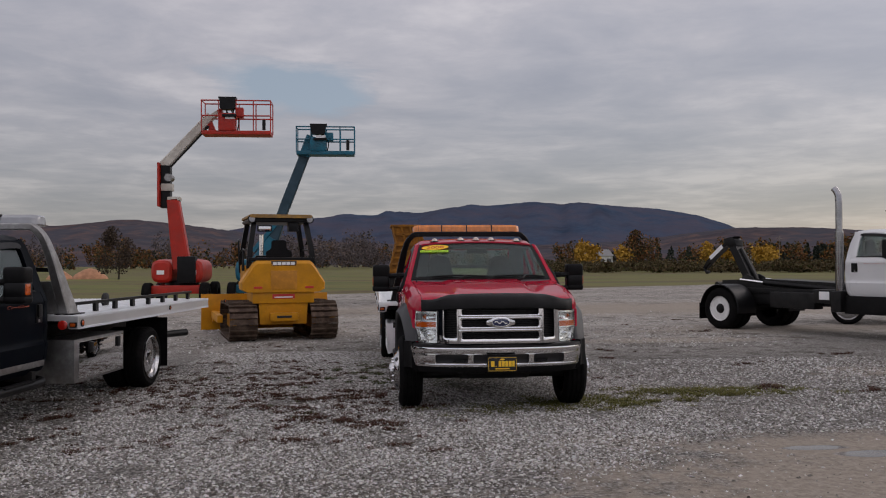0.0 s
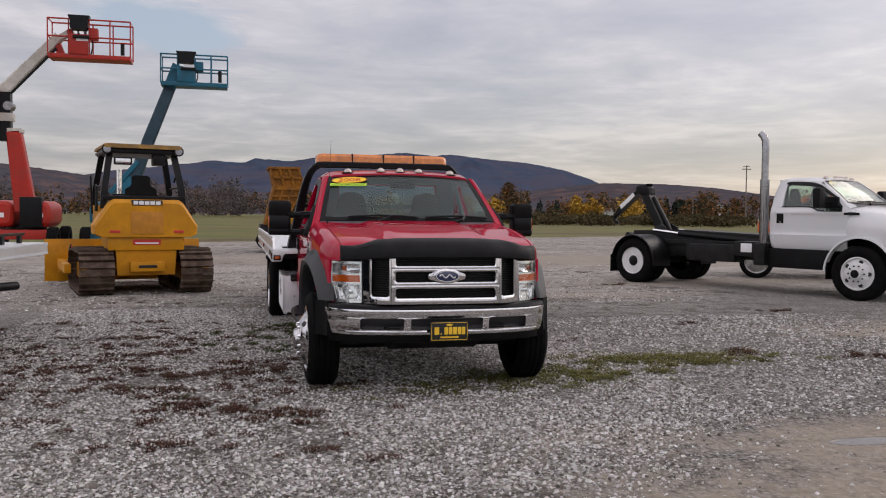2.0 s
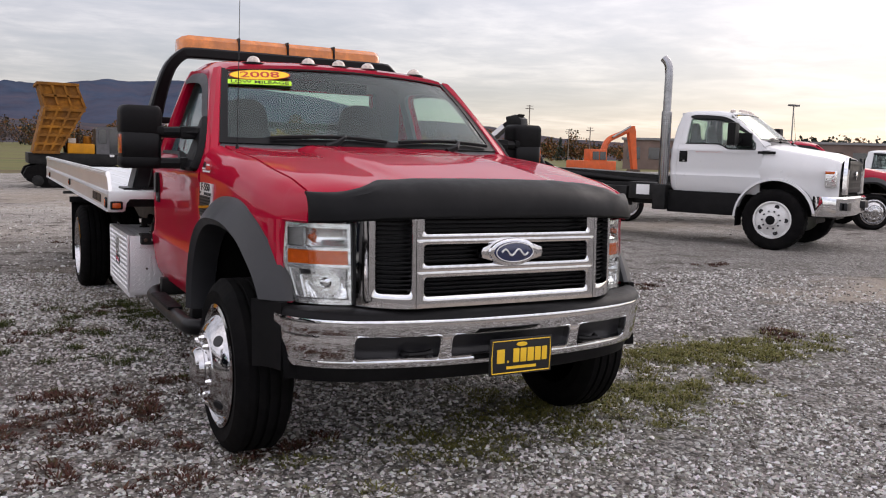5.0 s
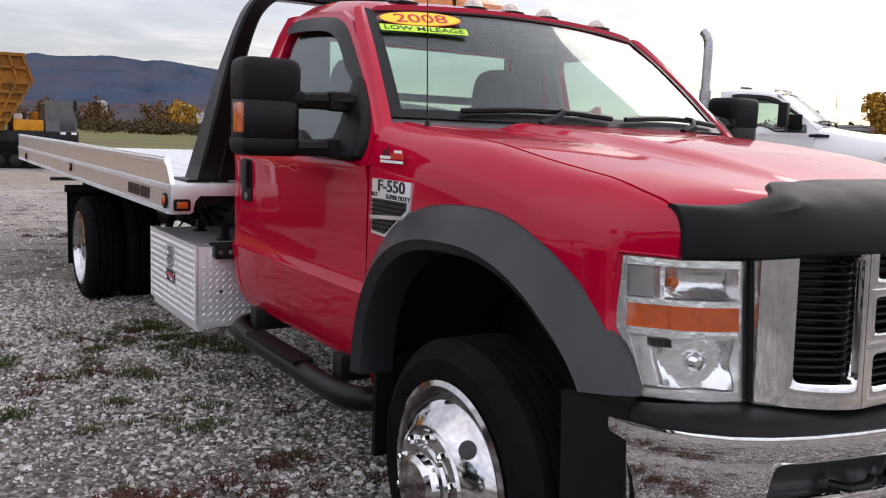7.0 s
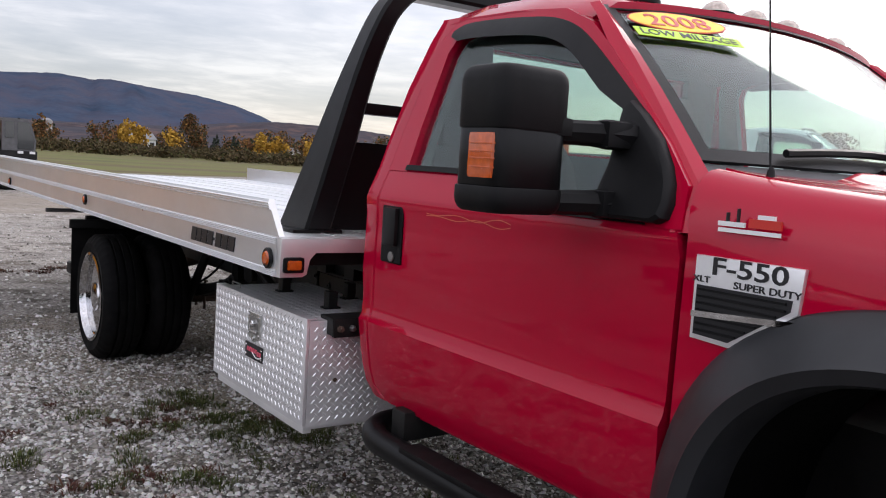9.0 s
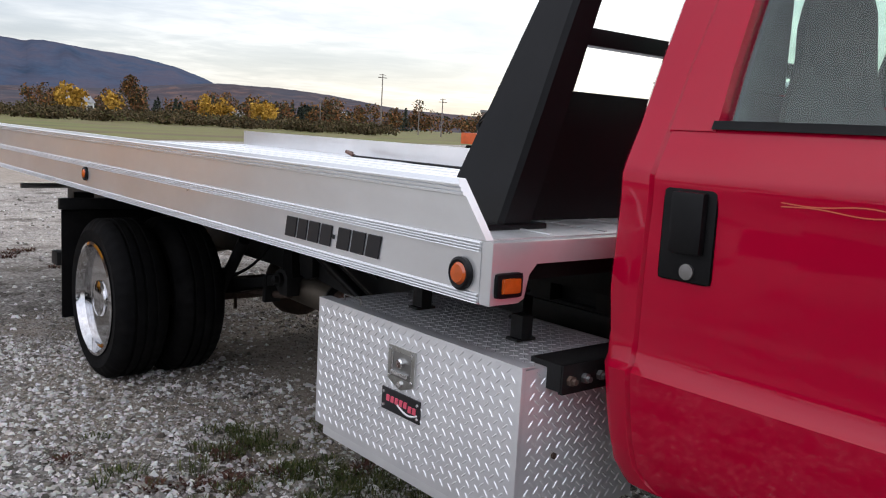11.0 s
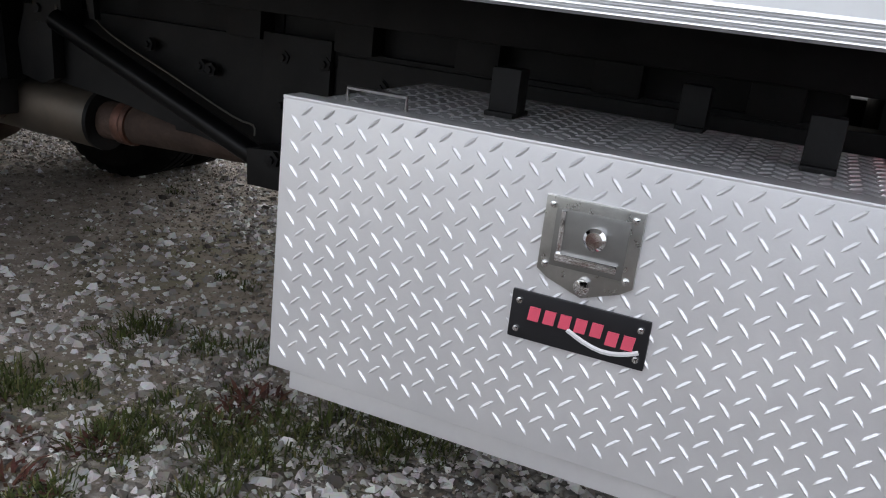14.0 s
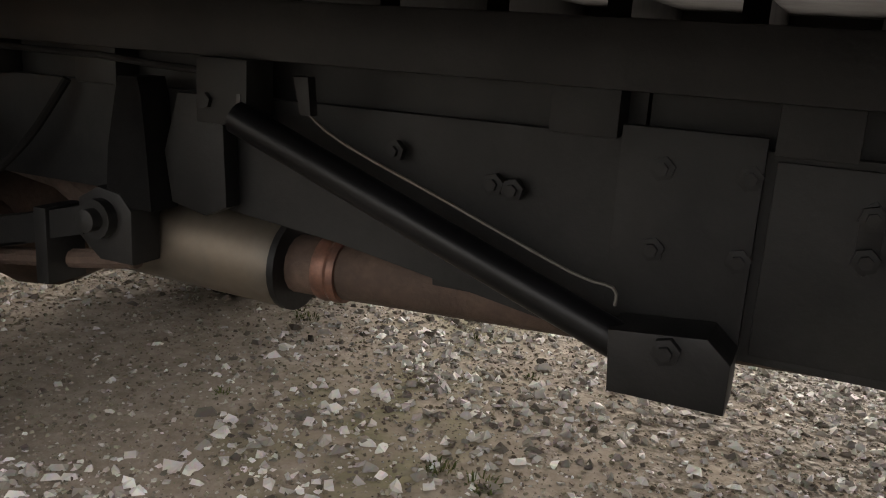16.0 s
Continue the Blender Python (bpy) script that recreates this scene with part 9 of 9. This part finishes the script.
boom(red_lift, "jib", (-6.7, 36.0, 7.75), (-6.45, 36.0, 7.1), 0.13, 0.13, 0.13, LIFT_RED)
basket(red_lift, LIFT_RED, -6.85, -4.05, 7.0, 35.4, 0.9, 1.40)
blue_lift = thing("boom_lift", "teal blue telescopic boom lift with a raised basket", "boom lift")
lift_base(blue_lift, LIFT_BLUE, -4.6, 37.5)
boom(blue_lift, "main_boom", (-4.50, 36.6, 1.4), (-3.52, 36.6, 4.3), 0.24, 0.20, 0.22, BOOM_STEEL, "dark telescopic boom")
boom(blue_lift, "inner_boom", (-3.58, 36.6, 4.1), (-2.72, 36.6, 6.35), 0.22, 0.20, 0.17, BOOM_STEEL)
boom(blue_lift, "boom_cylinder", (-4.9, 36.4, 2.2), (-3.9, 36.4, 3.4), 0.09, 0.09, 0.09, LIFT_BLUE)
boom(blue_lift, "boom_root", (-4.9, 36.6, 1.3), (-4.0, 36.6, 2.7), 0.4, 0.3, 0.3, LIFT_BLUE)
boom(blue_lift, "boom_head", (-2.75, 36.5, 6.25), (-2.45, 36.5, 7.1), 0.22, 0.20, 0.18, LIFT_BLUE)
basket(blue_lift, LIFT_BLUE, -3.06, -0.62, 6.28, 36.1, 0.85, 1.18)

# ---- tracked dump carrier behind the trucks ----
carrier = thing("dump_carrier", "yellow tracked dump carrier with its ribbed box raised", "dump carrier", pose(0, 35.0, 0))
for y in (0.0, 1.75):
    trk = part("track", loft([[(x, yy, z) for x, z in ((0.55, 0.22), (0.45, 0.40), (0.55, 0.62), (0.9, 0.74), (3.1, 0.74), (3.42, 0.60), (3.48, 0.40), (3.3, 0.12), (2.9, 0.0), (1.0, 0.0))] for yy in (y, y + 0.55)]), RUBBER, carrier, "black rubber track")
    for k in range(6):
        part("road_wheel", lathe([(0.17, 0), (0.17, 0.03), (0.08, 0.05), (0.01, 0.05)], (0.85 + k * 0.45, y - 0.002, 0.22), (0, -1, 0), 14), FRAME_BLACK, trk)
part("deck_frame", box(0.6, 3.45, 0.1, 2.2, 0.74, 1.08, 0.02), FRAME_BLACK, carrier)
dump = part("dump_box", loft([[(x, y, z) for x, z in ((0.74, 1.06), (1.44, 1.06), (2.27, 2.53), (1.09, 2.55))] for y in (0.05, 2.2)]), BED_SCALE_YELLOW, carrier, "raised ribbed yellow dump box")
part("end_wall", loft([[(x, y, z) for x, z in ((1.09, 2.555), (2.27, 2.535), (2.04, 3.18), (0.95, 3.18))] for y in (0.35, 2.2)]), BED_SCALE_YELLOW, dump)
part("top_lip", box(0.88, 2.10, 0.25, 2.25, 3.18, 3.27, 0.015), BED_SCALE_YELLOW, dump)
for k in range(6):
    t = k / 5.5
    xl, xr, z = 0.74 + 0.35 * t, 1.44 + 0.83 * t, 1.10 + 1.45 * t
    part("rib", box(xl - 0.03, xr + 0.05, -0.03, 0.06, z - 0.04, z + 0.04, 0.008), BED_SCALE_YELLOW, dump)
for u in (0.0, 0.33, 0.66, 1.0):
    part("upright_rib", loft([[(0.76 + 0.66 * u + d, -0.035, 1.08), (0.76 + 0.66 * u + d, 0.055, 1.08), (1.11 + 1.14 * u + d, 0.055, 2.54), (1.11 + 1.14 * u + d, -0.035, 2.54)] for d in (-0.035, 0.035)]), BED_SCALE_YELLOW, dump)
    part("end_rib", loft([[(1.11 + 1.14 * u + d, 0.26, 2.56), (1.11 + 1.14 * u + d, 0.36, 2.56), (0.97 + 1.06 * u + d, 0.36, 3.19), (0.97 + 1.06 * u + d, 0.26, 3.19)] for d in (-0.035, 0.035)]), BED_SCALE_YELLOW, dump)
part("end_rail", box(1.03, 2.16, 0.26, 0.36, 2.82, 2.90, 0.01), BED_SCALE_YELLOW, dump)
part("lift_ram", rod((1.75, 0.7, 1.05), (1.55, 0.7, 2.0), 0.07, None, 10), STEEL, carrier)
eng = part("engine_deck", box(1.72, 2.52, 0.15, 1.9, 1.08, 1.40, 0.04), CAT_YELLOW, carrier, "yellow engine deck")
part("air_filter", lathe([(0.12, 0), (0.13, 0.03), (0.13, 0.2), (0.09, 0.24), (0.01, 0.24)], (2.33, 0.5, 1.40), (0, 0, 1), 16), BED_SCALE_YELLOW, eng)
part("tank", box(1.74, 1.98, 0.25, 0.7, 1.40, 1.56, 0.04), LIFT_CREAM, eng)
part("muffler", rod((2.1, 0.9, 1.4), (2.1, 0.9, 1.62), 0.05, None, 10), RUST, eng)
ccab = part("operator_cab", loft([[(x, y, z) for x, z in ((2.56, 1.05), (3.40, 1.05), (3.42, 1.35), (3.27, 1.88), (3.18, 1.95), (2.62, 1.95), (2.56, 1.88))] for y in (0.12, 1.15)]), DARK_GREY, carrier, "grey operator cab with dark windows")
part("side_window", prism([(2.64, 1.42), (2.86, 1.42), (2.86, 1.86), (2.64, 1.86)], 1, 0.10, 0.125), DARK_GLASS, ccab)
part("door_window", prism([(2.95, 1.12), (3.35, 1.12), (3.37, 1.36), (3.22, 1.86), (2.95, 1.86)], 1, 0.10, 0.125), DARK_GLASS, ccab)
part("windscreen", loft([[(3.412, y, 1.30), (3.435, y, 1.36), (3.285, y, 1.87), (3.262, y, 1.86)] for y in (0.18, 1.1)]), DARK_GLASS, ccab)
for x in (2.95, 3.25):
    part("work_lamp", box(x, x + 0.14, 0.06, 0.12, 1.0, 1.07, 0.01), WHITE_INK, ccab)

# ---- orange excavator far off ----
digger = thing("excavator", "orange crawler excavator with its boom bent down", "excavator", pose(-0.25, 46.0, 0) @ Matrix.Diagonal((0.765, 0.77, 0.84, 1.0)))
for y in (0.0, 1.9):
    part("track", loft([[(x, yy, z) for x, z in ((40.4, 0.35), (40.7, 0.72), (43.3, 0.72), (43.6, 0.35), (43.3, 0.0), (40.7, 0.0))] for yy in (y, y + 0.5)]), RUBBER, digger)
part("house", box(40.0, 43.2, 0.1, 2.3, 0.8, 1.55, 0.08), EX_ORANGE, digger, "orange engine house")
xcab = part("operator_cab", box(40.7, 42.25, 0.1, 1.0, 1.5, 2.36, 0.06), EX_ORANGE, digger)
part("window", box(40.85, 41.45, 0.07, 0.12, 1.62, 2.2), DARK_GLASS, xcab)
part("window", box(41.55, 42.12, 0.07, 0.12, 1.62, 2.2), DARK_GLASS, xcab)
arm_ = smooth_curve([(42.45, 1.2, 1.3), (42.75, 1.2, 2.3), (43.2, 1.2, 3.05), (44.3, 1.2, 3.5), (45.6, 1.2, 3.95)], 3)
part("boom", tube(arm_, 0.2, 8, radii=[0.30 - 0.012 * i for i in range(len(arm_))]), EX_ORANGE, digger, "bent orange boom")
part("stick", loft([[(x + a * w, 1.2 + b * 0.16, z) for a, b in ((-1, -1), (1, -1), (1, 1), (-1, 1))] for x, z, w in ((45.55, 4.15, 0.18), (45.5, 3.7, 0.36), (45.8, 2.0, 0.26), (46.0, 1.0, 0.22))]), EX_ORANGE, digger)
part("boom_ram", rod((43.4, 0.95, 3.25), (45.2, 0.95, 4.1), 0.08, None, 8), STEEL, digger)
part("bucket", prism([(45.6, 1.0), (46.3, 1.0), (46.25, 0.4), (45.8, 0.15), (45.4, 0.5)], 1, 0.8, 1.6, 0.02), TRACK_STEEL, digger)
